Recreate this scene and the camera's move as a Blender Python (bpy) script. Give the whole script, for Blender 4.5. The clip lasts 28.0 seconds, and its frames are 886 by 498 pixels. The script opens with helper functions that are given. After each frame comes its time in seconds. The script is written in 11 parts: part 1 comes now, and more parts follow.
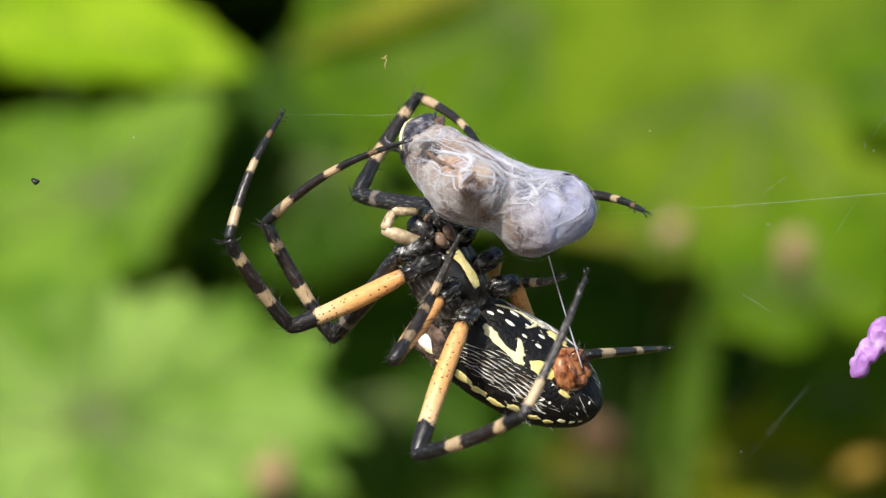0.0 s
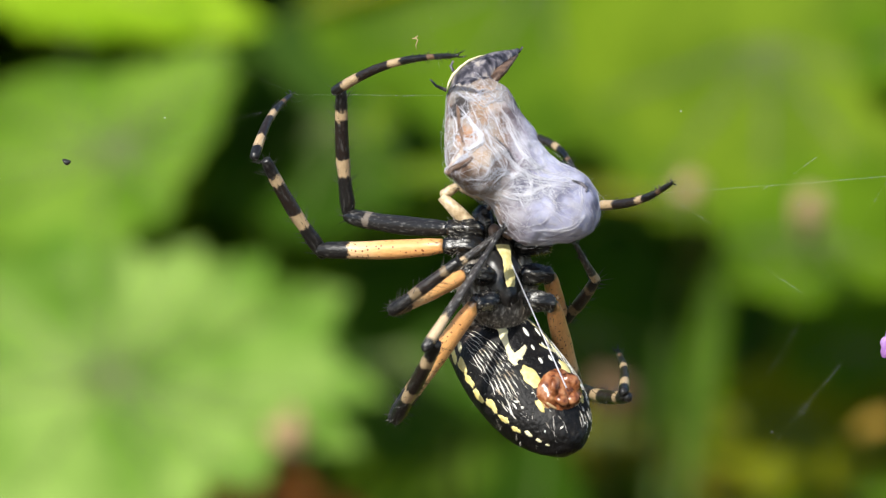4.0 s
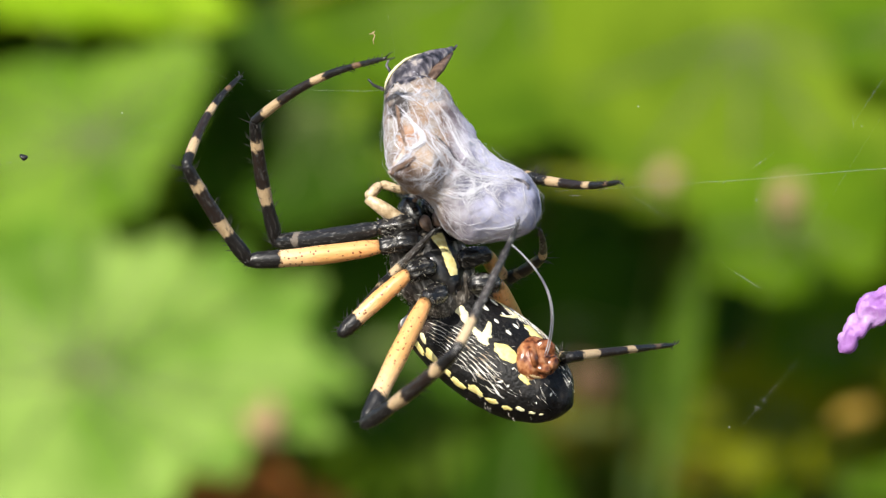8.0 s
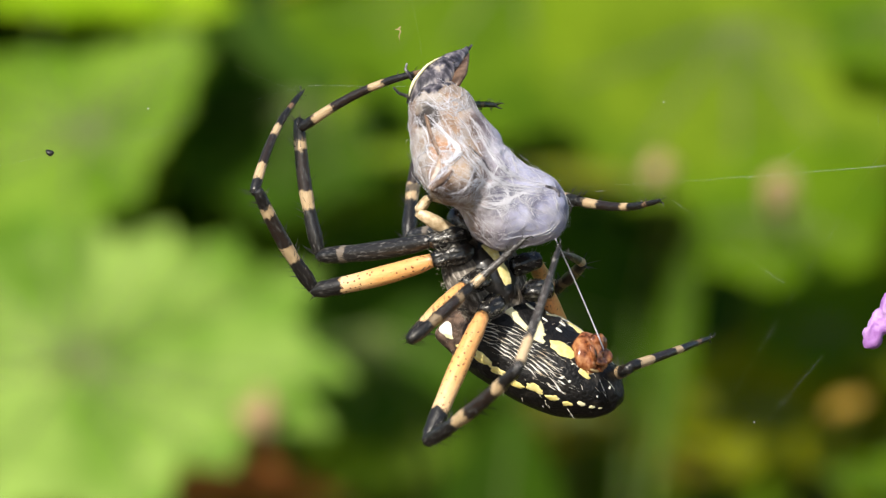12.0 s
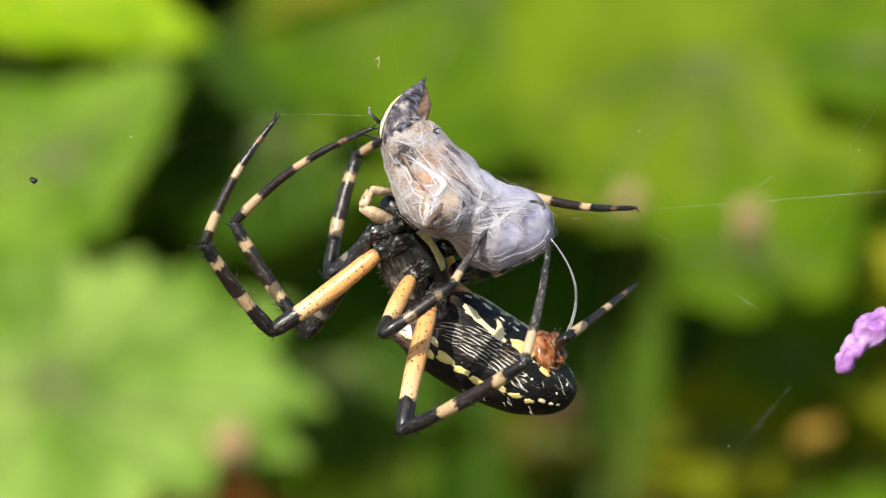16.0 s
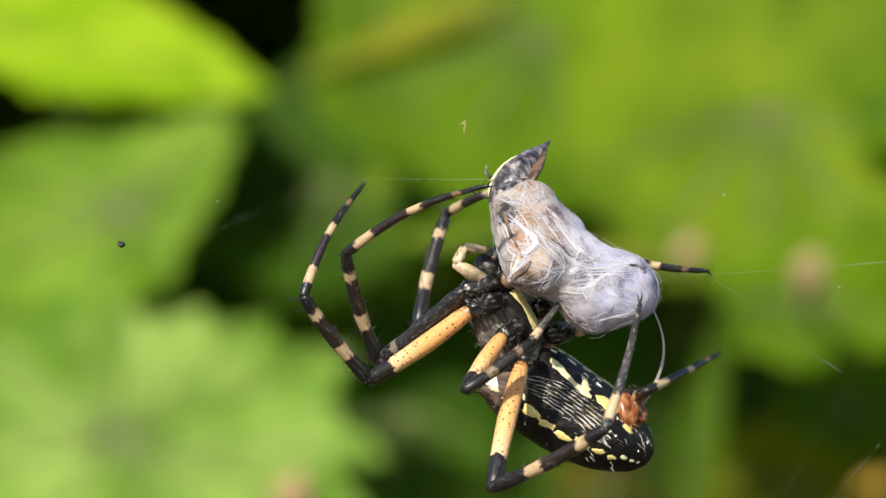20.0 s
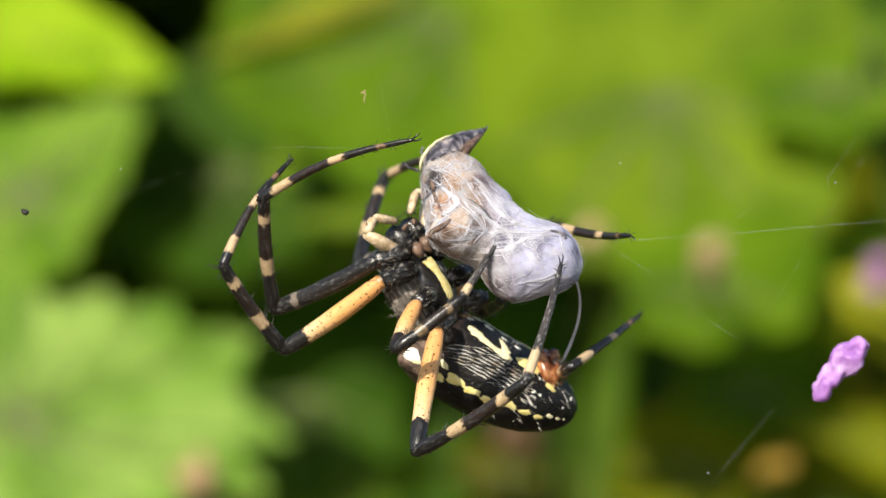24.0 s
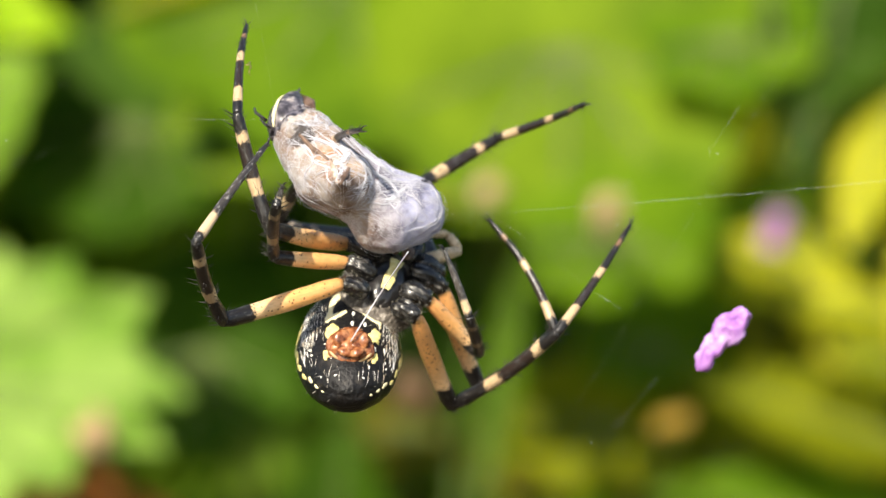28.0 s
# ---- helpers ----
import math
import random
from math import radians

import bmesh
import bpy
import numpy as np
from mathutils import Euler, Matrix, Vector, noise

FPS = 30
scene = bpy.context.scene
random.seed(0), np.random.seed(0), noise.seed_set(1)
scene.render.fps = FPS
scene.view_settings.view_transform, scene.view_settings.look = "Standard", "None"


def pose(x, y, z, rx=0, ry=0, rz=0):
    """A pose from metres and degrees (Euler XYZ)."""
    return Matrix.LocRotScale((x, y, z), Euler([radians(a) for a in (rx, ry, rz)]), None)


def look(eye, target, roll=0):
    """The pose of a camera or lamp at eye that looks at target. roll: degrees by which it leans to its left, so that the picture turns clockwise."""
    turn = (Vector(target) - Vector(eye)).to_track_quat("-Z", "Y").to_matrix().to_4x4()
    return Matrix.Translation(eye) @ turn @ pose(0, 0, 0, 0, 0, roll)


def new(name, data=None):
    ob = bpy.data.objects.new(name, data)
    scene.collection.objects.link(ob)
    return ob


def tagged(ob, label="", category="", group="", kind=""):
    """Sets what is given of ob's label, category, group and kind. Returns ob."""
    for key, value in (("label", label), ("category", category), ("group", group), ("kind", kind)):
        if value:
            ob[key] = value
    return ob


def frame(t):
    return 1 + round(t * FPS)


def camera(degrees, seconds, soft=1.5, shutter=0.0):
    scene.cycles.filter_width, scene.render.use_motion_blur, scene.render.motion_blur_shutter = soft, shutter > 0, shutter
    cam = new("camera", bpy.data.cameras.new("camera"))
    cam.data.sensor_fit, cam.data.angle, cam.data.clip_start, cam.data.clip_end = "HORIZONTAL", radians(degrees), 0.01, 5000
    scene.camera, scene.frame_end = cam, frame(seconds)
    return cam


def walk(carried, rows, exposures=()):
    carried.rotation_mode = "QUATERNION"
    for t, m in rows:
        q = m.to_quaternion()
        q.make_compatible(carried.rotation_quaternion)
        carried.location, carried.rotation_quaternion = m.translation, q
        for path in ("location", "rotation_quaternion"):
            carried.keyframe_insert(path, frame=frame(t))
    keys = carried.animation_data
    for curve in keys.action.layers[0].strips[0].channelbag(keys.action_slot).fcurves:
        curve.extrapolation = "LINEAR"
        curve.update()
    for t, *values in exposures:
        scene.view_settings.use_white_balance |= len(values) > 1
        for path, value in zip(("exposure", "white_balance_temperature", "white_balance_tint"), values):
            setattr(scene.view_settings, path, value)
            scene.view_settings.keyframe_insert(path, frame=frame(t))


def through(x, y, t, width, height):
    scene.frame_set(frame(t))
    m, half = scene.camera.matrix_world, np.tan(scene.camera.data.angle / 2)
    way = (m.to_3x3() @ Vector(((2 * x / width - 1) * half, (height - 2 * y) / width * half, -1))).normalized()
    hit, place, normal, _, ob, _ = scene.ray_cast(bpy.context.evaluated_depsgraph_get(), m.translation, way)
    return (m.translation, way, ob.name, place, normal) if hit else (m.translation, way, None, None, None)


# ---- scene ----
cam = camera(12, 28.0, soft=1.3)
cam.data.dof.use_dof = True
cam.data.dof.focus_distance = 0.449
cam.data.dof.aperture_fstop = 25
walk(cam, [
    (0, pose(0.00000, -0.44750, 0.90000, 90.000, 0, 0.000)),
    (0.5, pose(0.00111, -0.44750, 0.90237, 90.133, 0, 0.110)),
    (1, pose(0.00166, -0.44750, 0.90091, 89.768, 0, 0.165)),
    (1.5, pose(0.00058, -0.44750, 0.90228, 89.922, 0, 0.286)),
    (2, pose(0.00094, -0.44750, 0.90100, 89.818, 0, 0.249)),
    (2.5, pose(-0.00217, -0.44750, 0.90210, 89.577, 0, 0.304)),
    (3, pose(-0.00264, -0.44750, 0.90256, 89.388, 0, 0.214)),
    (3.5, pose(-0.00312, -0.44750, 0.90375, 89.267, 0, 0.070)),
    (5.5, pose(-0.00017, -0.44750, 0.90256, 89.342, 0, 0.261)),
    (6, pose(-0.00017, -0.44750, 0.90301, 89.023, 0, 0.354)),
    (6.5, pose(-0.00135, -0.44750, 0.90045, 88.989, 0, 0.402)),
    (7, pose(0.00071, -0.44750, 0.90641, 89.311, 0, 0.047)),
    (7.5, pose(0.00050, -0.44750, 0.90587, 89.081, 0, -0.154)),
    (8, pose(0.00070, -0.44750, 0.90449, 89.096, 0, -0.069)),
    (8.6, pose(0.00372, -0.44750, 0.90321, 89.129, 0, -0.066)),
    (9, pose(0.00417, -0.44750, 0.90577, 88.955, 0, -0.069)),
    (9.5, pose(0.00428, -0.44750, 0.90806, 88.839, 0, 0.166)),
    (10, pose(0.00179, -0.44750, 0.90650, 88.808, 0, 0.003)),
    (10.5, pose(-0.00242, -0.44750, 0.90733, 88.956, 0, 0.009)),
    (11, pose(-0.00382, -0.44750, 0.90780, 88.966, 0, -0.229)),
    (11.5, pose(-0.00411, -0.44750, 0.90570, 88.951, 0, -0.434)),
    (13.5, pose(-0.00697, -0.45248, 0.90444, 88.998, 0, -0.262)),
    (14, pose(-0.00726, -0.45374, 0.90281, 89.209, 0, -0.373)),
    (14.5, pose(-0.00770, -0.45387, 0.90676, 89.205, 0, -0.708)),
    (15, pose(-0.00540, -0.45399, 0.90312, 89.426, 0, -0.960)),
    (15.5, pose(-0.00383, -0.45412, 0.90453, 89.334, 0, -0.983)),
    (16, pose(-0.00599, -0.45425, 0.90481, 89.368, 0, -0.855)),
    (16.5, pose(-0.00488, -0.45437, 0.90603, 89.429, 0, -0.798)),
    (17, pose(-0.00498, -0.45450, 0.90959, 89.512, 0, -0.657)),
    (17.5, pose(-0.00219, -0.45463, 0.90782, 89.566, 0, -0.796)),
    (18, pose(-0.00238, -0.45475, 0.90613, 89.395, 0, -0.596)),
    (18.5, pose(-0.00192, -0.45488, 0.90305, 89.392, 0, -0.576)),
    (19, pose(-0.00241, -0.45501, 0.90633, 89.501, 0, -0.598)),
    (19.5, pose(-0.01054, -0.45564, 0.90579, 90.094, 0, -0.431)),
    (20, pose(-0.01034, -0.45628, 0.90685, 89.980, 0, -0.237)),
    (20.5, pose(-0.01139, -0.45692, 0.90546, 89.811, 0, -0.167)),
    (21, pose(-0.01178, -0.45757, 0.90417, 89.845, 0, -0.160)),
    (21.5, pose(-0.00811, -0.45821, 0.90736, 89.838, 0, -0.958)),
    (22, pose(-0.00584, -0.45886, 0.90701, 89.938, 0, -1.051)),
    (22.5, pose(-0.00724, -0.45972, 0.90431, 89.865, 0, -1.341)),
    (24.5, pose(-0.00983, -0.46321, 0.90418, 89.876, 0, -1.657)),
    (25, pose(-0.00973, -0.46409, 0.90395, 89.887, 0, -2.236)),
    (25.5, pose(-0.01208, -0.46422, 0.90037, 89.582, 0, -2.084)),
    (26, pose(-0.00736, -0.46436, 0.90086, 89.614, 0, -2.363)),
    (26.5, pose(-0.00829, -0.46449, 0.90515, 89.489, 0, -2.879)),
    (27, pose(-0.00626, -0.46462, 0.90524, 89.270, 0, -2.737)),
    (27.4, pose(-0.00676, -0.46473, 0.90796, 89.152, 0, -2.582)),
    (27.6, pose(-0.00706, -0.46478, 0.90563, 89.238, 0, -2.541)),
    (27.8, pose(-0.00698, -0.46483, 0.90613, 89.178, 0, -2.768)),
    (28, pose(-0.00767, -0.46489, 0.90671, 89.168, 0, -2.814)),
], exposures=[(0, 0.15, 6500, 10), (3, 0.20, 6350, 9), (7, 0.34, 6500, 10), (11, 0.28, 6800, 10), (16, 0.29, 6850, 10), (20, 0.24, 6800, 10), (22.5, 0.23, 6800, 10), (25, 0.41, 7000, 10), (28, 0.70, 7100, 10)])

# ---- light ----
world = bpy.data.worlds.new("sky")
scene.world = world
world.use_nodes = True
sky = world.node_tree.nodes.new("ShaderNodeTexSky")
sky.sky_type = "NISHITA"
sky.sun_disc = False
sky.sun_elevation = radians(36)
sky.sun_rotation = radians(204)
world.node_tree.links.new(sky.outputs[0], world.node_tree.nodes["Background"].inputs[0])
world.node_tree.nodes["Background"].inputs[1].default_value = 0.13
sun = new("sun", bpy.data.lights.new("sun", "SUN"))
sun.data.energy = 4.6
sun.data.angle = radians(0.53)
sun.data.color = (1.0, 0.95, 0.86)
sun.matrix_world = look((-0.36, -0.81, 1.894), (0, 0, 1.25))

U = 0.00006          # one unit of the animals' body plan, in metres


# ---- materials ----
def shader(name, rough=0.5, spec=0.5):
    m = bpy.data.materials.new(name)
    m.use_nodes = True
    nt = m.node_tree
    b = nt.nodes["Principled BSDF"]
    b.inputs["Roughness"].default_value = rough
    b.inputs["Specular IOR Level"].default_value = spec
    return m, nt, b


def node(nt, kind, **values):
    n = nt.nodes.new(kind)
    for k, v in values.items():
        n.inputs[k.replace("_", " ")].default_value = v
    return n


def noise_tex(nt, scale, detail=4.0, space="Object", stretch=None):
    c = nt.nodes.new("ShaderNodeTexCoord")
    n = node(nt, "ShaderNodeTexNoise", Scale=scale, Detail=detail)
    if stretch:
        mp = nt.nodes.new("ShaderNodeMapping")
        mp.inputs["Scale"].default_value = stretch
        nt.links.new(c.outputs[space], mp.inputs[0])
        nt.links.new(mp.outputs[0], n.inputs[0])
    else:
        nt.links.new(c.outputs[space], n.inputs[0])
    return n


def ramp(nt, source, stops, constant=False):
    r = nt.nodes.new("ShaderNodeValToRGB")
    cr = r.color_ramp
    if constant:
        cr.interpolation = "CONSTANT"
    while len(cr.elements) < len(stops):
        cr.elements.new(0.5)
    for e, (p, c) in zip(cr.elements, stops):
        e.position = p
        e.color = (*c, 1)
    nt.links.new(source, r.inputs[0])
    return r


def mix(nt, fac, a, b, mode="MIX"):
    n = nt.nodes.new("ShaderNodeMix")
    n.data_type = "RGBA"
    n.blend_type = mode
    for sock, v in ((n.inputs[0], fac), (n.inputs[6], a), (n.inputs[7], b)):
        if isinstance(v, (int, float)):
            sock.default_value = v
        elif isinstance(v, tuple):
            sock.default_value = (*v, 1)
        else:
            nt.links.new(v, sock)
    return n.outputs[2]


def bump(nt, b, height, strength=0.4, distance=0.0002):
    n = node(nt, "ShaderNodeBump", Strength=strength, Distance=distance)
    nt.links.new(height, n.inputs["Height"])
    nt.links.new(n.outputs[0], b.inputs["Normal"])


def mottled(name, stops, scale, rough=0.5, spec=0.5, relief=0.4, depth=0.0002, stretch=None, detail=5.0):
    m, nt, b = shader(name, rough, spec)
    n = noise_tex(nt, scale, detail, stretch=stretch)
    r = ramp(nt, n.outputs["Fac"], stops)
    nt.links.new(r.outputs[0], b.inputs["Base Color"])
    bump(nt, b, n.outputs["Fac"], relief, depth)
    return m


BLACK = (0.012, 0.011, 0.011)
CREAM = (0.55, 0.405, 0.24)
ORANGE = (0.820, 0.407, 0.149)


def banded(name, stops, rough=0.33, specks=0.0, glint=0.09):
    """Leg colours: bands along the segment, with grain, small dark pores and painted-in glints."""
    m, nt, b = shader(name, rough, 0.55)
    c = nt.nodes.new("ShaderNodeTexCoord")
    sep = nt.nodes.new("ShaderNodeSeparateXYZ")
    nt.links.new(c.outputs["Generated"], sep.inputs[0])
    wob = noise_tex(nt, 1900, 3)
    ad = nt.nodes.new("ShaderNodeMath")
    ad.operation = "MULTIPLY_ADD"
    ad.inputs[1].default_value = 0.10
    nt.links.new(wob.outputs["Fac"], ad.inputs[0])
    nt.links.new(sep.outputs[2], ad.inputs[2])
    sh = nt.nodes.new("ShaderNodeMath")
    sh.operation = "SUBTRACT"
    sh.inputs[1].default_value = 0.05
    nt.links.new(ad.outputs[0], sh.inputs[0])
    r = ramp(nt, sh.outputs[0], stops)
    grain = noise_tex(nt, 5200, 5, stretch=(1, 1, 0.25))
    g = ramp(nt, grain.outputs["Fac"], [(0.3, (0.82, 0.78, 0.74)), (0.62, (1.0, 1.0, 1.0))])
    col = mix(nt, 1.0, r.outputs[0], g.outputs[0], "MULTIPLY")
    if specks:
        v = node(nt, "ShaderNodeTexVoronoi", Scale=specks)
        nt.links.new(c.outputs["Object"], v.inputs[0])
        k = ramp(nt, v.outputs["Distance"], [(0.14, (0.20, 0.06, 0.025)), (0.23, (1, 1, 1))])
        col = mix(nt, 1.0, col, k.outputs[0], "MULTIPLY")
    # Pale specks painted over the dark for glints of hair and cuticle.
    glint_noise = noise_tex(nt, 4200, 4, stretch=(1, 1, 0.35))
    sc = ramp(nt, glint_noise.outputs["Fac"], [(0.52, (0, 0, 0)), (0.76, (glint, glint * 0.95, glint * 0.9))])
    nt.links.new(mix(nt, 1.0, col, sc.outputs[0], "LIGHTEN"), b.inputs["Base Color"])
    bump(nt, b, glint_noise.outputs["Fac"], 0.6, 0.00008)
    return m


def bands(*edges):
    """Alternating black and cream from the joint outwards, with soft edges; edges are where the colour changes."""
    stops, dark, tone = [(0.0, BLACK)], True, BLACK
    for k, e in enumerate(edges):
        after = (0.024, 0.016, 0.013) if k == 1 else BLACK
        a, c = (tone, CREAM) if dark else (CREAM, after)
        tone = tone if dark else after
        stops += [(e - 0.011, a), (e + 0.011, c)]
        dark = not dark
    return stops


m_femur = banded("orange_leg", [(0.0, BLACK), (0.03, (0.3, 0.16, 0.05)), (0.07, ORANGE), (0.45, (0.86, 0.46, 0.165)), (0.74, (0.87, 0.60, 0.33)), (0.755, BLACK), (1.0, BLACK)], 0.36, specks=1700)
m_femur_black = banded("black_leg", [(0.0, BLACK), (0.2, (0.016, 0.015, 0.015)), (0.72, (0.022, 0.02, 0.02)), (0.735, (0.20, 0.17, 0.14)), (0.79, (0.20, 0.17, 0.14)), (0.80, BLACK), (1.0, BLACK)], 0.32, glint=0.17)
m_tibia = banded("banded_tibia", bands(0.32, 0.46, 0.75, 0.83))
m_tibia_long = banded("banded_long_tibia", bands(0.34, 0.47, 0.77, 0.84))
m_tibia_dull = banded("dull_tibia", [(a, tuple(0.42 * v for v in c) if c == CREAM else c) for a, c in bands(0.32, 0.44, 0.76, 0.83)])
m_meta = banded("banded_metatarsus", bands(0.11, 0.24, 0.50, 0.59) + [(0.775, BLACK), (0.79, (0.20, 0.12, 0.07)), (0.83, (0.20, 0.12, 0.07)), (0.845, BLACK)])
m_meta_grey = banded("grey_metatarsus", [(0.0, BLACK), (0.06, BLACK), (0.09, (0.62, 0.47, 0.29)), (0.24, (0.60, 0.45, 0.28)), (0.27, (0.03, 0.027, 0.025)), (0.5, (0.06, 0.05, 0.045)), (0.7, (0.035, 0.03, 0.03)), (1.0, (0.02, 0.02, 0.02))], 0.4, glint=0.4)
m_black = mottled("black_cuticle", [(0.3, (0.008, 0.008, 0.008)), (0.62, (0.022, 0.02, 0.02)), (0.75, (0.09, 0.085, 0.08))], 1500, 0.3, 0.6, 0.6, 0.0001)
m_stripe = mottled("dull_yellow_stripe", [(0.3, (0.62, 0.52, 0.18)), (0.7, (0.80, 0.72, 0.38))], 1800, 0.5, 0.3, 0.5, 0.00008)
m_coxa = mottled("grey_black_coxa", [(0.40, (0.006, 0.0055, 0.0055)), (0.54, (0.014, 0.013, 0.012)), (0.64, (0.07, 0.066, 0.06)), (0.75, (0.42, 0.40, 0.36))], 2400, 0.27, 0.6, 0.8, 0.00016, (0.3, 1, 1))
m_carapace = mottled("silvery_carapace", [(0.3, (0.03, 0.026, 0.02)), (0.55, (0.14, 0.12, 0.10)), (0.72, (0.50, 0.46, 0.40))], 2600, 0.6, 0.3, 0.8, 0.0001, (1, 1, 0.3))
m_yellow = mottled("yellow_marking", [(0.3, (0.76, 0.60, 0.16)), (0.7, (0.88, 0.78, 0.36))], 1800, 0.45, 0.4, 0.4, 0.00006)
m_pale = mottled("pale_yellow_marking", [(0.3, (0.80, 0.71, 0.38)), (0.7, (0.9, 0.84, 0.55))], 1800, 0.45, 0.4, 0.4, 0.00006)
m_white = mottled("white_marking", [(0.3, (0.78, 0.76, 0.66)), (0.7, (0.9, 0.9, 0.84))], 1800, 0.45, 0.4, 0.4, 0.00006)
m_spin = mottled("red_brown_spinneret", [(0.34, (0.074, 0.021, 0.008)), (0.48, (0.262, 0.086, 0.031)), (0.66, (0.476, 0.221, 0.098))], 1300, 0.22, 0.6, 0.7, 0.0001)
m_plate = mottled("brown_grey_plate", [(0.36, (0.028, 0.022, 0.017)), (0.52, (0.11, 0.085, 0.066)), (0.68, (0.36, 0.31, 0.25))], 1900, 0.5, 0.3, 0.9, 0.00014)
m_tan = mottled("tan_fold", [(0.3, (0.30, 0.18, 0.07)), (0.7, (0.60, 0.44, 0.24))], 1500, 0.4)
m_palp = mottled("cream_palp", [(0.35, (0.42, 0.30, 0.17)), (0.65, (0.74, 0.60, 0.40))], 1500, 0.4)
m_hair = shader("dark_bristle", 0.4)[0]
m_hair.node_tree.nodes["Principled BSDF"].inputs["Base Color"].default_value = (0.03, 0.027, 0.024, 1)
m_down = shader("pale_hair", 0.5)[0]
m_down.node_tree.nodes["Principled BSDF"].inputs["Base Color"].default_value = (0.5, 0.46, 0.38, 1)


def abdomen_material():
    m, nt, b = shader("black_abdomen", 0.46, 0.30)
    c = nt.nodes.new("ShaderNodeTexCoord")
    sep = nt.nodes.new("ShaderNodeSeparateXYZ")
    nt.links.new(c.outputs["Object"], sep.inputs[0])
    dots = noise_tex(nt, 900, 3)
    base = ramp(nt, dots.outputs["Fac"], [(0.35, (0.004, 0.004, 0.004)), (0.6, (0.009, 0.008, 0.008)), (0.74, (0.03, 0.026, 0.022))])
    fore = nt.nodes.new("ShaderNodeMapRange")
    fore.inputs[1].default_value, fore.inputs[2].default_value = 0.0050, 0.0085
    nt.links.new(sep.outputs[2], fore.inputs[0])
    brown = ramp(nt, dots.outputs["Fac"], [(0.35, (0.035, 0.022, 0.016)), (0.65, (0.20, 0.13, 0.095))])
    ground_tone = mix(nt, fore.outputs[0], base.outputs[0], brown.outputs[0])
    nt.links.new(ground_tone, b.inputs["Base Color"])
    fine = noise_tex(nt, 2400, 5)
    bump(nt, b, fine.outputs["Fac"], 0.9, 0.00022)
    return m


m_abdomen = abdomen_material()
m_streak = mottled("pale_streak", [(0.34, (0.46, 0.36, 0.25)), (0.43, (0.72, 0.66, 0.54)), (0.54, (0.88, 0.86, 0.80))], 900, 0.45, 0.4, 0.3, 0.00005)


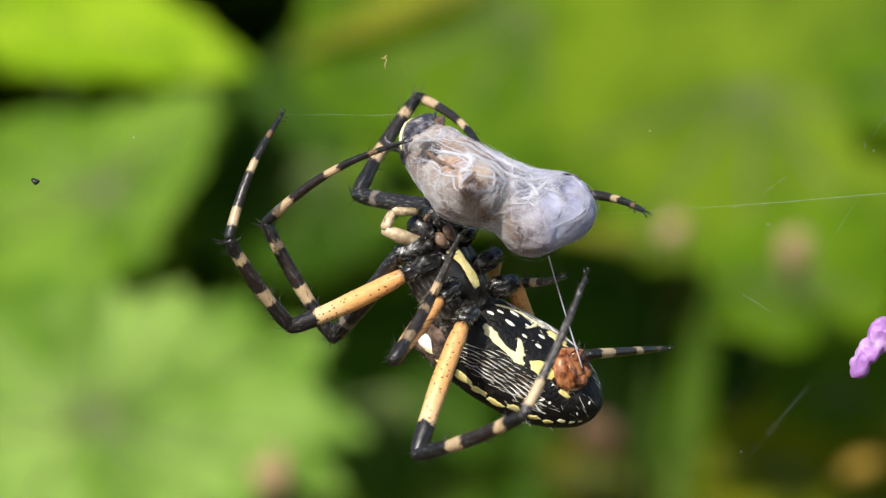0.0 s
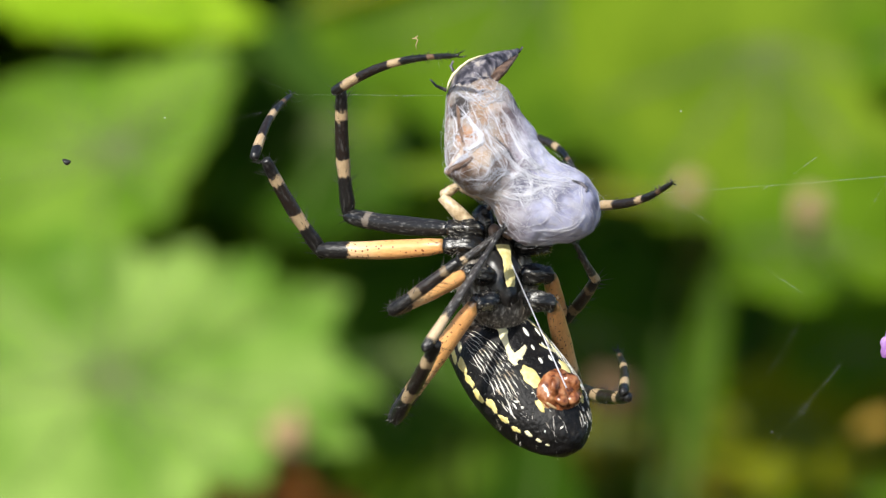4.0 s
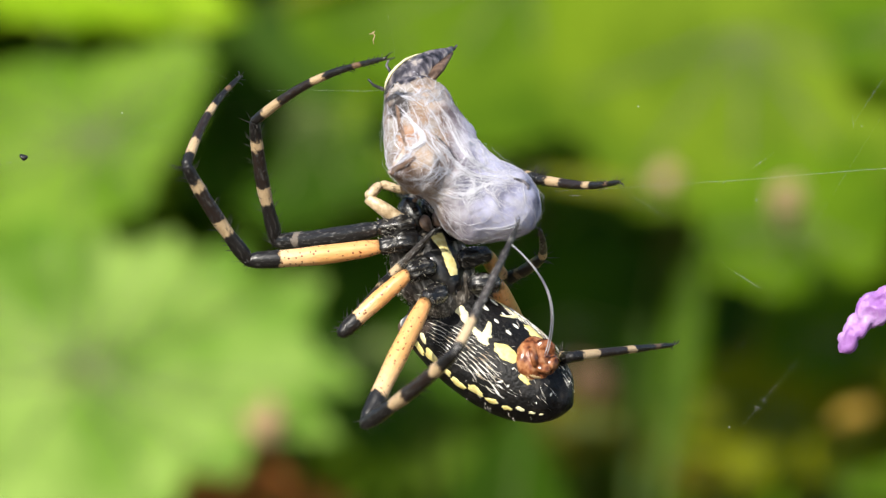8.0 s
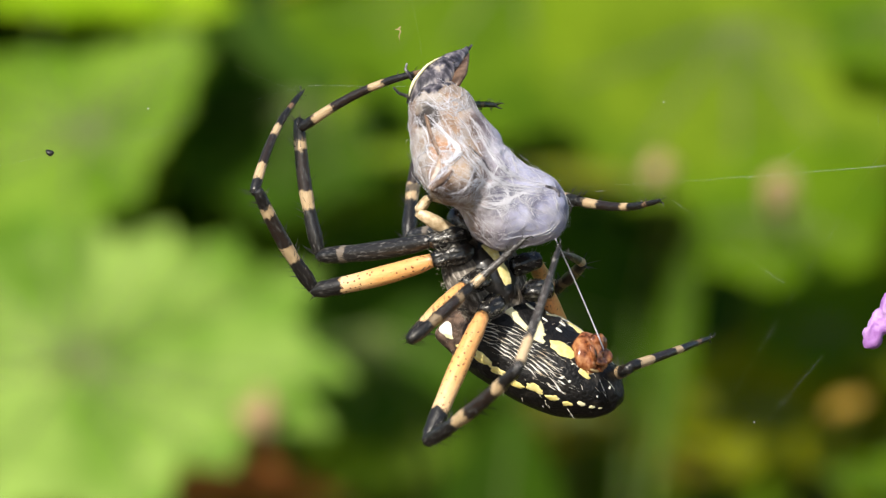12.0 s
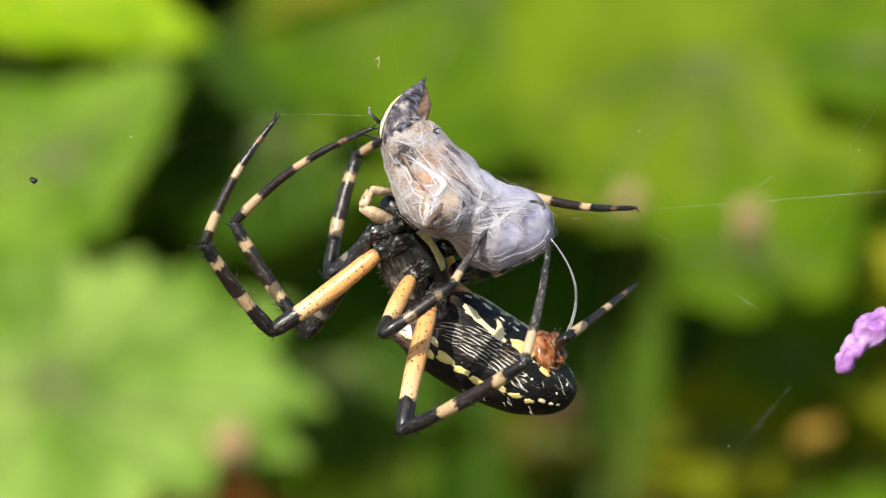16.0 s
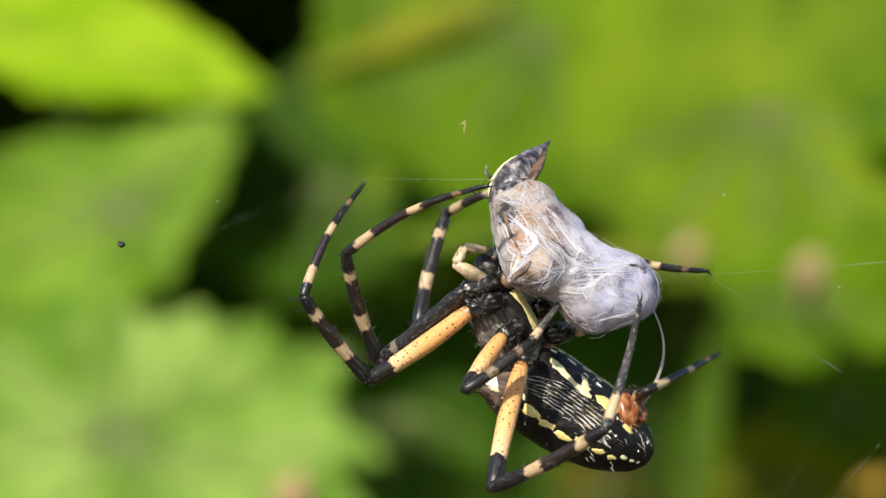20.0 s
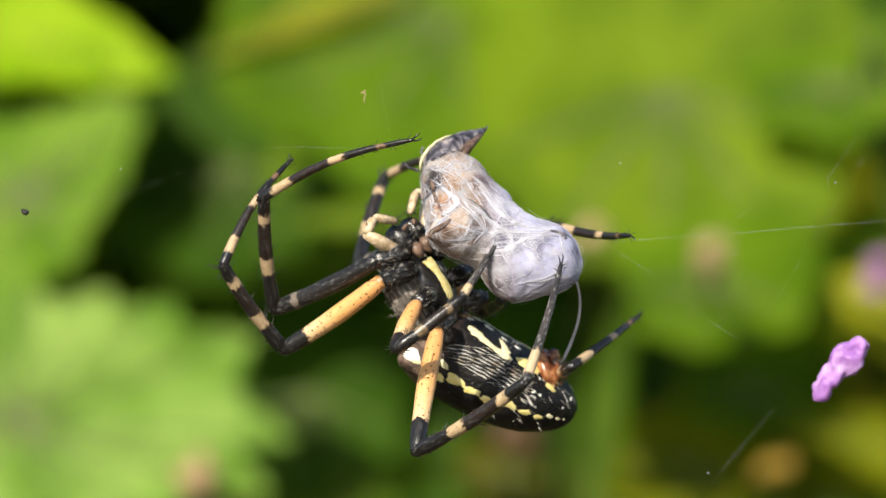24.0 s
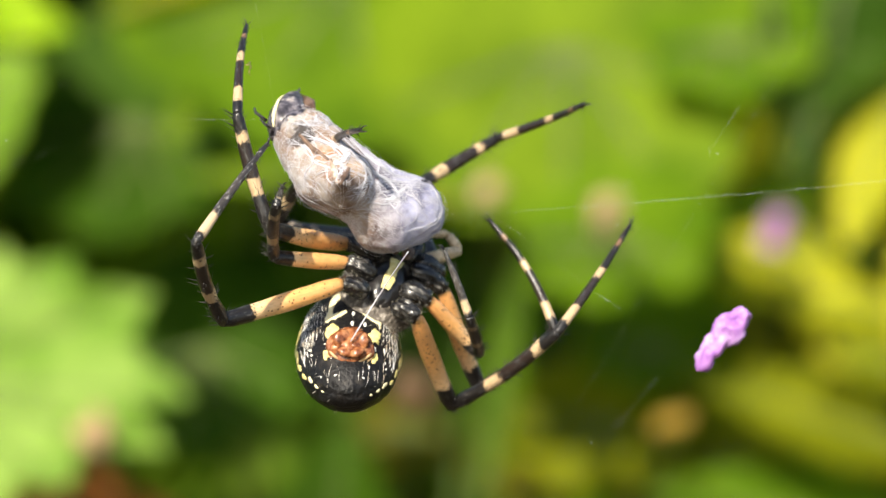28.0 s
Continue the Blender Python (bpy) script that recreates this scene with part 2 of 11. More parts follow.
def silk_material():
    """Silk wound over a brown insect: tan and grey show through in places, most at the upper end."""
    m, nt, b = shader("wound_silk", 0.62, 0.25)
    c = nt.nodes.new("ShaderNodeTexCoord")
    sep = nt.nodes.new("ShaderNodeSeparateXYZ")
    nt.links.new(c.outputs["Object"], sep.inputs[0])
    blot = noise_tex(nt, 330, 6)
    warp = noise_tex(nt, 700, 4)
    body = ramp(nt, blot.outputs["Fac"], [(0.32, (0.095, 0.060, 0.041)), (0.42, (0.207, 0.138, 0.099)), (0.52, (0.311, 0.251, 0.207)), (0.64, (0.397, 0.363, 0.337))])
    blue = ramp(nt, blot.outputs["Fac"], [(0.32, (0.144, 0.145, 0.221)), (0.43, (0.299, 0.302, 0.435)), (0.53, (0.444, 0.448, 0.611)), (0.64, (0.552, 0.557, 0.715))])
    side = nt.nodes.new("ShaderNodeMapRange")
    side.inputs[1].default_value, side.inputs[2].default_value = -0.0015, 0.0030
    nt.links.new(sep.outputs[0], side.inputs[0])
    col = mix(nt, side.outputs[0], body.outputs[0], blue.outputs[0])
    # where the wrapping is thin the insect shows: place, reach and colour
    for p, reach, tone, most in (((-77, -60, 20), 30, (0.38, 0.21, 0.12), 0.95), ((-95, -75, -18), 24, (0.3, 0.17, 0.1), 0.85), ((-101, -25, 84), 30, (0.03, 0.025, 0.025), 0.97), ((-99, -101, -44), 22, (0.12, 0.07, 0.05), 0.85),
                                 ((-56, -81, -12), 28, (0.46, 0.32, 0.21), 0.6), ((27, -50, -65), 32, (0.1, 0.1, 0.15), 0.8), ((79, -52, -81), 22, (0.11, 0.11, 0.16), 0.75), ((-44, -36, 96), 30, (0.48, 0.33, 0.22), 0.6),
                                 ((-2, -40, -97), 22, (0.24, 0.23, 0.28), 0.5), ((-16, 0, 130), 30, (0.46, 0.36, 0.28), 0.5), ((-63, -49, 52), 22, (0.3, 0.19, 0.12), 0.7), ((-29, -60, 20), 22, (0.36, 0.25, 0.17), 0.6)):
        d = nt.nodes.new("ShaderNodeVectorMath")
        d.operation = "DISTANCE"
        nt.links.new(c.outputs["Object"], d.inputs[0])
        d.inputs[1].default_value = [q * U for q in p]
        w = nt.nodes.new("ShaderNodeMath")
        w.operation = "MULTIPLY_ADD"
        nt.links.new(warp.outputs["Fac"], w.inputs[0])
        w.inputs[1].default_value = 52 * U
        nt.links.new(d.outputs["Value"], w.inputs[2])
        f = nt.nodes.new("ShaderNodeMapRange")
        f.inputs[1].default_value, f.inputs[2].default_value = (reach + 28) * U, (reach + 16) * U
        f.inputs[3].default_value, f.inputs[4].default_value = 0.0, most
        nt.links.new(w.outputs[0], f.inputs[0])
        col = mix(nt, f.outputs[0], col, tone)
    film = noise_tex(nt, 620, 6)
    film.inputs["Distortion"].default_value = 1.2
    wisp = ramp(nt, film.outputs["Fac"], [(0.46, (0, 0, 0)), (0.66, (0.55, 0.55, 0.55))])
    net = noise_tex(nt, 420, 3)
    net.inputs["Distortion"].default_value = 2.5
    ridge = ramp(nt, net.outputs["Fac"], [(0.470, (0, 0, 0)), (0.492, (0.55, 0.55, 0.55)), (0.514, (0, 0, 0))])
    col = mix(nt, wisp.outputs[0], col, (0.38, 0.37, 0.40))
    nt.links.new(mix(nt, ridge.outputs[0], col, (0.50, 0.49, 0.53)), b.inputs["Base Color"])
    b.inputs["Subsurface Weight"].default_value = 0.12
    b.inputs["Subsurface Radius"].default_value = (0.0012, 0.0009, 0.0007)
    b.inputs["Subsurface Scale"].default_value = 1.0
    bump(nt, b, film.outputs["Fac"], 0.5, 0.0003)
    return m


m_silk = silk_material()
m_strand = shader("white_silk_strand", 0.35)[0]
m_strand.node_tree.nodes["Principled BSDF"].inputs["Base Color"].default_value = (0.62, 0.62, 0.68, 1)
m_insect = mottled("dark_insect_plates", [(0.34, (0.012, 0.011, 0.013)), (0.47, (0.055, 0.05, 0.062)), (0.58, (0.17, 0.155, 0.175)), (0.67, (0.42, 0.37, 0.33))], 1300, 0.34, 0.5, 1.0, 0.0002, (1, 1, 0.28))
m_insect_brown = mottled("tan_insect_plate", [(0.36, (0.22, 0.15, 0.11)), (0.5, (0.42, 0.31, 0.24)), (0.64, (0.62, 0.56, 0.51))], 800, 0.5)
m_fang = mottled("brown_fang", [(0.35, (0.06, 0.034, 0.022)), (0.65, (0.25, 0.16, 0.11))], 900, 0.4)


def leaf_material(name, dark, light, glow, gloss=0.6, through=0.35, scale=30):
    m, nt, b = shader(name, gloss, 0.08)
    n = noise_tex(nt, scale, 5)
    fine = noise_tex(nt, scale * 9, 4)
    r = ramp(nt, n.outputs["Fac"], [(0.38, dark), (0.62, light)])
    g = ramp(nt, fine.outputs["Fac"], [(0.3, (0.78, 0.8, 0.75)), (0.7, (1.08, 1.06, 1.0))])
    col = mix(nt, 1.0, r.outputs[0], g.outputs[0], "MULTIPLY")
    nt.links.new(col, b.inputs["Base Color"])
    t = nt.nodes.new("ShaderNodeBsdfTranslucent")
    nt.links.new(mix(nt, 1.0, col, glow, "MULTIPLY"), t.inputs[0])
    s = nt.nodes.new("ShaderNodeMixShader")
    s.inputs[0].default_value = through
    nt.links.new(b.outputs[0], s.inputs[1])
    nt.links.new(t.outputs[0], s.inputs[2])
    nt.links.new(s.outputs[0], nt.nodes["Material Output"].inputs[0])
    bump(nt, b, fine.outputs["Fac"], 0.3, 0.0006)
    return m


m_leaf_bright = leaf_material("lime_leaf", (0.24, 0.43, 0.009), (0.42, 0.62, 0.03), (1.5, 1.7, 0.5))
m_leaf_pale = leaf_material("pale_green_leaf", (0.135, 0.28, 0.026), (0.34, 0.51, 0.115), (1.4, 1.6, 0.6))
m_leaf_mid = leaf_material("mid_green_leaf", (0.115, 0.24, 0.013), (0.235, 0.39, 0.046), (1.4, 1.6, 0.6))
m_leaf_green = leaf_material("green_leaf", (0.066, 0.138, 0.003), (0.128, 0.23, 0.008), (1.4, 1.7, 0.5))
m_leaf_light = leaf_material("light_green_leaf", (0.096, 0.178, 0.0035), (0.19, 0.295, 0.01), (1.5, 1.7, 0.5))
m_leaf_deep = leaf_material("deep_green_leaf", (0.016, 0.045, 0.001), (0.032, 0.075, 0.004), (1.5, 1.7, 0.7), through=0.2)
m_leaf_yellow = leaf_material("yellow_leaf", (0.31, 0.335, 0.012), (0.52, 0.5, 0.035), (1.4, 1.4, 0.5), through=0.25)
m_leaf_dead = leaf_material("rust_brown_leaf", (0.18, 0.055, 0.014), (0.42, 0.15, 0.04), (1.4, 1.1, 0.8), 0.6, 0.2)
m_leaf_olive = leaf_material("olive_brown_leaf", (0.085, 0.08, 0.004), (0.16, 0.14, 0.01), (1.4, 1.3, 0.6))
# Sunlit and dull copies: sun and half shade are put into the colour.
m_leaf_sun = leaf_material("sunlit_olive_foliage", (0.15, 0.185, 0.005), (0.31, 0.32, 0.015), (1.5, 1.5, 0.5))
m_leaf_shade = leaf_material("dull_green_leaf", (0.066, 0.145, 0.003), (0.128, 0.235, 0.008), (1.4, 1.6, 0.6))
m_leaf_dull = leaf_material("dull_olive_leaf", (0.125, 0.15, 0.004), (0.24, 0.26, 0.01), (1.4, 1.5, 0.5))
# Darker copies of the green leaf: half light and gap shade are in the colour.
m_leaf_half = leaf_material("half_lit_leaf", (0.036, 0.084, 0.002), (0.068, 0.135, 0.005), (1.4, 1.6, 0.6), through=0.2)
m_leaf_shadow = leaf_material("shade_toned_leaf", (0.018, 0.048, 0.001), (0.036, 0.086, 0.003), (1.5, 1.7, 0.7), through=0.15)
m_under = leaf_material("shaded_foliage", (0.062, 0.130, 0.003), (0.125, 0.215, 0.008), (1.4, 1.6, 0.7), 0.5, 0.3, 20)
m_stem = mottled("green_stem", [(0.3, (0.06, 0.10, 0.02)), (0.7, (0.16, 0.20, 0.05))], 200, 0.5)
m_bark = mottled("brown_stem", [(0.3, (0.06, 0.03, 0.015)), (0.7, (0.20, 0.12, 0.06))], 150, 0.7)
m_purple = mottled("purple_petal", [(0.32, (0.27, 0.10, 0.37)), (0.5, (0.42, 0.20, 0.54)), (0.70, (0.60, 0.40, 0.70))], 500, 0.45, 0.4, 0.8, 0.0005)
m_pink = mottled("withered_pink", [(0.3, (0.40, 0.25, 0.12)), (0.7, (0.53, 0.37, 0.22))], 150, 0.7)
m_orange = mottled("orange_petal", [(0.3, (0.24, 0.14, 0.012)), (0.7, (0.36, 0.23, 0.02))], 150, 0.6)
m_purple_far = mottled("mauve_petal", [(0.3, (0.32, 0.11, 0.33)), (0.7, (0.50, 0.25, 0.50))], 150, 0.6)
m_soil = mottled("soil", [(0.3, (0.035, 0.026, 0.016)), (0.7, (0.10, 0.075, 0.045))], 18, 0.9, 0.2, 1.0, 0.01)


# ---- mesh tools ----
def part(name, bm, material, parent=None, label="", smooth=True):
    me = bpy.data.meshes.new(name)
    bm.to_mesh(me)
    bm.free()
    if smooth:
        me.polygons.foreach_set("use_smooth", [True] * len(me.polygons))
    me.materials.append(material)
    ob = new(name, me)
    ob.parent = parent
    if label:
        tagged(ob, label)
    return ob


def ring_frame(d):
    d = Vector(d).normalized()
    a = Vector((0, 0, 1)) if abs(d.z) < 0.9 else Vector((1, 0, 0))
    x = a.cross(d).normalized()
    return x, d.cross(x)


def tube(bm, pts, radii, n=10, flat=1.0, frame_x=None):
    """A swept tube with closed ends through the points."""
    pts = [Vector(p) for p in pts]
    rings = []
    x = Vector(frame_x) if frame_x is not None else None
    for i, p in enumerate(pts):
        d = (pts[min(i + 1, len(pts) - 1)] - pts[max(i - 1, 0)]).normalized()
        if x is None:
            x = ring_frame(d)[0]
        x = (x - d * x.dot(d)).normalized()
        y = d.cross(x)
        rings.append([bm.verts.new(p + (x * math.cos(a) + y * math.sin(a) * flat) * radii[i]) for a in [2 * math.pi * k / n for k in range(n)]])
    for r, s in zip(rings, rings[1:]):
        for k in range(n):
            bm.faces.new((r[k], r[(k + 1) % n], s[(k + 1) % n], s[k]))
    bm.faces.new(rings[0][::-1])
    bm.faces.new(rings[-1])
    return rings


def ball(bm, centre, radii, seg=20, turn=None):
    m = Matrix.Translation(centre) @ (turn.to_4x4() if turn else Matrix()) @ Matrix.Diagonal((*radii, 1))
    return bmesh.ops.create_uvsphere(bm, u_segments=seg, v_segments=max(6, seg // 2 + 2), radius=1, matrix=m)["verts"]


def roughen(verts, amount, scale):
    for v in verts:
        v.co += noise.noise_vector(v.co * scale) * amount


def thing(name, label, category, group="", place=None):
    ob = new(name)
    ob.empty_display_size = 0.005
    if place is not None:
        ob.matrix_world = place
    return tagged(ob, label, category, group)


# ---- the spider ----
spider = thing("spider", "black and yellow garden spider with banded legs clasping its wrapped prey", "spider")


def prosoma():
    bm = bmesh.new()
    v = ball(bm, (0, 22 * U, 4 * U), (80 * U, 44 * U, 98 * U), 28)
    for q in v:
        if q.co.z > 40 * U:
            q.co.x *= 1 - 0.0045 * (q.co.z / U - 40)
    roughen(v, 3 * U, 900)
    shell = part("carapace", bm, m_carapace, spider, "silver-haired carapace")
    bm = bmesh.new()
    rnd = random.Random(8)
    for _ in range(700):
        a = rnd.uniform(0, 6.283)
        d = Vector((math.cos(a), rnd.uniform(-0.3, 0.5), math.sin(a)))
        p = Vector((d.x * 79, 22 + d.y * 40, 4 + d.z * 96)) * U
        q = p + (d * rnd.uniform(2, 5) + Vector((rnd.gauss(0, 3), rnd.gauss(0, 3), rnd.gauss(0, 3)))) * U
        e = Vector((-d.z, 0, d.x)) * 0.35 * U
        bm.faces.new([bm.verts.new(p + e), bm.verts.new(p - e), bm.verts.new(q)])
    part("hair_fringe", bm, m_down, shell, "pale hair fringe")
    bm = bmesh.new()
    v = ball(bm, (0, -4 * U, -2 * U), (40 * U, 30 * U, 62 * U), 32)
    roughen(v, 5 * U, 1700)
    part("sternum", bm, m_black, spider)
    bm = bmesh.new()
    rows = []
    for k in range(33):
        s = k / 32
        z = (46 - 84 * s) * U
        half = (11.5 + 2.0 * math.sin(s * 9 + 1) + 4 * noise.noise((0, 0, s * 9)) - 3.5 * s) * U
        y = (-4 - 38 * math.sqrt(max(0.05, 1 - ((z / U + 2) / 74) ** 2))) * U
        rows.append([bm.verts.new((x * half, y + 5 * U * abs(x) * 0.6, z)) for x in (-1, -0.4, 0.4, 1)])
    for a, b in zip(rows, rows[1:]):
        for k in range(3):
            bm.faces.new((a[k], b[k], b[k + 1], a[k + 1]))
    part("sternum_stripe", bm, m_stripe, spider, "ragged yellow stripe")
    for sx in (-1, 1):
        bm = bmesh.new()
        v = ball(bm, (sx * 22 * U, -14 * U, 96 * U), (20 * U, 26 * U, 34 * U), 18)
        roughen(v, 2 * U, 1500)
        part("chelicera", bm, m_coxa, spider)
        bm = bmesh.new()
        tube(bm, [(sx * 20 * U, -30 * U, 110 * U), (sx * 12 * U, -40 * U, 118 * U), (sx * 4 * U, -44 * U, 112 * U)], [6 * U, 4 * U, 1 * U], 8)
        part("fang", bm, m_fang, spider)
        bm = bmesh.new()
        v = ball(bm, (sx * 13 * U, -36 * U, 68 * U), (11 * U, 9 * U, 16 * U), 16)
        roughen(v, 2 * U, 1500)
        part("maxilla", bm, m_fang, spider, "brown mouth plate")
        bm = bmesh.new()
        joints = [Vector((sx * 34, -16, 74)) * U, Vector((sx * 98, -24, 142)) * U, Vector((sx * 66, -32, 160)) * U, Vector((sx * 20, -34, 132)) * U]
        tube(bm, [joints[0], joints[0].lerp(joints[1], 0.1), joints[0].lerp(joints[1], 0.6), joints[1]], [7 * U, 12.5 * U, 13 * U, 9 * U], 14)
        palp = part("palp", bm, m_palp, spider, "cream jointed palp")
        for a, b, r in ((joints[1], joints[2], 9.5), (joints[2], joints[3], 8)):
            bm = bmesh.new()
            tube(bm, [a, a.lerp(b, 0.12), a.lerp(b, 0.5), a.lerp(b, 0.88), b], [r * 0.6 * U, r * U, r * U, r * 0.85 * U, r * 0.4 * U], 12)
            part("palp_joint", bm, m_palp, palp)
        bm = bmesh.new()
        bristles(bm, joints[1:], 6.5 * U, 70, 17 * U, 0.8 * U, 5)
        part("bristles", bm, m_hair, palp)


def bristles(bm, pts, radius, count, length, thick, seed):
    rnd = random.Random(seed)
    pts = [Vector(p) for p in pts]
    for _ in range(count):
        k = rnd.randrange(len(pts) - 1)
        t = rnd.random()
        p = pts[k].lerp(pts[k + 1], t)
        d = (pts[k + 1] - pts[k]).normalized()
        x, y = ring_frame(d)
        a = rnd.uniform(0, 6.283)
        out = x * math.cos(a) + y * math.sin(a)
        l = length * rnd.uniform(0.5, 1.1)
        tip = p + out * (radius * 0.9 + l * 0.8) + d * l * 0.75
        base = p + out * radius * 0.8
        e = d.cross(out).normalized() * thick
        g = d * thick
        vs = [bm.verts.new(base + e), bm.verts.new(base - e * 0.5 + g), bm.verts.new(base - e * 0.5 - g), bm.verts.new(tip)]
        for i, j in ((0, 1), (1, 2), (2, 0)):
            bm.faces.new((vs[i], vs[j], vs[3]))


HIP = {"1": (84, 0, 90), "2": (97, -4, 55), "3": (82, -30, -13), "4": (75, -36, -72)}
SIZE = {"1": (235, 240, 320), "2": (235, 215, 255), "3": (160, 150, 130), "4": (262, 272, 280)}
THICK = {"1": 1.0, "2": 1.0, "3": 0.88, "4": 1.0}


def coxae():
    for side, sx in (("L", -1), ("R", 1)):
        for n in "1234":
            hx, hy, hz = HIP[n]
            bm = bmesh.new()
            a = Vector((sx * 28 * U, -20 * U, hz * 0.80 * U))
            b = Vector((sx * hx * U, hy * U, hz * U))
            pts = [a.lerp(b, t) + Vector((0, -7 * U * math.sin(math.pi * min(t, 1)), 0)) for t in (0, 0.1, 0.25, 0.45, 0.62, 0.70, 0.76, 0.88, 1.0, 1.1)]
            rings = tube(bm, pts, [r * U for r in (10, 16, 19, 19.5, 18, 15.5, 16, 16.5, 15, 10)], 24)
            for r in rings:
                mid = sum((q.co for q in r), Vector()) / len(r)
                for j, q in enumerate(r):
                    q.co = mid + (q.co - mid) * (1 + 0.07 * math.cos(j * 6 * 2 * math.pi / 24 + hz))
                roughen(r, 2.2 * U, 1300)
            cox = part("coxa", bm, m_coxa, spider)
            bm = bmesh.new()
            bristles(bm, pts[1:-1], 16 * U, 60, 12 * U, 0.5 * U, hx * 3 + sx)
            part("pale_hairs", bm, m_down, cox)


def segment(name, length, profile, material, parent, bow=0.0, n=14, hair=0, hair_len=14):
    """A leg segment from its joint along +z; profile: (share of length, radius)."""
    bm = bmesh.new()
    pts, radii = [], []
    for i in range(len(profile) - 1):
        (s0, r0), (s1, r1) = profile[i], profile[i + 1]
        for k in range(3):
            s = s0 + (s1 - s0) * k / 3
            pts.append((bow * length * math.sin(math.pi * min(max(s, 0), 1)) * U, 0, s * length * U))
            e = k / 3
            radii.append((r0 + (r1 - r0) * (3 * e * e - 2 * e ** 3)) * U)
    s, r = profile[-1]
    pts.append((0, 0, s * length * U))
    radii.append(r * U)
    tube(bm, pts, radii, n, frame_x=(1, 0, 0))
    ob = part(name, bm, material, parent)
    if hair:
        bm = bmesh.new()
        bristles(bm, pts[2:-2], sum(radii) / len(radii), hair, hair_len * U, 1.1 * U, length)
        part("bristles", bm, m_hair, ob)
    return ob


def make_leg(n):
    k = THICK[n]
    f, t, m = SIZE[n]
    front = n == "1"
    fem = segment("femur", f, [(-0.02, 8 * k), (0.03, 13 * k), (0.15, 16 * k), (0.45, 17.5 * k), (0.74, 15.5 * k), (0.8, 16 * k), (0.93, 15 * k), (1.01, 11 * k), (1.03, 6 * k)],
                  m_femur_black if front else m_femur, spider, 0.02, 16, 34, 14)
    tib = segment("tibia", t, [(-0.04, 6 * k), (-0.01, 11 * k), (0.12, 14 * k), (0.24, 12.5 * k), (0.3, 11.5 * k), (0.45, 13 * k), (0.75, 12 * k), (0.93, 11 * k), (1.0, 9 * k), (1.015, 4 * k)],
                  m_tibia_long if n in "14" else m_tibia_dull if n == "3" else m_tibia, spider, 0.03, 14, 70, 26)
    met = segment("metatarsus", m, [(-0.02, 4 * k), (0.0, 8.5 * k), (0.06, 9.5 * k), (0.25, 8.5 * k), (0.6, 7 * k), (0.72, 6.2 * k), (0.75, 5.4 * k), (0.9, 5 * k), (0.98, 3.5 * k), (1.0, 1.2 * k)],
                  m_meta_grey if n == "3" else m_meta, spider, 0.06 if n in "12" else 0.03, 12, 40, 12)
    bm = bmesh.new()
    for a in (-1, 1):
        tube(bm, [(a * 2 * U, 0, m * 0.99 * U), (a * 5 * U, -3 * U, (m + 8) * U), (a * 5 * U, -8 * U, (m + 12) * U)], [1.6 * U, 1.3 * U, 0.4 * U], 6)
    part("claws", bm, m_black, met)
    return fem, tib, met


def copy_part(ob):
    """A second object on the same meshes, with its sub-parts."""
    o = ob.copy()
    scene.collection.objects.link(o)
    for c in ob.children:
        d = c.copy()
        scene.collection.objects.link(d)
        d.parent = o
    return o


prosoma()
coxae()
legs = {}
for n in "1234":
    legs["L" + n] = make_leg(n)
    legs["R" + n] = tuple(copy_part(o) for o in legs["L" + n])
slot = legs["L4"][2].material_slots[0]
slot.link = "OBJECT"
slot.material = m_meta_grey

# the abdomen: its front is +z, its underside -y
ABD = (95, 75, 170)


def skin(d, lift=0.0):
    """The point of the abdomen's surface in direction d."""
    d = Vector(d).normalized()
    along = d.z + (0.9 * d.z * d.z * (1 - d.z) if d.z > 0 else 0.05 * d.z)
    p = Vector((d.x * ABD[0], d.y * ABD[1], along * ABD[2]))
    hump = 0.0
    for sx in (-1, 1):
        hump += 0.09 * math.exp(-((d.x - sx * 0.60) ** 2 + (d.y - 0.20) ** 2 + (d.z - 0.76) ** 2) / 0.05)
    w = 1 - 0.10 * max(0.0, d.z - 0.35) + 0.03 * math.exp(-((d.z + 0.35) / 0.4) ** 2)
    p = Vector((p.x * w, p.y * w, p.z)) * (1 + hump)
    p.y -= 24 * math.exp(-((along - 0.5) / 0.40) ** 2) * max(0.0, -d.y) ** 1.5
    p *= 1 + 0.022 * noise.noise(d * 3.1) + 0.010 * noise.noise(d * 8.0)
    return (p + d * lift) * U


bm = bmesh.new()
for v in bmesh.ops.create_uvsphere(bm, u_segments=80, v_segments=56, radius=1)["verts"]:
    v.co = skin(v.co)
abdomen = part("abdomen", bm, m_abdomen, spider, "glossy black abdomen with fine pale streaks")


def lengthwise(z):
    """The bearing whose skin lies at the share z of the abdomen's half length."""
    b = z
    for _ in range(12):
        b -= (b + (0.9 * b * b * (1 - b) if b > 0 else 0.0) - z) / (1 + (1.8 * b - 2.7 * b * b if b > 0 else 0.0))
    return b


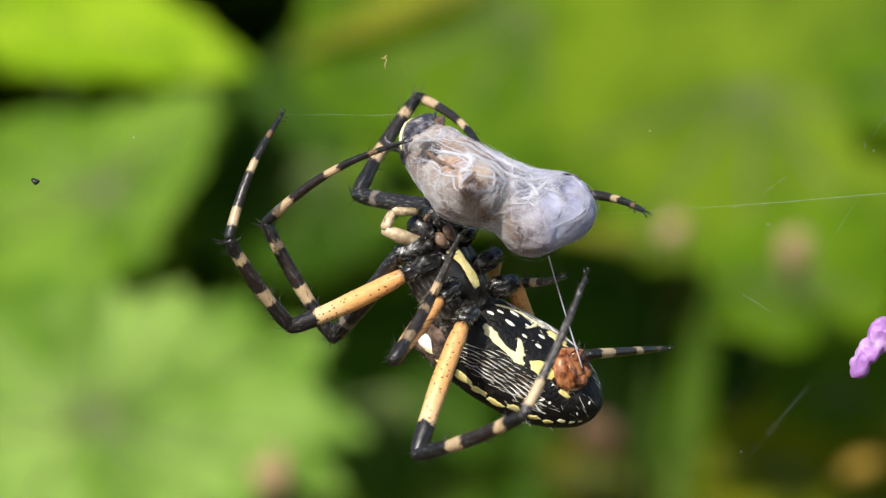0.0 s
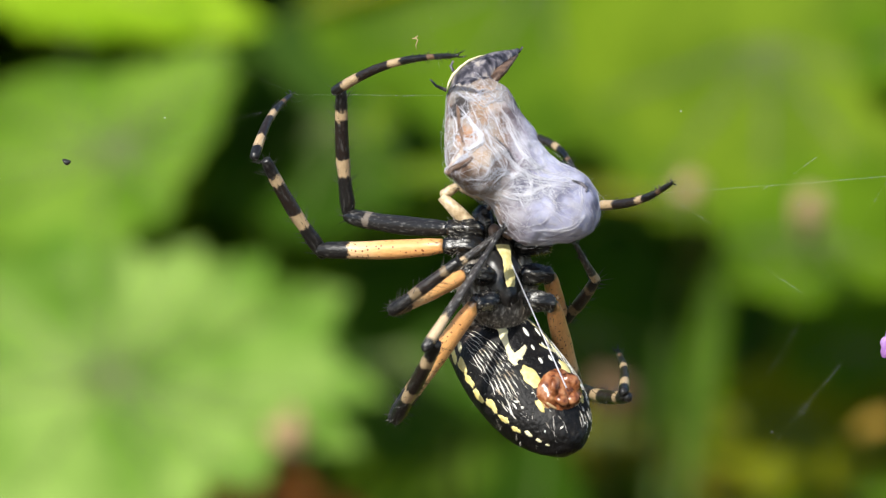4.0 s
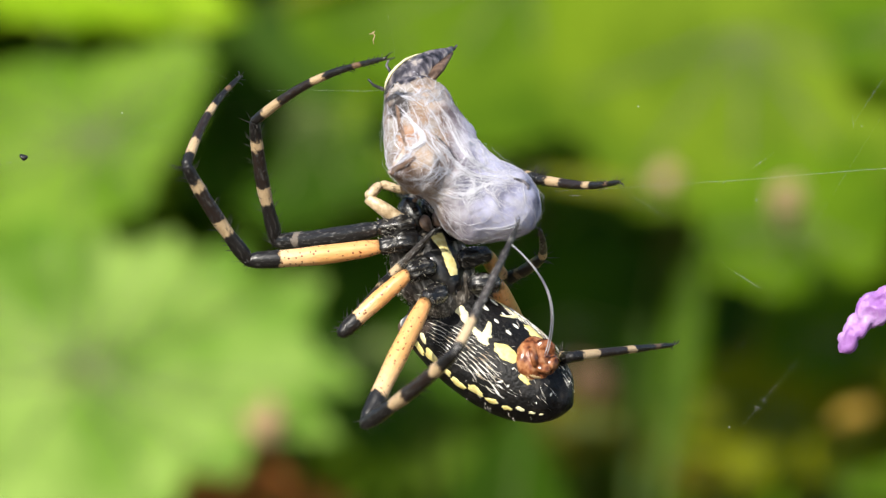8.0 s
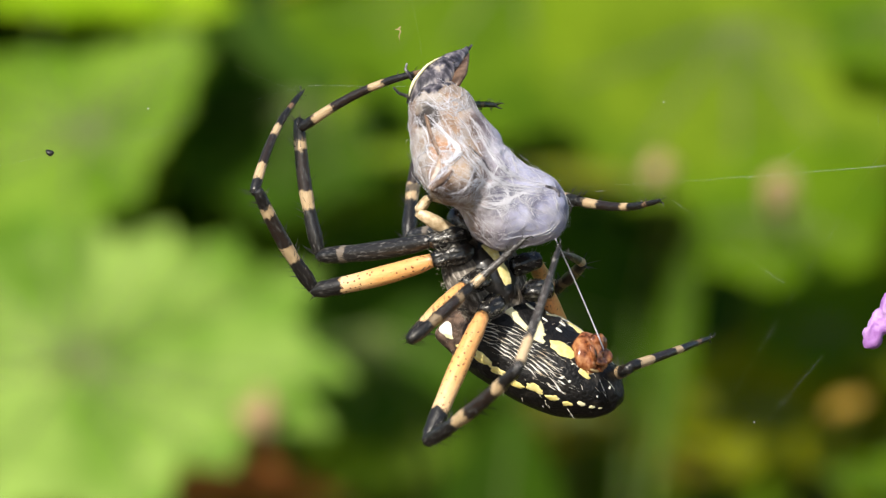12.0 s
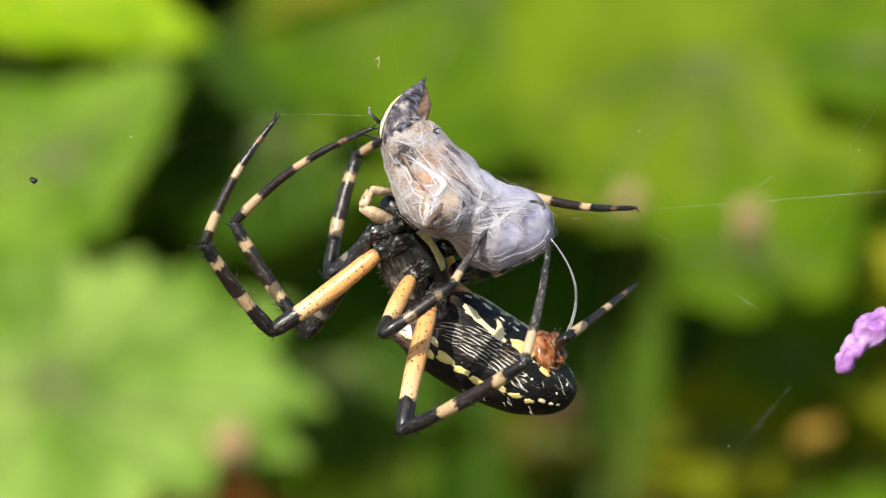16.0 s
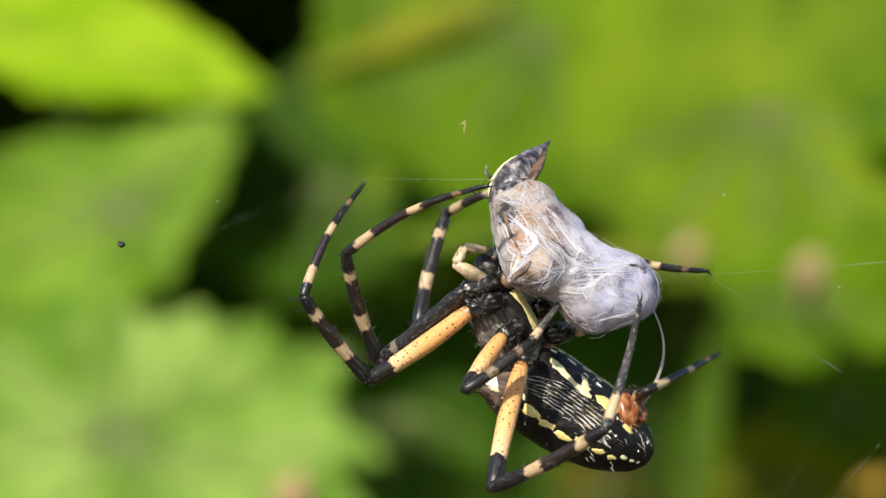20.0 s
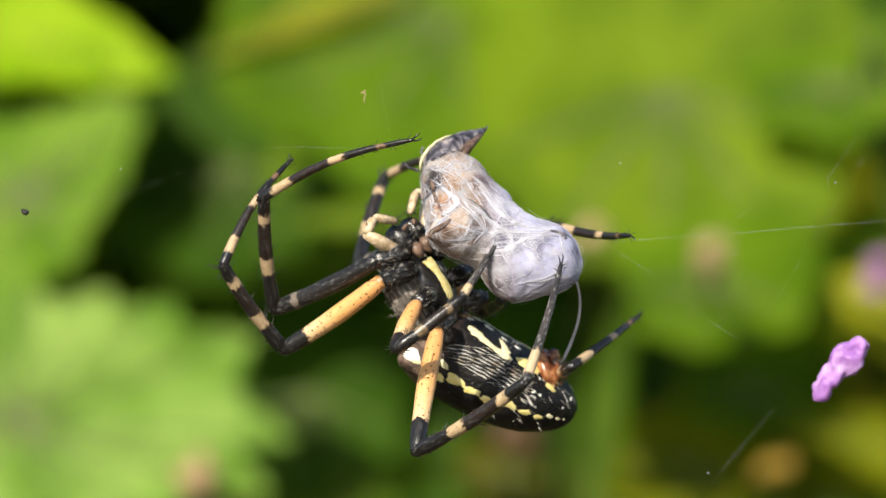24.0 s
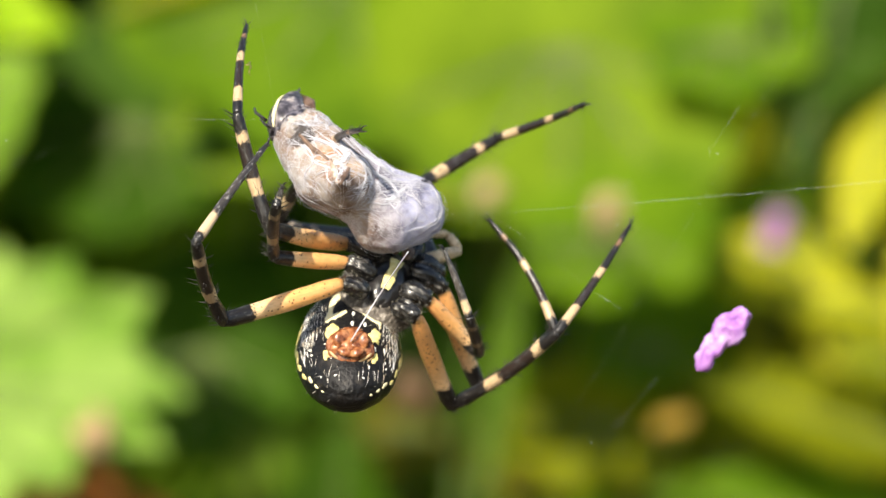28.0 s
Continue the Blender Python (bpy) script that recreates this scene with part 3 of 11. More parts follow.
def patch(name, centre, size, stretch, turn, material, seed, ragged=0.35, n=22):
    """A coloured patch of skin: an uneven outline laid over the abdomen."""
    c = Vector((centre[0], centre[1], lengthwise(centre[2]))).normalized()
    up = Vector((0, 0, 1))
    z = (up - c * up.dot(c)).normalized()
    x = z.cross(c)
    bm = bmesh.new()
    mid = bm.verts.new(skin(c, 1.3))
    rings = []
    for q, l in ((0.5, 1.3), (0.85, 1.0), (1.0, -0.6)):
        ring = []
        for k in range(n):
            a = 2 * math.pi * k / n
            r = size * q * (1 + ragged * noise.noise((math.cos(a) * 1.7 + seed * 7.3, math.sin(a) * 1.7, seed * 3.1)) + ragged * 0.45 * noise.noise((math.cos(a) * 4 + seed, math.sin(a) * 4, seed)))
            ex, ez = r * math.cos(a), r * math.sin(a) * stretch
            cx = ex * math.cos(turn) - ez * math.sin(turn)
            cz = ex * math.sin(turn) + ez * math.cos(turn)
            ring.append(bm.verts.new(skin(c + x * cx + z * cz, l)))
        rings.append(ring)
    for k in range(n):
        bm.faces.new((mid, rings[0][k], rings[0][(k + 1) % n]))
        for a, b in zip(rings, rings[1:]):
            bm.faces.new((a[k], b[k], b[(k + 1) % n], a[(k + 1) % n]))
    bmesh.ops.recalc_face_normals(bm, faces=bm.faces)
    return part(name, bm, material, abdomen)


def ribbon(name, sx, way, material, seed):
    """A ragged bar laid over the underside of the abdomen along points of (across, along, half width)."""
    n, q = 40, (-1.0, -0.8, -0.3, 0.3, 0.8, 1.0)
    bm = bmesh.new()
    rows = []
    for k in range(n + 1):
        t = k / n * (len(way) - 1)
        i = min(int(t), len(way) - 2)
        e = t - i
        x, z, w = (way[i][c] + (way[i + 1][c] - way[i][c]) * (3 * e * e - 2 * e ** 3 if c == 2 else e) for c in range(3))
        dx, dz = way[i + 1][0] - way[i][0], way[i + 1][1] - way[i][1]
        l = math.hypot(dx, dz)
        row = []
        for u in q:
            h = u * w * (1 + 0.45 * noise.noise((u * 1.5 + seed * 3.7, k * 0.33, seed)) + 0.3 * noise.noise((u + seed, k * 0.9, seed * 2.1)))
            a, b = sx * (x - dz / l * h) + MID, lengthwise(z + dx / l * h)
            row.append(bm.verts.new(skin((a, -math.sqrt(max(0.05, 1 - a * a - b * b)), b), -0.6 if abs(u) == 1 else 1.3)))
        rows.append(row)
    for a, b in zip(rows, rows[1:]):
        for k in range(len(q) - 1):
            bm.faces.new((a[k], a[k + 1], b[k + 1], b[k]))
    bmesh.ops.recalc_face_normals(bm, faces=bm.faces)
    return part(name, bm, material, abdomen)


seed = 1
MID = 0.06           # the bars lie a little off the middle
for sx in (-1, 1):
    # ragged pale bars on the underside
    slim = 0.98 if sx < 0 else 0.36
    ribbon("pale_bar", sx, [(x, z, w * slim) for x, z, w in ((0.26, 0.44, 0.02), (0.31, 0.40, 0.065), (0.37, 0.33, 0.09), (0.42, 0.25, 0.07), (0.45, 0.16, 0.05), (0.47, 0.06, 0.06), (0.485, -0.02, 0.08), (0.50, -0.11, 0.03))], m_pale, seed)
    ribbon("pale_bar", sx, [(x, z, w * slim) for x, z, w in ((0.48, -0.03, 0.045), (0.37, -0.02, 0.055), (0.26, 0.01, 0.04), (0.15, 0.05, 0.025))], m_pale, seed + 1)
    seed += 2
    patch("yellow_spot", (sx * 0.41 + 0.07, -0.88, -0.31), 0.13, 1.1, -0.5 * sx, m_yellow, seed, 0.55, 28)
    patch("yellow_spot", (sx * 0.47 + 0.03, -0.66, -0.61), 0.07, 1.3, 0.4 * sx, m_yellow, seed + 1, 0.4)
    patch("white_hump", (sx * 0.56, -0.10, 0.82), 0.17, 0.8, 0.2, m_white, seed + 2, 0.25)
    patch("pale_fold", (sx * 0.80, -0.28, 0.54), 0.09, 0.5, 0.5, m_pale, seed + 3, 0.4)
    seed += 4
    # fine pale streaks that fan out from the shoulder
    rnd = random.Random(60 + sx)
    bm = bmesh.new()
    for k in range(22):
        f = (k + rnd.uniform(-0.3, 0.3)) / 21
        a0, b0 = 0.72 + 0.18 * f, 0.66 - 0.34 * f
        a2, b2 = 0.42 + 0.42 * f, 0.02 - 0.58 * math.sin(1.4 * f)
        a1, b1 = (a0 + a2) / 2 + 0.06, (a0 * 0 + b0 + b2) / 2 - 0.03
        t = rnd.uniform(0.0, 0.25)
        while t < 0.95:
            e = min(1.0, t + rnd.uniform(0.10, 0.38))
            rows = []
            for j in range(7):
                q = t + (e - t) * j / 6
                a = (1 - q) ** 2 * a0 + 2 * q * (1 - q) * a1 + q * q * a2 + 0.020 * math.sin(q * 15 + k * 2.3)
                b = (1 - q) ** 2 * b0 + 2 * q * (1 - q) * b1 + q * q * b2
                n = math.hypot(a, b)
                if n > 0.985:
                    a, b = a / n * 0.985, b / n * 0.985
                h = 0.0145 * math.sin(math.pi * min(max(j / 6, 0.06), 0.94)) * (1.25 - 0.6 * abs(q - 0.3)) * rnd.uniform(0.75, 1.25)
                y = -math.sqrt(1 - a * a - b * b)
                rows.append([bm.verts.new(skin((sx * (a + u * h), y, b + u * h * 0.9), 0.7 if u == 0 else -0.2)) for u in (-1, 0, 1)])
            for a, b in zip(rows, rows[1:]):
                for u in (0, 1):
                    bm.faces.new((a[u], a[u + 1], b[u + 1], b[u]))
            t = e + rnd.uniform(0.02, 0.10)
    bmesh.ops.recalc_face_normals(bm, faces=bm.faces)
    for k in range(34):
        z, a = rnd.uniform(-0.92, -0.12), rnd.uniform(0.30, 0.97)
        w = math.sqrt(1 - z * z)
        span, lean, h = rnd.uniform(0.02, 0.055), rnd.gauss(0, 0.35), rnd.uniform(0.0028, 0.0048)
        ends = [(w * a - lean * span, z + span), (w * a, z), (w * a + lean * span, z - span)]
        rows = []
        for (x, b), f in zip(ends, (0.3, 1.0, 0.2)):
            n = math.hypot(x, b)
            x, b = (x, b) if n < 0.985 else (x / n * 0.985, b / n * 0.985)
            y = -math.sqrt(1 - x * x - b * b)
            rows.append([bm.verts.new(skin((sx * (x + u * h * f), y, b), 0.6 if u == 0 else -0.1)) for u in (-1, 0, 1)])
        for q, r in zip(rows, rows[1:]):
            for u in (0, 1):
                bm.faces.new((q[u], q[u + 1], r[u + 1], r[u]))
    bmesh.ops.recalc_face_normals(bm, faces=bm.faces)
    tagged(part("pale_streak", bm, m_streak, abdomen, "fine pale streaks on the flank"), kind="stuff")
    for dx, dz, sz in (((0.25, 0.22, 0.042), (0.22, 0.43, 0.030), (0.28, -0.14, 0.034), (0.20, 0.02, 0.028)), ((0.41, 0.24, 0.040), (0.32, 0.04, 0.030), (0.03, -0.15, 0.034), (0.20, 0.36, 0.028)))[sx > 0]:
        patch("white_dot", (dx - 0.16 * (sx < 0) * (dz > 0), -math.sqrt(1 - dz * dz), dz), sz, 1.25, 0, m_white, seed, 0.15, 12)
        seed += 1
    # the row of blotches along the flank
    for k, (z, sz) in enumerate(((0.74, 0.07), (0.55, 0.10), (0.36, 0.11), (0.16, 0.105), (-0.04, 0.10), (-0.24, 0.10), (-0.42, 0.085), (-0.57, 0.07), (-0.70, 0.055), (-0.80, 0.045), (-0.88, 0.035))):
        w = math.sqrt(max(0.02, 1 - z * z))
        patch("flank_blotch", (sx * w * 0.96, w * (-0.07 + 0.06 * math.sin(k * 2.1)), z), sz * 0.96, 1.0 + 0.25 * math.sin(k * 1.7), sx * (0.6 + 0.5 * math.sin(k * 2.7)), m_pale if k in (0, 8, 9, 10) else m_yellow, seed, 0.5, 28)
        seed += 1
    for k in range(7):
        z = rnd.uniform(-0.9, -0.35)
        w = math.sqrt(1 - z * z)
        a = rnd.uniform(0.45, 0.92)
        patch("pale_fleck", (sx * w * a, -w * math.sqrt(1 - a * a), z), rnd.uniform(0.008, 0.015), rnd.uniform(1.5, 4.0), rnd.uniform(0, 3), m_white, seed, 0.4, 8)
        seed += 1

# spinnerets: a ring of folds and six blunt cones
PS = Vector((2, -66, -104))
out = Vector((0.02, -0.83, -0.56)).normalized()
sx_, sy_ = Vector((1, 0, 0)), out.cross(Vector((1, 0, 0)))
spin_base = PS * 0.93
bm = bmesh.new()
v = ball(bm, spin_base * U, (43 * U, 41 * U, 22 * U), 30, out.to_track_quat("Z", "Y").to_matrix())
roughen(v, 5 * U, 1000)
part("spinneret_mound", bm, m_spin, abdomen, "red-brown ring of the spinneret")
for k, (px_, py_, r, l) in enumerate(((-15, 8, 22, 8), (15, 8, 22, 8), (-11, -17, 17, 9), (11, -17, 17, 9), (-5, -3, 10, 11), (6, -4, 10, 11))):
    bm = bmesh.new()
    a = spin_base + sx_ * px_ + sy_ * py_ + out * 12
    b = a + out * l - sx_ * px_ * 0.4 - sy_ * py_ * 0.4
    tube(bm, [a * U, a.lerp(b, 0.5) * U, a.lerp(b, 0.9) * U, b * U], [r * U, r * 0.9 * U, r * 0.55 * U, r * 0.2 * U], 12)
    part("spinneret", bm, m_spin, abdomen)
for k in range(4):
    bm = bmesh.new()
    pts = []
    for j in range(15):
        a = math.pi * (0.12 + 0.76 * j / 14)
        pts.append((spin_base + sx_ * math.cos(a) * (40 + 2.5 * k) - sy_ * math.sin(a) * (33 + 5 * k) + out * (8 - 7 * k)) * U)
    tube(bm, pts, [2.6 * U] * 15, 8)
    part("fold", bm, m_tan, abdomen)
# the waist and the grey plate before the furrow
bm = bmesh.new()
v = ball(bm, (0, -52 * U, 114 * U), (62 * U, 26 * U, 42 * U), 28)
roughen(v, 4 * U, 1100)
part("epigastric_plate", bm, m_plate, abdomen, "brown-grey hairy plate")
bm = bmesh.new()
tube(bm, [(0, -40 * U, 118 * U), (0, -26 * U, 155 * U), (0, -10 * U, 185 * U)], [26 * U, 20 * U, 20 * U], 14)
part("waist", bm, m_coxa, abdomen)
bm = bmesh.new()
rnd = random.Random(4)
for k in range(220):
    d = Vector((rnd.uniform(-1, 1), rnd.uniform(-1, 0.3), rnd.uniform(-0.6, 1))).normalized()
    p = skin(d)
    q = p + (d * 8 + Vector((rnd.uniform(-3, 3), rnd.uniform(-3, 3), -5))) * U
    e = d.orthogonal().normalized() * 0.5 * U
    vs = [bm.verts.new(p + e), bm.verts.new(p - e), bm.verts.new(q)]
    bm.faces.new(vs)
part("fine_hairs", bm, m_down, abdomen)

# the silk drawn from the spinnerets
bm = bmesh.new()
for off in (-2.2, 2.2):
    tube(bm, [((38 * math.sin(math.pi * s) ** 0.9 + off * (1 - s)) * U, 0, 235 * s * U) for s in [k / 20 for k in range(21)]], [1.15 * U] * 21, 6)
silk_line = part("silk_line", bm, m_strand, spider, "fine white silk drawn from the spinnerets")


# ---- the wrapped prey ----
prey = thing("wrapped_prey", "insect bound in white silk with brown body showing through", "prey")
# rounded lobes of the bundle: from, to, and the radii at both ends
LOBES = (((-66, 22, 92), (-60, 4, 10), 48, 55), ((34, 14, -98), (96, 14, -90), 56, 59), ((-66, -53, -37), (-107, -96, -48), 32, 7), ((-34, 46, 80), (0, 16, -10), 32, 40), ((0, 15, 15), (52, 12, -54), 28, 34))
HEART = np.array((-26.0, 8.0, -44.0))


def prey_reach(dirs):
    """How far the bundle reaches from its heart in each direction, in units."""
    dirs = dirs / np.linalg.norm(dirs, axis=1)[:, None]
    hi = np.full(len(dirs), 330.0)

    def outside(p):
        total = np.zeros(len(p))
        for a, b, ra, rb in LOBES:
            a, b = np.array(a, float), np.array(b, float)
            h = np.clip((p - a) @ (b - a) / ((b - a) @ (b - a)), 0, 1)
            total += np.exp(-(np.linalg.norm(p - a - h[:, None] * (b - a), axis=1) - (ra + (rb - ra) * h)) / 24.0)
        return total < 1.0
    for k in range(60):
        out = outside(HEART + dirs * (hi * 0.94)[:, None])
        hi = np.where(out, hi * 0.94, hi)
    lo = hi * 0.94
    for k in range(10):
        mid = (lo + hi) / 2
        out = outside(HEART + dirs * mid[:, None])
        lo, hi = np.where(out, lo, mid), np.where(out, mid, hi)
    return hi


def prey_skin(dirs, lift=0.0):
    """Points of the bundle's surface, lumpy, lifted by so many units."""
    r = prey_reach(dirs)
    dirs = dirs / np.linalg.norm(dirs, axis=1)[:, None]
    pts = HEART + dirs * r[:, None]
    lump = np.array([5.5 * noise.noise(Vector(p) * 0.021) + 4.0 * noise.noise(Vector(p) * 0.047) + 1.6 * noise.noise(Vector(p) * 0.11) for p in pts])
    return (pts + dirs * (lump + lift)[:, None]) * U


def towards(p):
    return np.array(p, float) - HEART


n, m = 128, 96
polar = [(math.pi * i / m, 2 * math.pi * k / n) for i in range(1, m) for k in range(n)]
dirs = np.array([(math.cos(b) * math.sin(a), math.sin(b) * math.sin(a), math.cos(a)) for a, b in polar] + [(0, 0, 1), (0, 0, -1)])
pts = prey_skin(dirs)
bm = bmesh.new()
vs = [bm.verts.new(p) for p in pts]
for i in range(m - 2):
    for k in range(n):
        bm.faces.new((vs[i * n + k], vs[(i + 1) * n + k], vs[(i + 1) * n + (k + 1) % n], vs[i * n + (k + 1) % n]))
for k in range(n):
    bm.faces.new((vs[-2], vs[k], vs[(k + 1) % n]))
    bm.faces.new((vs[-1], vs[(m - 2) * n + (k + 1) % n], vs[(m - 2) * n + k]))
part("silk_wrapping", bm, m_silk, prey)


def on_prey(ways, lift):
    """The skin under a list of points given in units."""
    return [Vector(p) for p in prey_skin(np.array([towards(w) for w in ways]), lift)]


# the free end: a dark wedge-shaped head with a short beak, under a shield with a pale edge
def wedge(name, line, material, label="", n=28, rough=2.0, squash=0.8, parent=None):
    """A tapered, uneven body along (x, y, z, radius) points."""
    bm = bmesh.new()
    rings = tube(bm, [Vector(q[:3]) * U for q in line], [q[3] * U for q in line], n, squash)
    for r in rings:
        for v in r:
            v.co += noise.noise_vector(v.co / U * 0.05) * rough * U
    return part(name, bm, material, parent or prey, label)


bm = bmesh.new()
cap = prey_skin(dirs, 1.4)
vs = {}
for i in range(m - 2):
    for k in range(n):
        quad = [i * n + k, (i + 1) * n + k, (i + 1) * n + (k + 1) % n, i * n + (k + 1) % n]
        mid = sum((Vector(cap[q]) for q in quad), Vector()) / 4 / U
        if mid.z - 0.30 * (mid.x + 60) > 131 + 11 * noise.noise(mid * 0.05) + 5 * noise.noise(mid * 0.13):
            for q in quad:
                if q not in vs:
                    vs[q] = bm.verts.new(cap[q])
            bm.faces.new([vs[q] for q in quad])
top = bm.verts.new(cap[-2])
for k in range(n):
    if k in vs and (k + 1) % n in vs:
        bm.faces.new((top, vs[k], vs[(k + 1) % n]))
part("head_hood", bm, m_insect, prey, "dark grey hood of the bound insect")
wedge("head", [(-92, 28, 104, 30), (-80, 34, 126, 38), (-64, 42, 146, 36), (-46, 52, 164, 30), (-30, 62, 179, 22), (-14, 74, 191, 14), (-2, 83, 200, 8), (7, 90, 209, 3)], m_insect, "dark grey head of the bound insect", 28, 4.0, 0.9)
wedge("cheek_plate", [(-46, 8, 122, 5), (-34, 14, 138, 13), (-22, 30, 156, 15), (-8, 56, 176, 10), (4, 78, 196, 3)], m_fang, "brown plate on the head", 18, 2.0, 0.6)
bm = bmesh.new()
line = [Vector(q) * U for q in ((-117, 22, 120), (-114, 20, 132), (-107, 20, 146), (-95, 23, 160), (-80, 30, 174), (-62, 40, 184), (-46, 50, 190))]
tube(bm, line, [r * U for r in (1.5, 3.5, 5, 5, 4, 3, 1.5)], 12, 0.6)
part("pale_edge", bm, m_pale, prey, "pale yellow edge of the shield")
for a, b, c in (((-118, 24, 120), (-136, 16, 126), (-146, 10, 136)), ((-100, 60, 150), (-112, 66, 172), (-108, 70, 182)), ((2, 84, 200), (10, 90, 206), (15, 88, 213))):
    bm = bmesh.new()
    tube(bm, [Vector(a) * U, Vector(b) * U, Vector(c) * U], [3.4 * U, 2.6 * U, 1.6 * U], 8)
    part("leg_stub", bm, m_insect, prey)
# bound limbs of the insect: the dark knot at the far end, a thin leg across the side, the knee that stands out
for name, ways, lift, r, material in (("bound_leg", ((-34, -90, 52), (-14, -92, 34), (6, -96, 18), (24, -100, 0), (40, -102, -12)), 0.5, 2.0, m_insect),
                                      ("bound_leg", ((128, -48, -52), (136, -40, -57), (139, -33, -64), (134, -38, -71)), 1.0, 4.0, m_insect),
                                      ("bound_leg", ((-96, -76, 20), (-104, -86, -6), (-110, -94, -30), (-112, -98, -50)), 0.0, 6.0, m_insect_brown),
                                      ("bound_leg", ((-70, -86, -20), (-84, -92, -34), (-100, -98, -44), (-112, -100, -54)), 0.5, 5.5, m_fang),
                                      ("wing_case", ((-104, -20, 96), (-108, -44, 70), (-104, -66, 40), (-94, -78, 14)), -3.0, 5.5, m_fang)):
    bm = bmesh.new()
    line = on_prey(ways, lift)
    fine = [line[0].lerp(line[1], 0.0)]
    for a, b in zip(line, line[1:]):
        fine += [a.lerp(b, 0.5), b]
    tube(bm, fine, [r * (0.45 + 0.55 * math.sin(math.pi * min(max(k / (len(fine) - 1), 0.05), 0.95))) * U for k in range(len(fine))], 10)
    part(name, bm, material, prey)


def strands(name, count, seed, thick, lift, steps, centre=None, spread=1.0, ply=1, bend=0.05):
    """Long curving threads on the bundle, each of one or several plies lying side by side."""
    rnd = random.Random(seed)
    lines = []
    for _ in range(count):
        d = Vector((rnd.gauss(0, 1), rnd.gauss(0, 1), rnd.gauss(0, 1))).normalized()
        if centre:
            d = (Vector(towards(centre)).normalized() + d * spread * rnd.uniform(0.1, 1)).normalized()
        go = d.cross(Vector((rnd.gauss(0, 1), rnd.gauss(0, 1), rnd.gauss(0, 1)))).normalized()
        steps_here = rnd.randint(steps // 2, steps)
        turn, h, ph = rnd.gauss(0, bend), lift * rnd.uniform(0.1, 1), rnd.uniform(0, 6)
        way = []
        for j in range(steps_here):
            way.append((d.copy(), h + 0.7 * math.sin(j * 0.33 + ph)))
            d = (d + go * 0.045).normalized()
            go = (go - d * go.dot(d)).normalized()
            go = (go + d.cross(go) * turn).normalized()
            turn = 0.9 * turn + rnd.gauss(0, bend * 0.6)
        for k in range(ply):
            o = Vector((rnd.gauss(0, 1), rnd.gauss(0, 1), rnd.gauss(0, 1))) * (0.02 if ply > 1 else 0)
            last = rnd.randint(len(way) // 2, len(way))
            lines.append((thick * rnd.uniform(0.6, 1.3), [(q + o * math.sin(j * 0.2 + k), l) for j, (q, l) in enumerate(way[:last])]))
    flat = [q for _, w in lines for q in w]
    pts = prey_skin(np.array([q[0] for q in flat]), np.array([q[1] for q in flat]))
    bm, i = bmesh.new(), 0
    for r, w in lines:
        k = len(w)
        tube(bm, pts[i:i + k], [r * (0.35 + 0.65 * math.sin(math.pi * (j + 0.5) / k)) * U for j in range(k)], 4)
        i += k
    return tagged(part(name, bm, m_strand, prey, "tangled white silk strands"), kind="stuff")


def skein(ways, count, spread, thick, seed, lift=1.5):
    """A loose bundle of threads wound along a line over the prey."""
    rnd = random.Random(seed)
    fine = []
    for a, b in zip(ways, ways[1:]):
        fine += [Vector(a).lerp(Vector(b), k / 5) for k in range(5)]
    fine.append(Vector(ways[-1]))
    n = len(fine)
    pts, sizes = [], []
    for _ in range(count):
        i = rnd.randint(0, n // 3)
        j = rnd.randint(2 * n // 3, n)
        off = Vector((rnd.gauss(0, 1), rnd.gauss(0, 1), rnd.gauss(0, 1))) * spread
        ph, h = rnd.uniform(0, 6), lift * rnd.uniform(0.2, 1.2)
        for k in range(i, j):
            sway = Vector((math.sin(k * 0.5 + ph), math.sin(k * 0.7 + 2 * ph), math.cos(k * 0.6 + ph))) * spread * 0.5
            pts.append((fine[k] + off * (0.5 + 0.5 * math.sin(k * 0.35 + ph)) + sway, h))
        sizes.append((j - i, thick * rnd.uniform(0.5, 1.4)))
    places = prey_skin(np.array([towards(p) for p, _ in pts]), np.array([h for _, h in pts]))
    bm, at = bmesh.new(), 0
    for k, r in sizes:
        tube(bm, places[at:at + k], [r * (0.35 + 0.65 * math.sin(math.pi * (q + 0.5) / k)) * U for q in range(k)], 4)
        at += k
    return tagged(part("silk_skein", bm, m_strand, prey, "twisted white silk threads"), kind="stuff")


strands("silk_tangle", 340, 11, 0.25, 1.2, 40, bend=0.09)
strands("loose_silk", 120, 12, 0.20, 10.0, 24)
strands("bright_silk", 10, 13, 0.50, 2.2, 26, (-95, -80, 20), 0.8, 4, 0.09)
strands("bright_silk", 12, 14, 0.50, 1.8, 24, (70, -105, -70), 0.9, 4, 0.09)
strands("bright_silk", 7, 15, 0.50, 2.0, 24, (-20, -100, 0), 0.8, 4, 0.06)
skein([(-114, -26, 102), (-90, -64, 82), (-68, -84, 54), (-62, -92, 24), (-80, -94, 4), (-102, -88, 8), (-114, -76, 28)], 34, 5.0, 0.75, 31, 2.5)
skein([(-44, -86, 44), (-6, -95, 6), (36, -99, -26), (82, -86, -48), (118, -62, -56), (136, -36, -60)], 18, 5.0, 0.60, 32)
skein([(-30, -84, -78), (14, -92, -104), (56, -100, -108), (88, -94, -92), (108, -82, -70), (130, -60, -62)], 16, 7.0, 0.55, 33)
skein([(-24, -38, 116), (8, -60, 48), (48, -74, -2), (96, -66, -34), (128, -46, -54)], 16, 7.0, 0.50, 34)
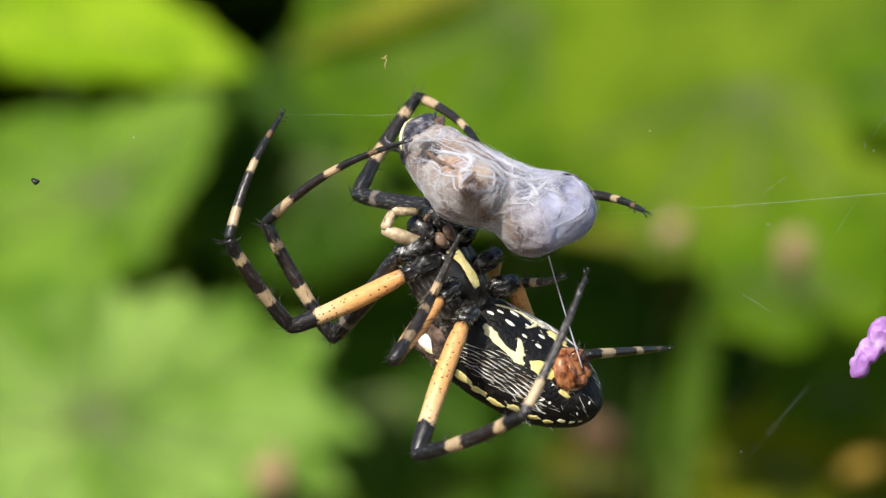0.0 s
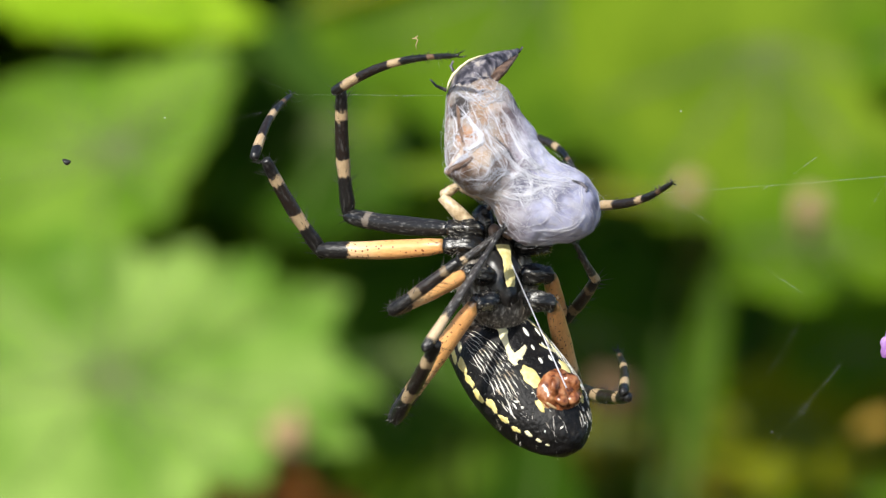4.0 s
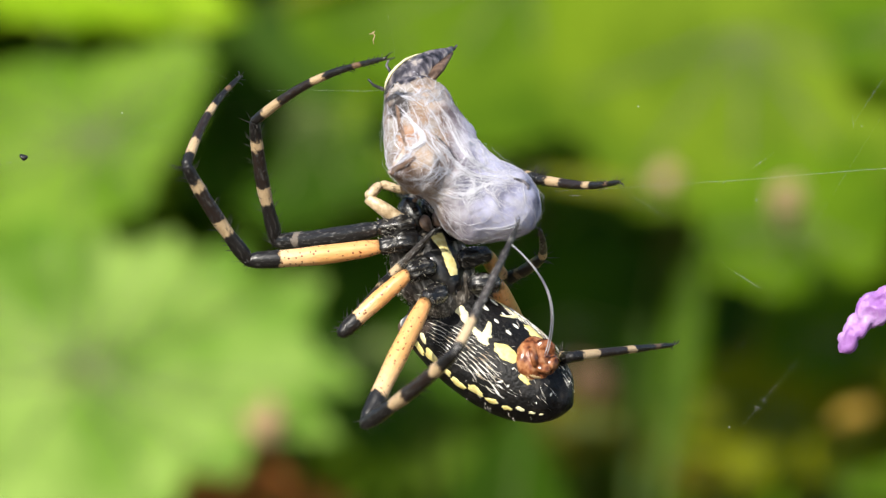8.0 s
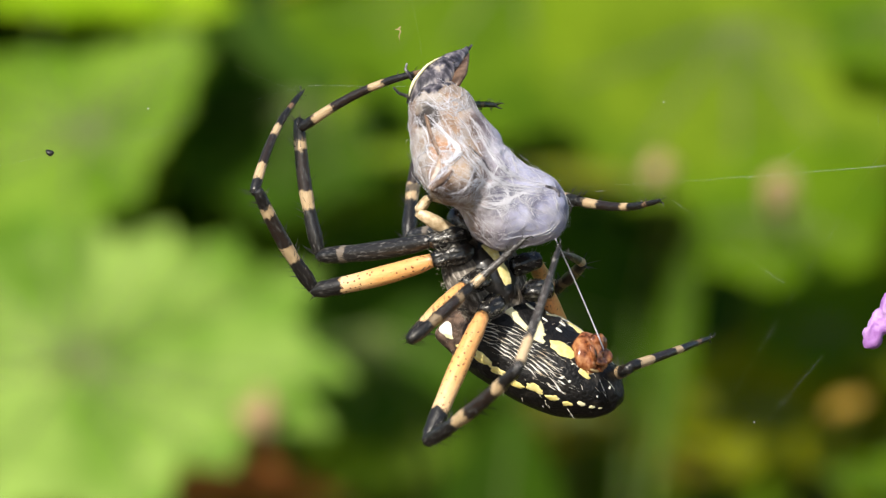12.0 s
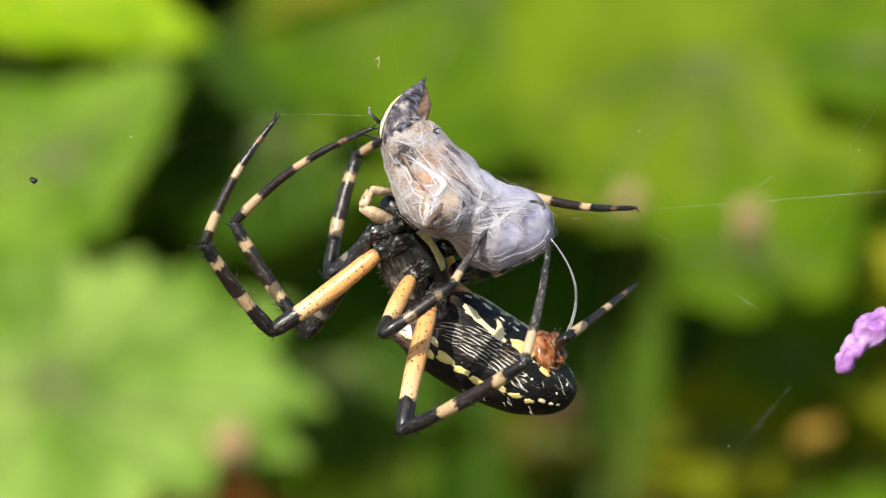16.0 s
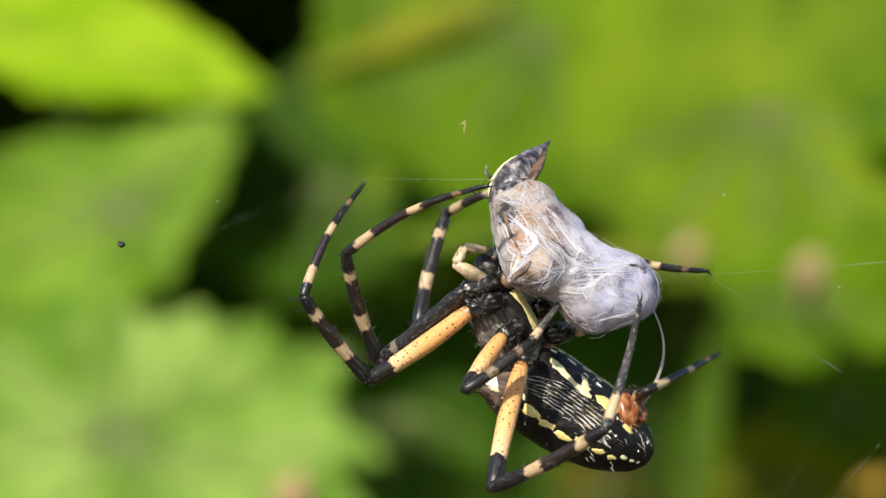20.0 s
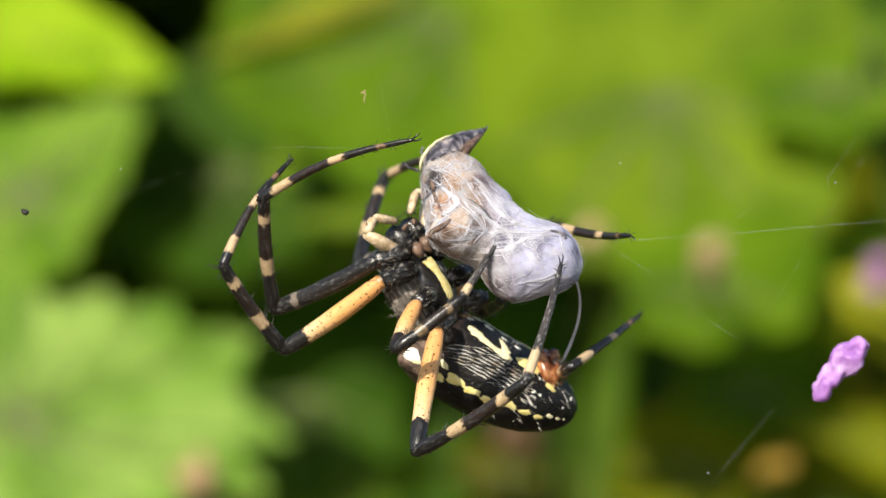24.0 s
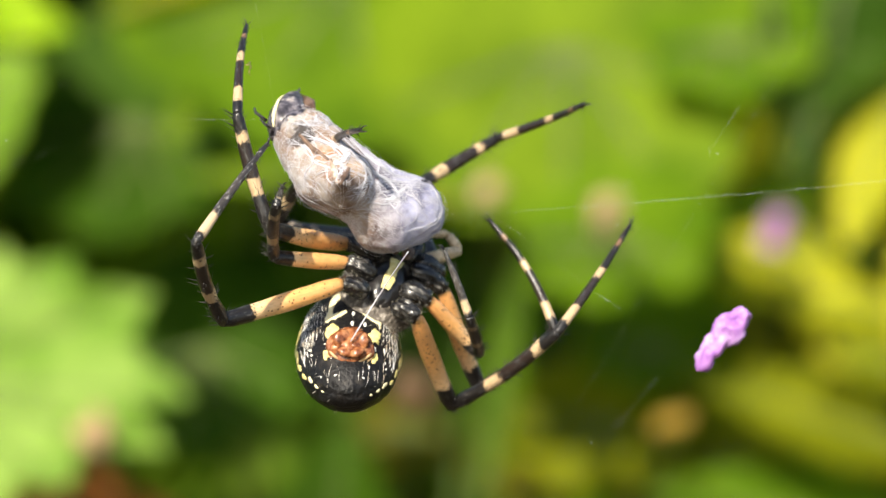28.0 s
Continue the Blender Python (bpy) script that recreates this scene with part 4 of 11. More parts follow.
skein([(-112, -98, -52), (-98, -94, -30), (-84, -92, -8), (-96, -86, 16)], 18, 7.0, 0.55, 35, 2.5)
skein([(-116, 0, 116), (-92, -32, 116), (-62, -42, 112), (-32, -28, 116), (-8, 0, 124)], 20, 9.0, 0.45, 36, 3.0)
skein([(30, -60, -30), (62, -84, -58), (78, -92, -86), (60, -88, -116), (30, -70, -130)], 14, 8.0, 0.5, 38)
skein([(112, -30, -30), (104, -70, -60), (112, -76, -92), (104, -60, -122)], 12, 8.0, 0.45, 39)
skein([(-40, -60, 100), (-52, -78, 60), (-40, -86, 20), (-10, -90, -20), (4, -90, -60)], 14, 9.0, 0.45, 40)
skein([(-100, -50, -60), (-60, -84, -64), (-20, -92, -40), (20, -98, -44), (50, -100, -70)], 12, 10.0, 0.45, 37)


# ---- the web ----
def thread(name, a, b, sag, radius, label, knots=0, seed=0):
    bm = bmesh.new()
    a, b = Vector(a), Vector(b)
    rnd = random.Random(seed)
    n = 24
    pts = [a.lerp(b, k / n) + Vector((0, 0, -sag * 4 * (k / n) * (1 - k / n) + rnd.gauss(0, 0.00004))) for k in range(n + 1)]
    tube(bm, pts, [radius * min(1, 0.2 + 2.0 * k / n) for k in range(n + 1)], 6)
    for _ in range(knots):
        p = a.lerp(b, rnd.random())
        p.z -= sag
        d = Vector((rnd.uniform(-1, 1), rnd.uniform(-0.3, 0.3), rnd.uniform(-1, 1))).normalized() * rnd.uniform(0.0004, 0.0014)
        tube(bm, [p - d, p, p + d], [radius * 0.4, radius * 1.3, radius * 0.4], 5)
    return tagged(part(name, bm, m_strand), label, "web thread", "threads of the web")


R0 = 0.000014
thread("web_thread", (0.0130, 0.0010, 0.9035), (0.0916, 0.0030, 0.9104), 0.0006, R0 * 0.65, "bright silk thread holding the prey", 5, 1)
thread("web_thread", (-0.0189, 0.0010, 0.9143), (-0.0029, -0.0020, 0.9142), 0.0, R0 * 0.35, "fine silk thread over the prey", 0, 3)
thread("web_thread", (-0.0424, 0.0000, 0.9072), (-0.0171, 0.0010, 0.9142), 0.0003, R0 * 0.08, "fine silk thread over the prey", 0, 4)
thread("web_thread", (-0.0772, 0.0010, 0.9001), (-0.0424, 0.0000, 0.9072), 0.0003, R0 * 0.1, "fine silk thread with caught debris", 3, 5)
thread("web_thread", (-0.0087, 0.0010, 0.9446), (-0.0029, -0.0020, 0.9129), 0.0, R0 * 0.1, "fine silk thread running up from the prey", 0, 6)
thread("web_thread", (0.0239, 0.0020, 0.8723), (0.0567, 0.0040, 0.9255), 0.0, R0 * 0.12, "slanting silk thread of the orb", 0, 7)
thread("web_thread", (0.0200, 0.0020, 0.9040), (0.0254, 0.0020, 0.9005), 0.0, R0 * 0.35, "fine silk thread slanting from the foot", 0, 8)
thread("web_thread", (0.0254, 0.0020, 0.9005), (0.0342, 0.0020, 0.8935), 0.0, R0 * 0.09, "fine silk thread slanting from the foot", 0, 9)
# Thicker bit laid along the thread where it catches the light.
thread("web_thread", (0.0317, 0.0020, 0.8954), (0.0351, 0.0020, 0.8932), 0.0, R0 * 0.5, "glint on a silk thread, laid in as a thicker piece", 0, 10)
thread("web_thread", (0.0449, 0.0020, 0.9106), (0.0483, 0.0020, 0.9158), 0.0, R0 * 0.3, "fine glinting silk thread of the orb", 2, 11)
thread("web_thread", (0.0318, 0.0020, 0.8769), (0.0390, 0.0020, 0.8854), 0.0, R0 * 0.25, "fine glinting silk thread of the orb", 2, 12)
# Another glint, given as a short thicker piece.
thread("web_thread", (0.0341, 0.0020, 0.9059), (0.0365, 0.0020, 0.9077), 0.0, R0 * 0.35, "glint on a silk thread, laid in as a thicker piece", 0, 13)


thread("web_thread", (-0.0298, 0.0030, 0.9198), (-0.0173, 0.0030, 0.9138), 0.0004, R0 * 0.13, "faint broken web thread before the shade", 0, 71)
thread("web_thread", (-0.0367, 0.0030, 0.9079), (-0.0282, 0.0030, 0.9107), 0.0003, R0 * 0.13, "faint broken web thread before the shade", 0, 72)


def fleck(name, p, size, material, label, seed):
    bm = bmesh.new()
    v = ball(bm, (0, 0, 0), (size, size * 0.7, size * 0.75), 14)
    roughen(v, size * 0.5, 900)
    ob = tagged(part(name, bm, material), label, "debris", "specks caught in the web")
    ob.matrix_world = Matrix.Translation(p) @ pose(0, 0, 0, 0, 25 * seed, 10)
    return ob


fleck("debris", (-0.0433, 0.0000, 0.9072), 0.00055, m_black, "dark crumb of debris hanging in the web", 1)
for k, p in enumerate(((-0.0329, 0.0010, 0.9119), (0.0220, 0.0010, 0.9126), (0.0459, 0.0020, 0.9105), (0.0318, 0.0020, 0.8784), (0.0346, 0.0010, 0.9026))):
    fleck("debris", p, 0.00009, m_strand, "tiny pale tuft of silk in the web", k)
bm = bmesh.new()
for pts in (((0, 0, 0.0007), (0.0003, 0, 0.0003), (0.0001, 0, -0.0002), (0.0002, 0, -0.0007)), ((-0.0003, 0, 0.0005), (0.0, 0.0001, 0.0005), (0.0003, 0, 0.0008))):
    tube(bm, pts, [0.00004, 0.00008, 0.00006, 0.00002][:len(pts)], 6)
tuft = tagged(part("silk_tuft", bm, m_tan), "yellowish tuft of silk above the prey", "debris", "specks caught in the web")
tuft.location = (-0.0063, 0.0010, 0.9198)


# ---- flowers ----
def blossom(name, p, length, width, material, label, category, lobes=9, turn=0.0, seed=1, group="", stalk=0.12):
    root = thing(name, label, category, group, Matrix.Translation(p) @ pose(0, 0, 0, 0, turn, 0))
    rnd = random.Random(seed)
    for k in range(lobes):
        bm = bmesh.new()
        s = (k + 0.5) / lobes - 0.5
        v = ball(bm, (rnd.uniform(-0.12, 0.12) * width, rnd.uniform(-0.2, 0.2) * width, s * length), (width * rnd.uniform(0.30, 0.5), width * rnd.uniform(0.25, 0.4), length / lobes * rnd.uniform(0.9, 1.5)), 14,
                 Euler((rnd.uniform(-0.6, 0.6), rnd.uniform(-0.6, 0.6), rnd.uniform(0, 3))).to_matrix())
        roughen(v, width * 0.09, 3 / width)
        part("petal", bm, material, root)
    if stalk:
        bm = bmesh.new()
        inv = root.matrix_world.inverted()
        o = root.matrix_world.translation
        tube(bm, [inv @ (o + Vector(q)) for q in ((0, 0.2 * width, 0), (0.003, width, -length * 0.5), (0.01, 0.4, -0.08), (0.015, 0.7, -o.z - 0.02))], [width * 0.08, 0.0012, 0.0015, 0.002], 8)
        part("stalk", bm, m_stem, root)
    return root


bm = bmesh.new()
v = bmesh.ops.create_uvsphere(bm, u_segments=36, v_segments=40, radius=1)["verts"]
for q in v:
    s = q.co.z
    wide = (0.78 + 0.22 * max(s, -0.6)) * (1 + 0.10 * math.sin(s * 7))
    q.co = Vector((q.co.x * 0.0020 * wide + 0.0006 * s * s, q.co.y * 0.0012 * wide, s * 0.0045))
    q.co += noise.noise_vector(q.co * 700) * 0.0006 + noise.noise_vector(q.co * 1700) * 0.00022
petal = tagged(part("fallen_petal", bm, m_purple), "crumpled purple petal caught in the web", "petal")
petal.matrix_world = Matrix.Translation((0.0464, 0.0040, 0.8900)) @ pose(0, 0, 0, 0, 42, 0)
blossom("purple_blossom", (0.1545, 0.8000, 0.8935), 0.0112, 0.0095, m_purple_far, "blurred purple blossom among leaves", "flower", 9, 20, 4)
blossom("orange_blossom", (0.1271, 0.8350, 0.8340), 0.0100, 0.0070, m_orange, "blurred orange blossom among leaves", "flower", 8, 70, 5)
for k, (p, sz) in enumerate((((0.1030, 0.7900, 0.8993), 0.0098), ((0.0685, 0.8050, 0.9060), 0.0070), ((-0.0483, 0.7540, 0.8366), 0.0105), ((0.0486, 0.8650, 0.8439), 0.0130))):
    blossom("withered_blossom", p, sz * 0.8, sz * 1.25, m_bark if k == 3 else m_pink, "withered pinkish blossom lying against the leaves", "flower", 6, 30 * k, 20 + k, "withered blossoms", 0.1)


# ---- leaves ----
def leaf_root(name, label, base, tip, normal, group="leaves"):
    base, tip = Vector(base), Vector(tip)
    y = (tip - base).normalized()
    n = Vector(normal)
    z = (n - y * n.dot(y)).normalized()
    x = y.cross(z)
    m = Matrix((x, y, z)).transposed().to_4x4()
    m.translation = base
    return thing(name, label, "leaf", group, m), (tip - base).length


def stalk_down(root, start):
    """The leaf's stalk, from its blade down into the ground behind it."""
    inv = root.matrix_world.inverted()
    a = root.matrix_world @ Vector(start)
    pts = [a, a + Vector((0.004, 0.06, -0.012)), a + Vector((0.01, 0.3, -0.06)), Vector((a.x + 0.02, a.y + 0.6, a.z * 0.7)), Vector((a.x + 0.02, a.y + 0.7, -0.03))]
    bm = bmesh.new()
    tube(bm, [inv @ p for p in pts], [0.0014, 0.0015, 0.002, 0.0024, 0.003], 8)
    part("petiole", bm, m_stem, root)


def simple_leaf(label, base, tip, normal, half, material, teeth=22, cup=0.25, droop=0.1, seed=1, peak=0.42, bite=0.1, pleat=0.02):
    root, ln = leaf_root("toothed_leaf", label, base, tip, normal)
    bm = bmesh.new()
    n, m = 132, 8
    rows = []
    for i in range(n + 1):
        s = i / n
        w = half * (s / peak) ** 0.7 if s < peak else half * (1 - ((s - peak) / (1 - peak)) ** 1.7)
        row = []
        for j in range(-m, m + 1):
            q = j / m
            saw = (s * teeth - 0.6 * abs(q) + (0.37 if j < 0 else 0.0)) % 1.0
            small = (s * teeth * 4) % 1.0
            x = q * w * (1 + bite * (saw - 0.5 + 0.3 * (small - 0.5)) * q ** 4)
            vein = pleat * half * math.sin((s * 9 - abs(q) * 1.6) * 6.283)
            z = cup * abs(q) ** 1.5 * w - droop * ln * s * s + vein + 0.05 * half * noise.noise((x * 40, s * 4, seed))
            row.append(bm.verts.new((x, s * ln, z)))
        rows.append(row)
    for a, b in zip(rows, rows[1:]):
        for j in range(2 * m):
            bm.faces.new((a[j], a[j + 1], b[j + 1], b[j]))
    part("blade", bm, material, root)
    bm = bmesh.new()
    tube(bm, [(0, s * ln, -droop * ln * s * s + 0.0003) for s in [k / 12 for k in range(13)]], [0.0012 * (1 - 0.8 * k / 12) for k in range(13)], 6)
    part("midrib", bm, m_stem, root)
    stalk_down(root, (0, 0.004, 0))
    return root


def lobed_leaf(label, centre, tip, normal, lobes, depth, material, seed=1, cup=0.12, offset=0.0, squash=1.0):
    """A broad leaf with pointed lobes round its middle."""
    root, R = leaf_root("lobed_leaf", label, centre, tip, normal)
    bm = bmesh.new()
    n, m = 180, 9
    mid = bm.verts.new((0, 0, 0))
    rings = []
    for i in range(1, m + 1):
        q = i / m
        ring = []
        for k in range(n):
            a = 2 * math.pi * k / n
            ph = (a / (2 * math.pi) * lobes + offset) % 1.0
            tri = 1 - abs(2 * ph - 1)
            teeth = 1 - abs(2 * ((a / (2 * math.pi) * lobes * 5) % 1.0) - 1)
            r = R * (1 - depth + depth * tri ** 0.8 + 0.03 * teeth * q + 0.05 * noise.noise((math.cos(a) * 2, math.sin(a) * 2, seed)))
            rr = r * q if i < m else r
            z = cup * R * (q * q) * (0.6 + 0.6 * noise.noise((math.cos(a) * 1.5, math.sin(a) * 1.5, seed + 5)))
            ring.append(bm.verts.new((-math.sin(a) * rr * squash, math.cos(a) * rr, z)))
        rings.append(ring)
    for k in range(n):
        bm.faces.new((mid, rings[0][k], rings[0][(k + 1) % n]))
        for a, b in zip(rings, rings[1:]):
            bm.faces.new((a[k], b[k], b[(k + 1) % n], a[(k + 1) % n]))
    part("blade", bm, material, root)
    for k in range(5):
        bm = bmesh.new()
        a = (k - 2) * 0.6
        tube(bm, [(math.sin(a) * R * 0.85 * s * squash, math.cos(a) * R * 0.85 * s, cup * R * s * s * 0.5 + 0.0006) for s in [j / 8 for j in range(9)]], [0.0012 * (1 - 0.09 * j) for j in range(9)], 6)
        part("vein", bm, m_stem, root)
    stalk_down(root, (0, 0, -0.0005))
    return root


def palmate_leaf(label, centre, normal, tips, notch, material, seed=1, cup=0.06):
    """A broad leaf with pointed lobes of uneven length round its middle; tips: (bearing in degrees, length)."""
    c = Vector(centre)
    root, _ = leaf_root("lobed_leaf", label, c, c + Vector((0.01, 0, 0)), normal)
    R = max(t[1] for t in tips)
    around = [*tips, (tips[0][0] + 360, tips[0][1])]
    n, m = 360, 12
    bm = bmesh.new()
    mid = bm.verts.new((0, 0, 0))
    rings = [[] for _ in range(m)]
    for k in range(n):
        a = tips[0][0] + 360 * k / n
        i = max(j for j in range(len(tips)) if around[j][0] <= a)
        (a0, r0), (a1, r1) = around[i], around[i + 1]
        u = (a - a0) / (a1 - a0)
        valley = (1 - abs(2 * u - 1)) ** 0.85
        tooth = ((u * 4) % 1.0 - 0.5) * (0.05 + 0.03 * noise.noise((k * 0.07, seed, 0)))
        r = (r0 + (r1 - r0) * u) * (1 - notch * valley + tooth + 0.03 * noise.noise((k * 0.05, seed, 3)))
        rad = math.radians(a)
        for q in range(m):
            e = (q + 1) / m
            z = cup * R * e * e * (0.5 + noise.noise((math.cos(rad) * 1.6, math.sin(rad) * 1.6, seed + 5)))
            z += 0.045 * r * e * (valley - 0.4) - 0.012 * R * math.sin(e * 22 - 6 * valley) * valley
            # bearing 0 points along the leaf's own y, which lies to the right
            rings[q].append(bm.verts.new((-math.sin(rad) * r * e, math.cos(rad) * r * e, z)))
    for k in range(n):
        bm.faces.new((mid, rings[0][k], rings[0][(k + 1) % n]))
        for a, b in zip(rings, rings[1:]):
            bm.faces.new((a[k], b[k], b[(k + 1) % n], a[(k + 1) % n]))
    part("blade", bm, material, root)
    for a, r in tips:
        bm = bmesh.new()
        rad = math.radians(a)
        tube(bm, [(-math.sin(rad) * r * e, math.cos(rad) * r * e, 0.0006 - 0.016 * r * e + cup * R * e * e * (0.5 + noise.noise((math.cos(rad) * 1.6, math.sin(rad) * 1.6, seed + 5)))) for e in [j / 8 * 0.92 for j in range(9)]], [0.0011 * (1 - 0.09 * j) for j in range(9)], 6)
        part("vein", bm, m_stem, root)
    stalk_down(root, (0, 0, -0.0005))
    return root


FACE = (-0.25, -0.75, 0.6)
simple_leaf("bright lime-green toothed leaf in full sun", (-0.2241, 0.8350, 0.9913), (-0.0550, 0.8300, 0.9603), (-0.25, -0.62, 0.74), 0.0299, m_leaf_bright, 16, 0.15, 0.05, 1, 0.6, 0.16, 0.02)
palmate_leaf("pale green leaf in soft light", (-0.1031, 0.8100, 0.9165), (-0.2, -0.85, 0.5), ((-150, 0.0556), (-97, 0.0396), (-50, 0.0287), (-18, 0.0253), (11, 0.0320), (35, 0.0447), (46, 0.0489), (62, 0.0413), (90, 0.0303), (127, 0.0362), (160, 0.0438), (190, 0.0556)), 0.09, m_leaf_mid, 2, 0.12)
palmate_leaf("broad pale green leaf with jagged lobes", (-0.1024, 0.7700, 0.8501), (-0.2, -0.85, 0.5), ((-168, 0.0767), (-120, 0.0620), (-62, 0.0588), (-38, 0.0612), (-17, 0.0783), (-4, 0.0849), (23, 0.0754), (40, 0.0628), (60, 0.0514), (85, 0.0481), (107, 0.0498), (140, 0.0620), (168, 0.0767)), 0.2, m_leaf_pale, 3, 0.11)
lobed_leaf("large green leaf with a wavy edge", (0.0287, 0.9250, 0.9776), (-0.0089, 0.9050, 0.9192), (-0.2, -0.8, 0.55), 7, 0.12, m_leaf_green, 4, 0.1, 0.2, 1.22)
lobed_leaf("large green leaf with a wavy edge", (0.0972, 0.8800, 0.9519), (0.0958, 0.8600, 0.8862), (-0.1, -0.8, 0.55), 9, 0.12, m_leaf_light, 5, 0.1, 0.3, 1.0)
simple_leaf("small olive leaf tip at the edge of shade", (0.0220, 0.8700, 0.9090), (-0.0265, 0.8650, 0.9107), (-0.3, -0.6, 0.75), 0.0071, m_leaf_light, 8, 0.2, 0.03, 6, 0.42, 0.15, 0.02)
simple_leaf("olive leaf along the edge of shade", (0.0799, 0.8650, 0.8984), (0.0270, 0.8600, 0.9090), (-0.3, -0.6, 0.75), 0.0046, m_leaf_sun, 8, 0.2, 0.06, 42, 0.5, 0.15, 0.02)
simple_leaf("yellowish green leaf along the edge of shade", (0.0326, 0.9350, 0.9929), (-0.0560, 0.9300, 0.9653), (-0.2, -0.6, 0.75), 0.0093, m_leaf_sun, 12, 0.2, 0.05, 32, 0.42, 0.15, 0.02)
simple_leaf("yellowish green leaf along the edge of shade", (-0.0101, 0.9200, 0.9530), (-0.0319, 0.9150, 0.9182), (-0.2, -0.6, 0.75), 0.0073, m_leaf_light, 8, 0.2, 0.05, 43, 0.5, 0.15, 0.02)
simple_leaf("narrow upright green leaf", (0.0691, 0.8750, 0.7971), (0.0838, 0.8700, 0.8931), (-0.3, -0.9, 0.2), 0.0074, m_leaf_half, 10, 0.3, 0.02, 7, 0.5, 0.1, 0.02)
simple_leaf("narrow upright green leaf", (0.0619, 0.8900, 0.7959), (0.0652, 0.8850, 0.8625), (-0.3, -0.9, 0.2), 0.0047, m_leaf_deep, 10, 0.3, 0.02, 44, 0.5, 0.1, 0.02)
simple_leaf("deep green leaf with half shade in its colour", (0.0212, 0.9250, 0.7640), (0.0285, 0.9200, 0.8320), (-0.2, -0.8, 0.4), 0.0221, m_leaf_shadow, 14, 0.3, 0.05, 8, 0.42, 0.1, 0.02)
simple_leaf("curled rust-brown dead leaf", (-0.0950, 0.8800, 0.7977), (-0.0221, 0.8750, 0.8061), (-0.1, -0.5, 0.8), 0.0130, m_leaf_dead, 8, 0.9, 0.1, 9, 0.42, 0.15, 0.02)
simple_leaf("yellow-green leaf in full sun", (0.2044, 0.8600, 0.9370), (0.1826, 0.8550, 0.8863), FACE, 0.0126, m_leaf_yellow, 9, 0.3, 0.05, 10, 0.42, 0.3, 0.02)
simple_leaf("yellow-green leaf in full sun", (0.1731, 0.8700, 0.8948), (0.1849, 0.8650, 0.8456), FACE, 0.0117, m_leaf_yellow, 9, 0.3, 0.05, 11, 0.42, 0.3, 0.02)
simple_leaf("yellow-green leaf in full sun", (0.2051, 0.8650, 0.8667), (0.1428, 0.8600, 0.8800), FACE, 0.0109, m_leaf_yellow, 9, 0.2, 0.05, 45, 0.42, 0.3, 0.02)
simple_leaf("light green leaf among stems", (0.2015, 0.9000, 0.8857), (0.0839, 0.8950, 0.8786), FACE, 0.0210, m_leaf_light, 12, 0.2, 0.05, 12, 0.42, 0.2, 0.02)
simple_leaf("light green leaf among stems", (0.1982, 0.8900, 0.9090), (0.1366, 0.8850, 0.9010), FACE, 0.0111, m_leaf_light, 9, 0.2, 0.05, 46, 0.42, 0.2, 0.02)
# These leaves look half shaded through their duller colour.
simple_leaf("olive green leaf with half shade in its tone", (0.2220, 0.8600, 0.8194), (0.1355, 0.8550, 0.8495), FACE, 0.0170, m_leaf_dull, 12, 0.2, 0.05, 13, 0.42, 0.25, 0.02)
simple_leaf("olive green leaf with half shade in its tone", (0.2253, 0.8800, 0.7899), (0.1235, 0.8750, 0.8133), FACE, 0.0199, m_leaf_shade, 12, 0.2, 0.05, 18, 0.42, 0.25, 0.02)
simple_leaf("yellow leaf hanging among stems", (0.2221, 0.8500, 0.9105), (0.1986, 0.8450, 0.8550), FACE, 0.0120, m_leaf_yellow, 9, 0.3, 0.05, 31, 0.42, 0.3, 0.02)
lobed_leaf("dull green leaf behind the web", (0.1974, 1.0450, 0.9651), (0.1810, 1.0250, 0.9289), FACE, 7, 0.18, m_leaf_deep, 14, 0.1, 0.1, 1.0)
lobed_leaf("olive brown leaf with half shade in its tone", (0.1191, 0.9700, 0.8273), (0.0986, 0.9500, 0.8021), FACE, 7, 0.2, m_leaf_dull, 47, 0.1, 0.3, 1.0)
lobed_leaf("dull green leaf with half shade in its tone", (0.1352, 0.9600, 0.8543), (0.1239, 0.9400, 0.8364), FACE, 7, 0.2, m_leaf_shade, 48, 0.1, 0.3, 1.0)
lobed_leaf("olive brown leaf with half shade in its tone", (0.0935, 0.9800, 0.8152), (0.0804, 0.9600, 0.7995), FACE, 7, 0.2, m_leaf_olive, 49, 0.1, 0.5, 1.0)
lobed_leaf("dull green leaf with half shade in its tone", (0.1648, 0.9700, 0.8139), (0.1474, 0.9500, 0.7908), FACE, 7, 0.2, m_leaf_dull, 50, 0.1, 0.6, 1.0)
lobed_leaf("olive brown leaf with half shade in its tone", (0.0556, 1.0000, 0.8236), (0.0452, 0.9800, 0.8095), FACE, 6, 0.2, m_leaf_olive, 51, 0.1, 0.6, 1.0)
# Dark sheets behind the gaps; their colour carries the shade seen between leaves.
lobed_leaf("dark leaf sheet filling a gap, shade in its colour", (-0.0420, 1.0200, 0.9307), (-0.0570, 1.0000, 0.8858), FACE, 7, 0.15, m_leaf_shadow, 52, 0.1, 0.3, 1.0)
lobed_leaf("dark leaf sheet filling a gap, shade in its colour", (-0.0860, 1.0000, 0.9440), (-0.0677, 0.9800, 0.9626), FACE, 7, 0.15, m_leaf_shadow, 53, 0.1, 0.3, 1.0)
lobed_leaf("dark leaf sheet filling a gap, shade in its colour", (-0.0166, 1.0400, 0.8493), (-0.0263, 1.0200, 0.8107), FACE, 7, 0.15, m_leaf_shadow, 54, 0.1, 0.3, 1.0)
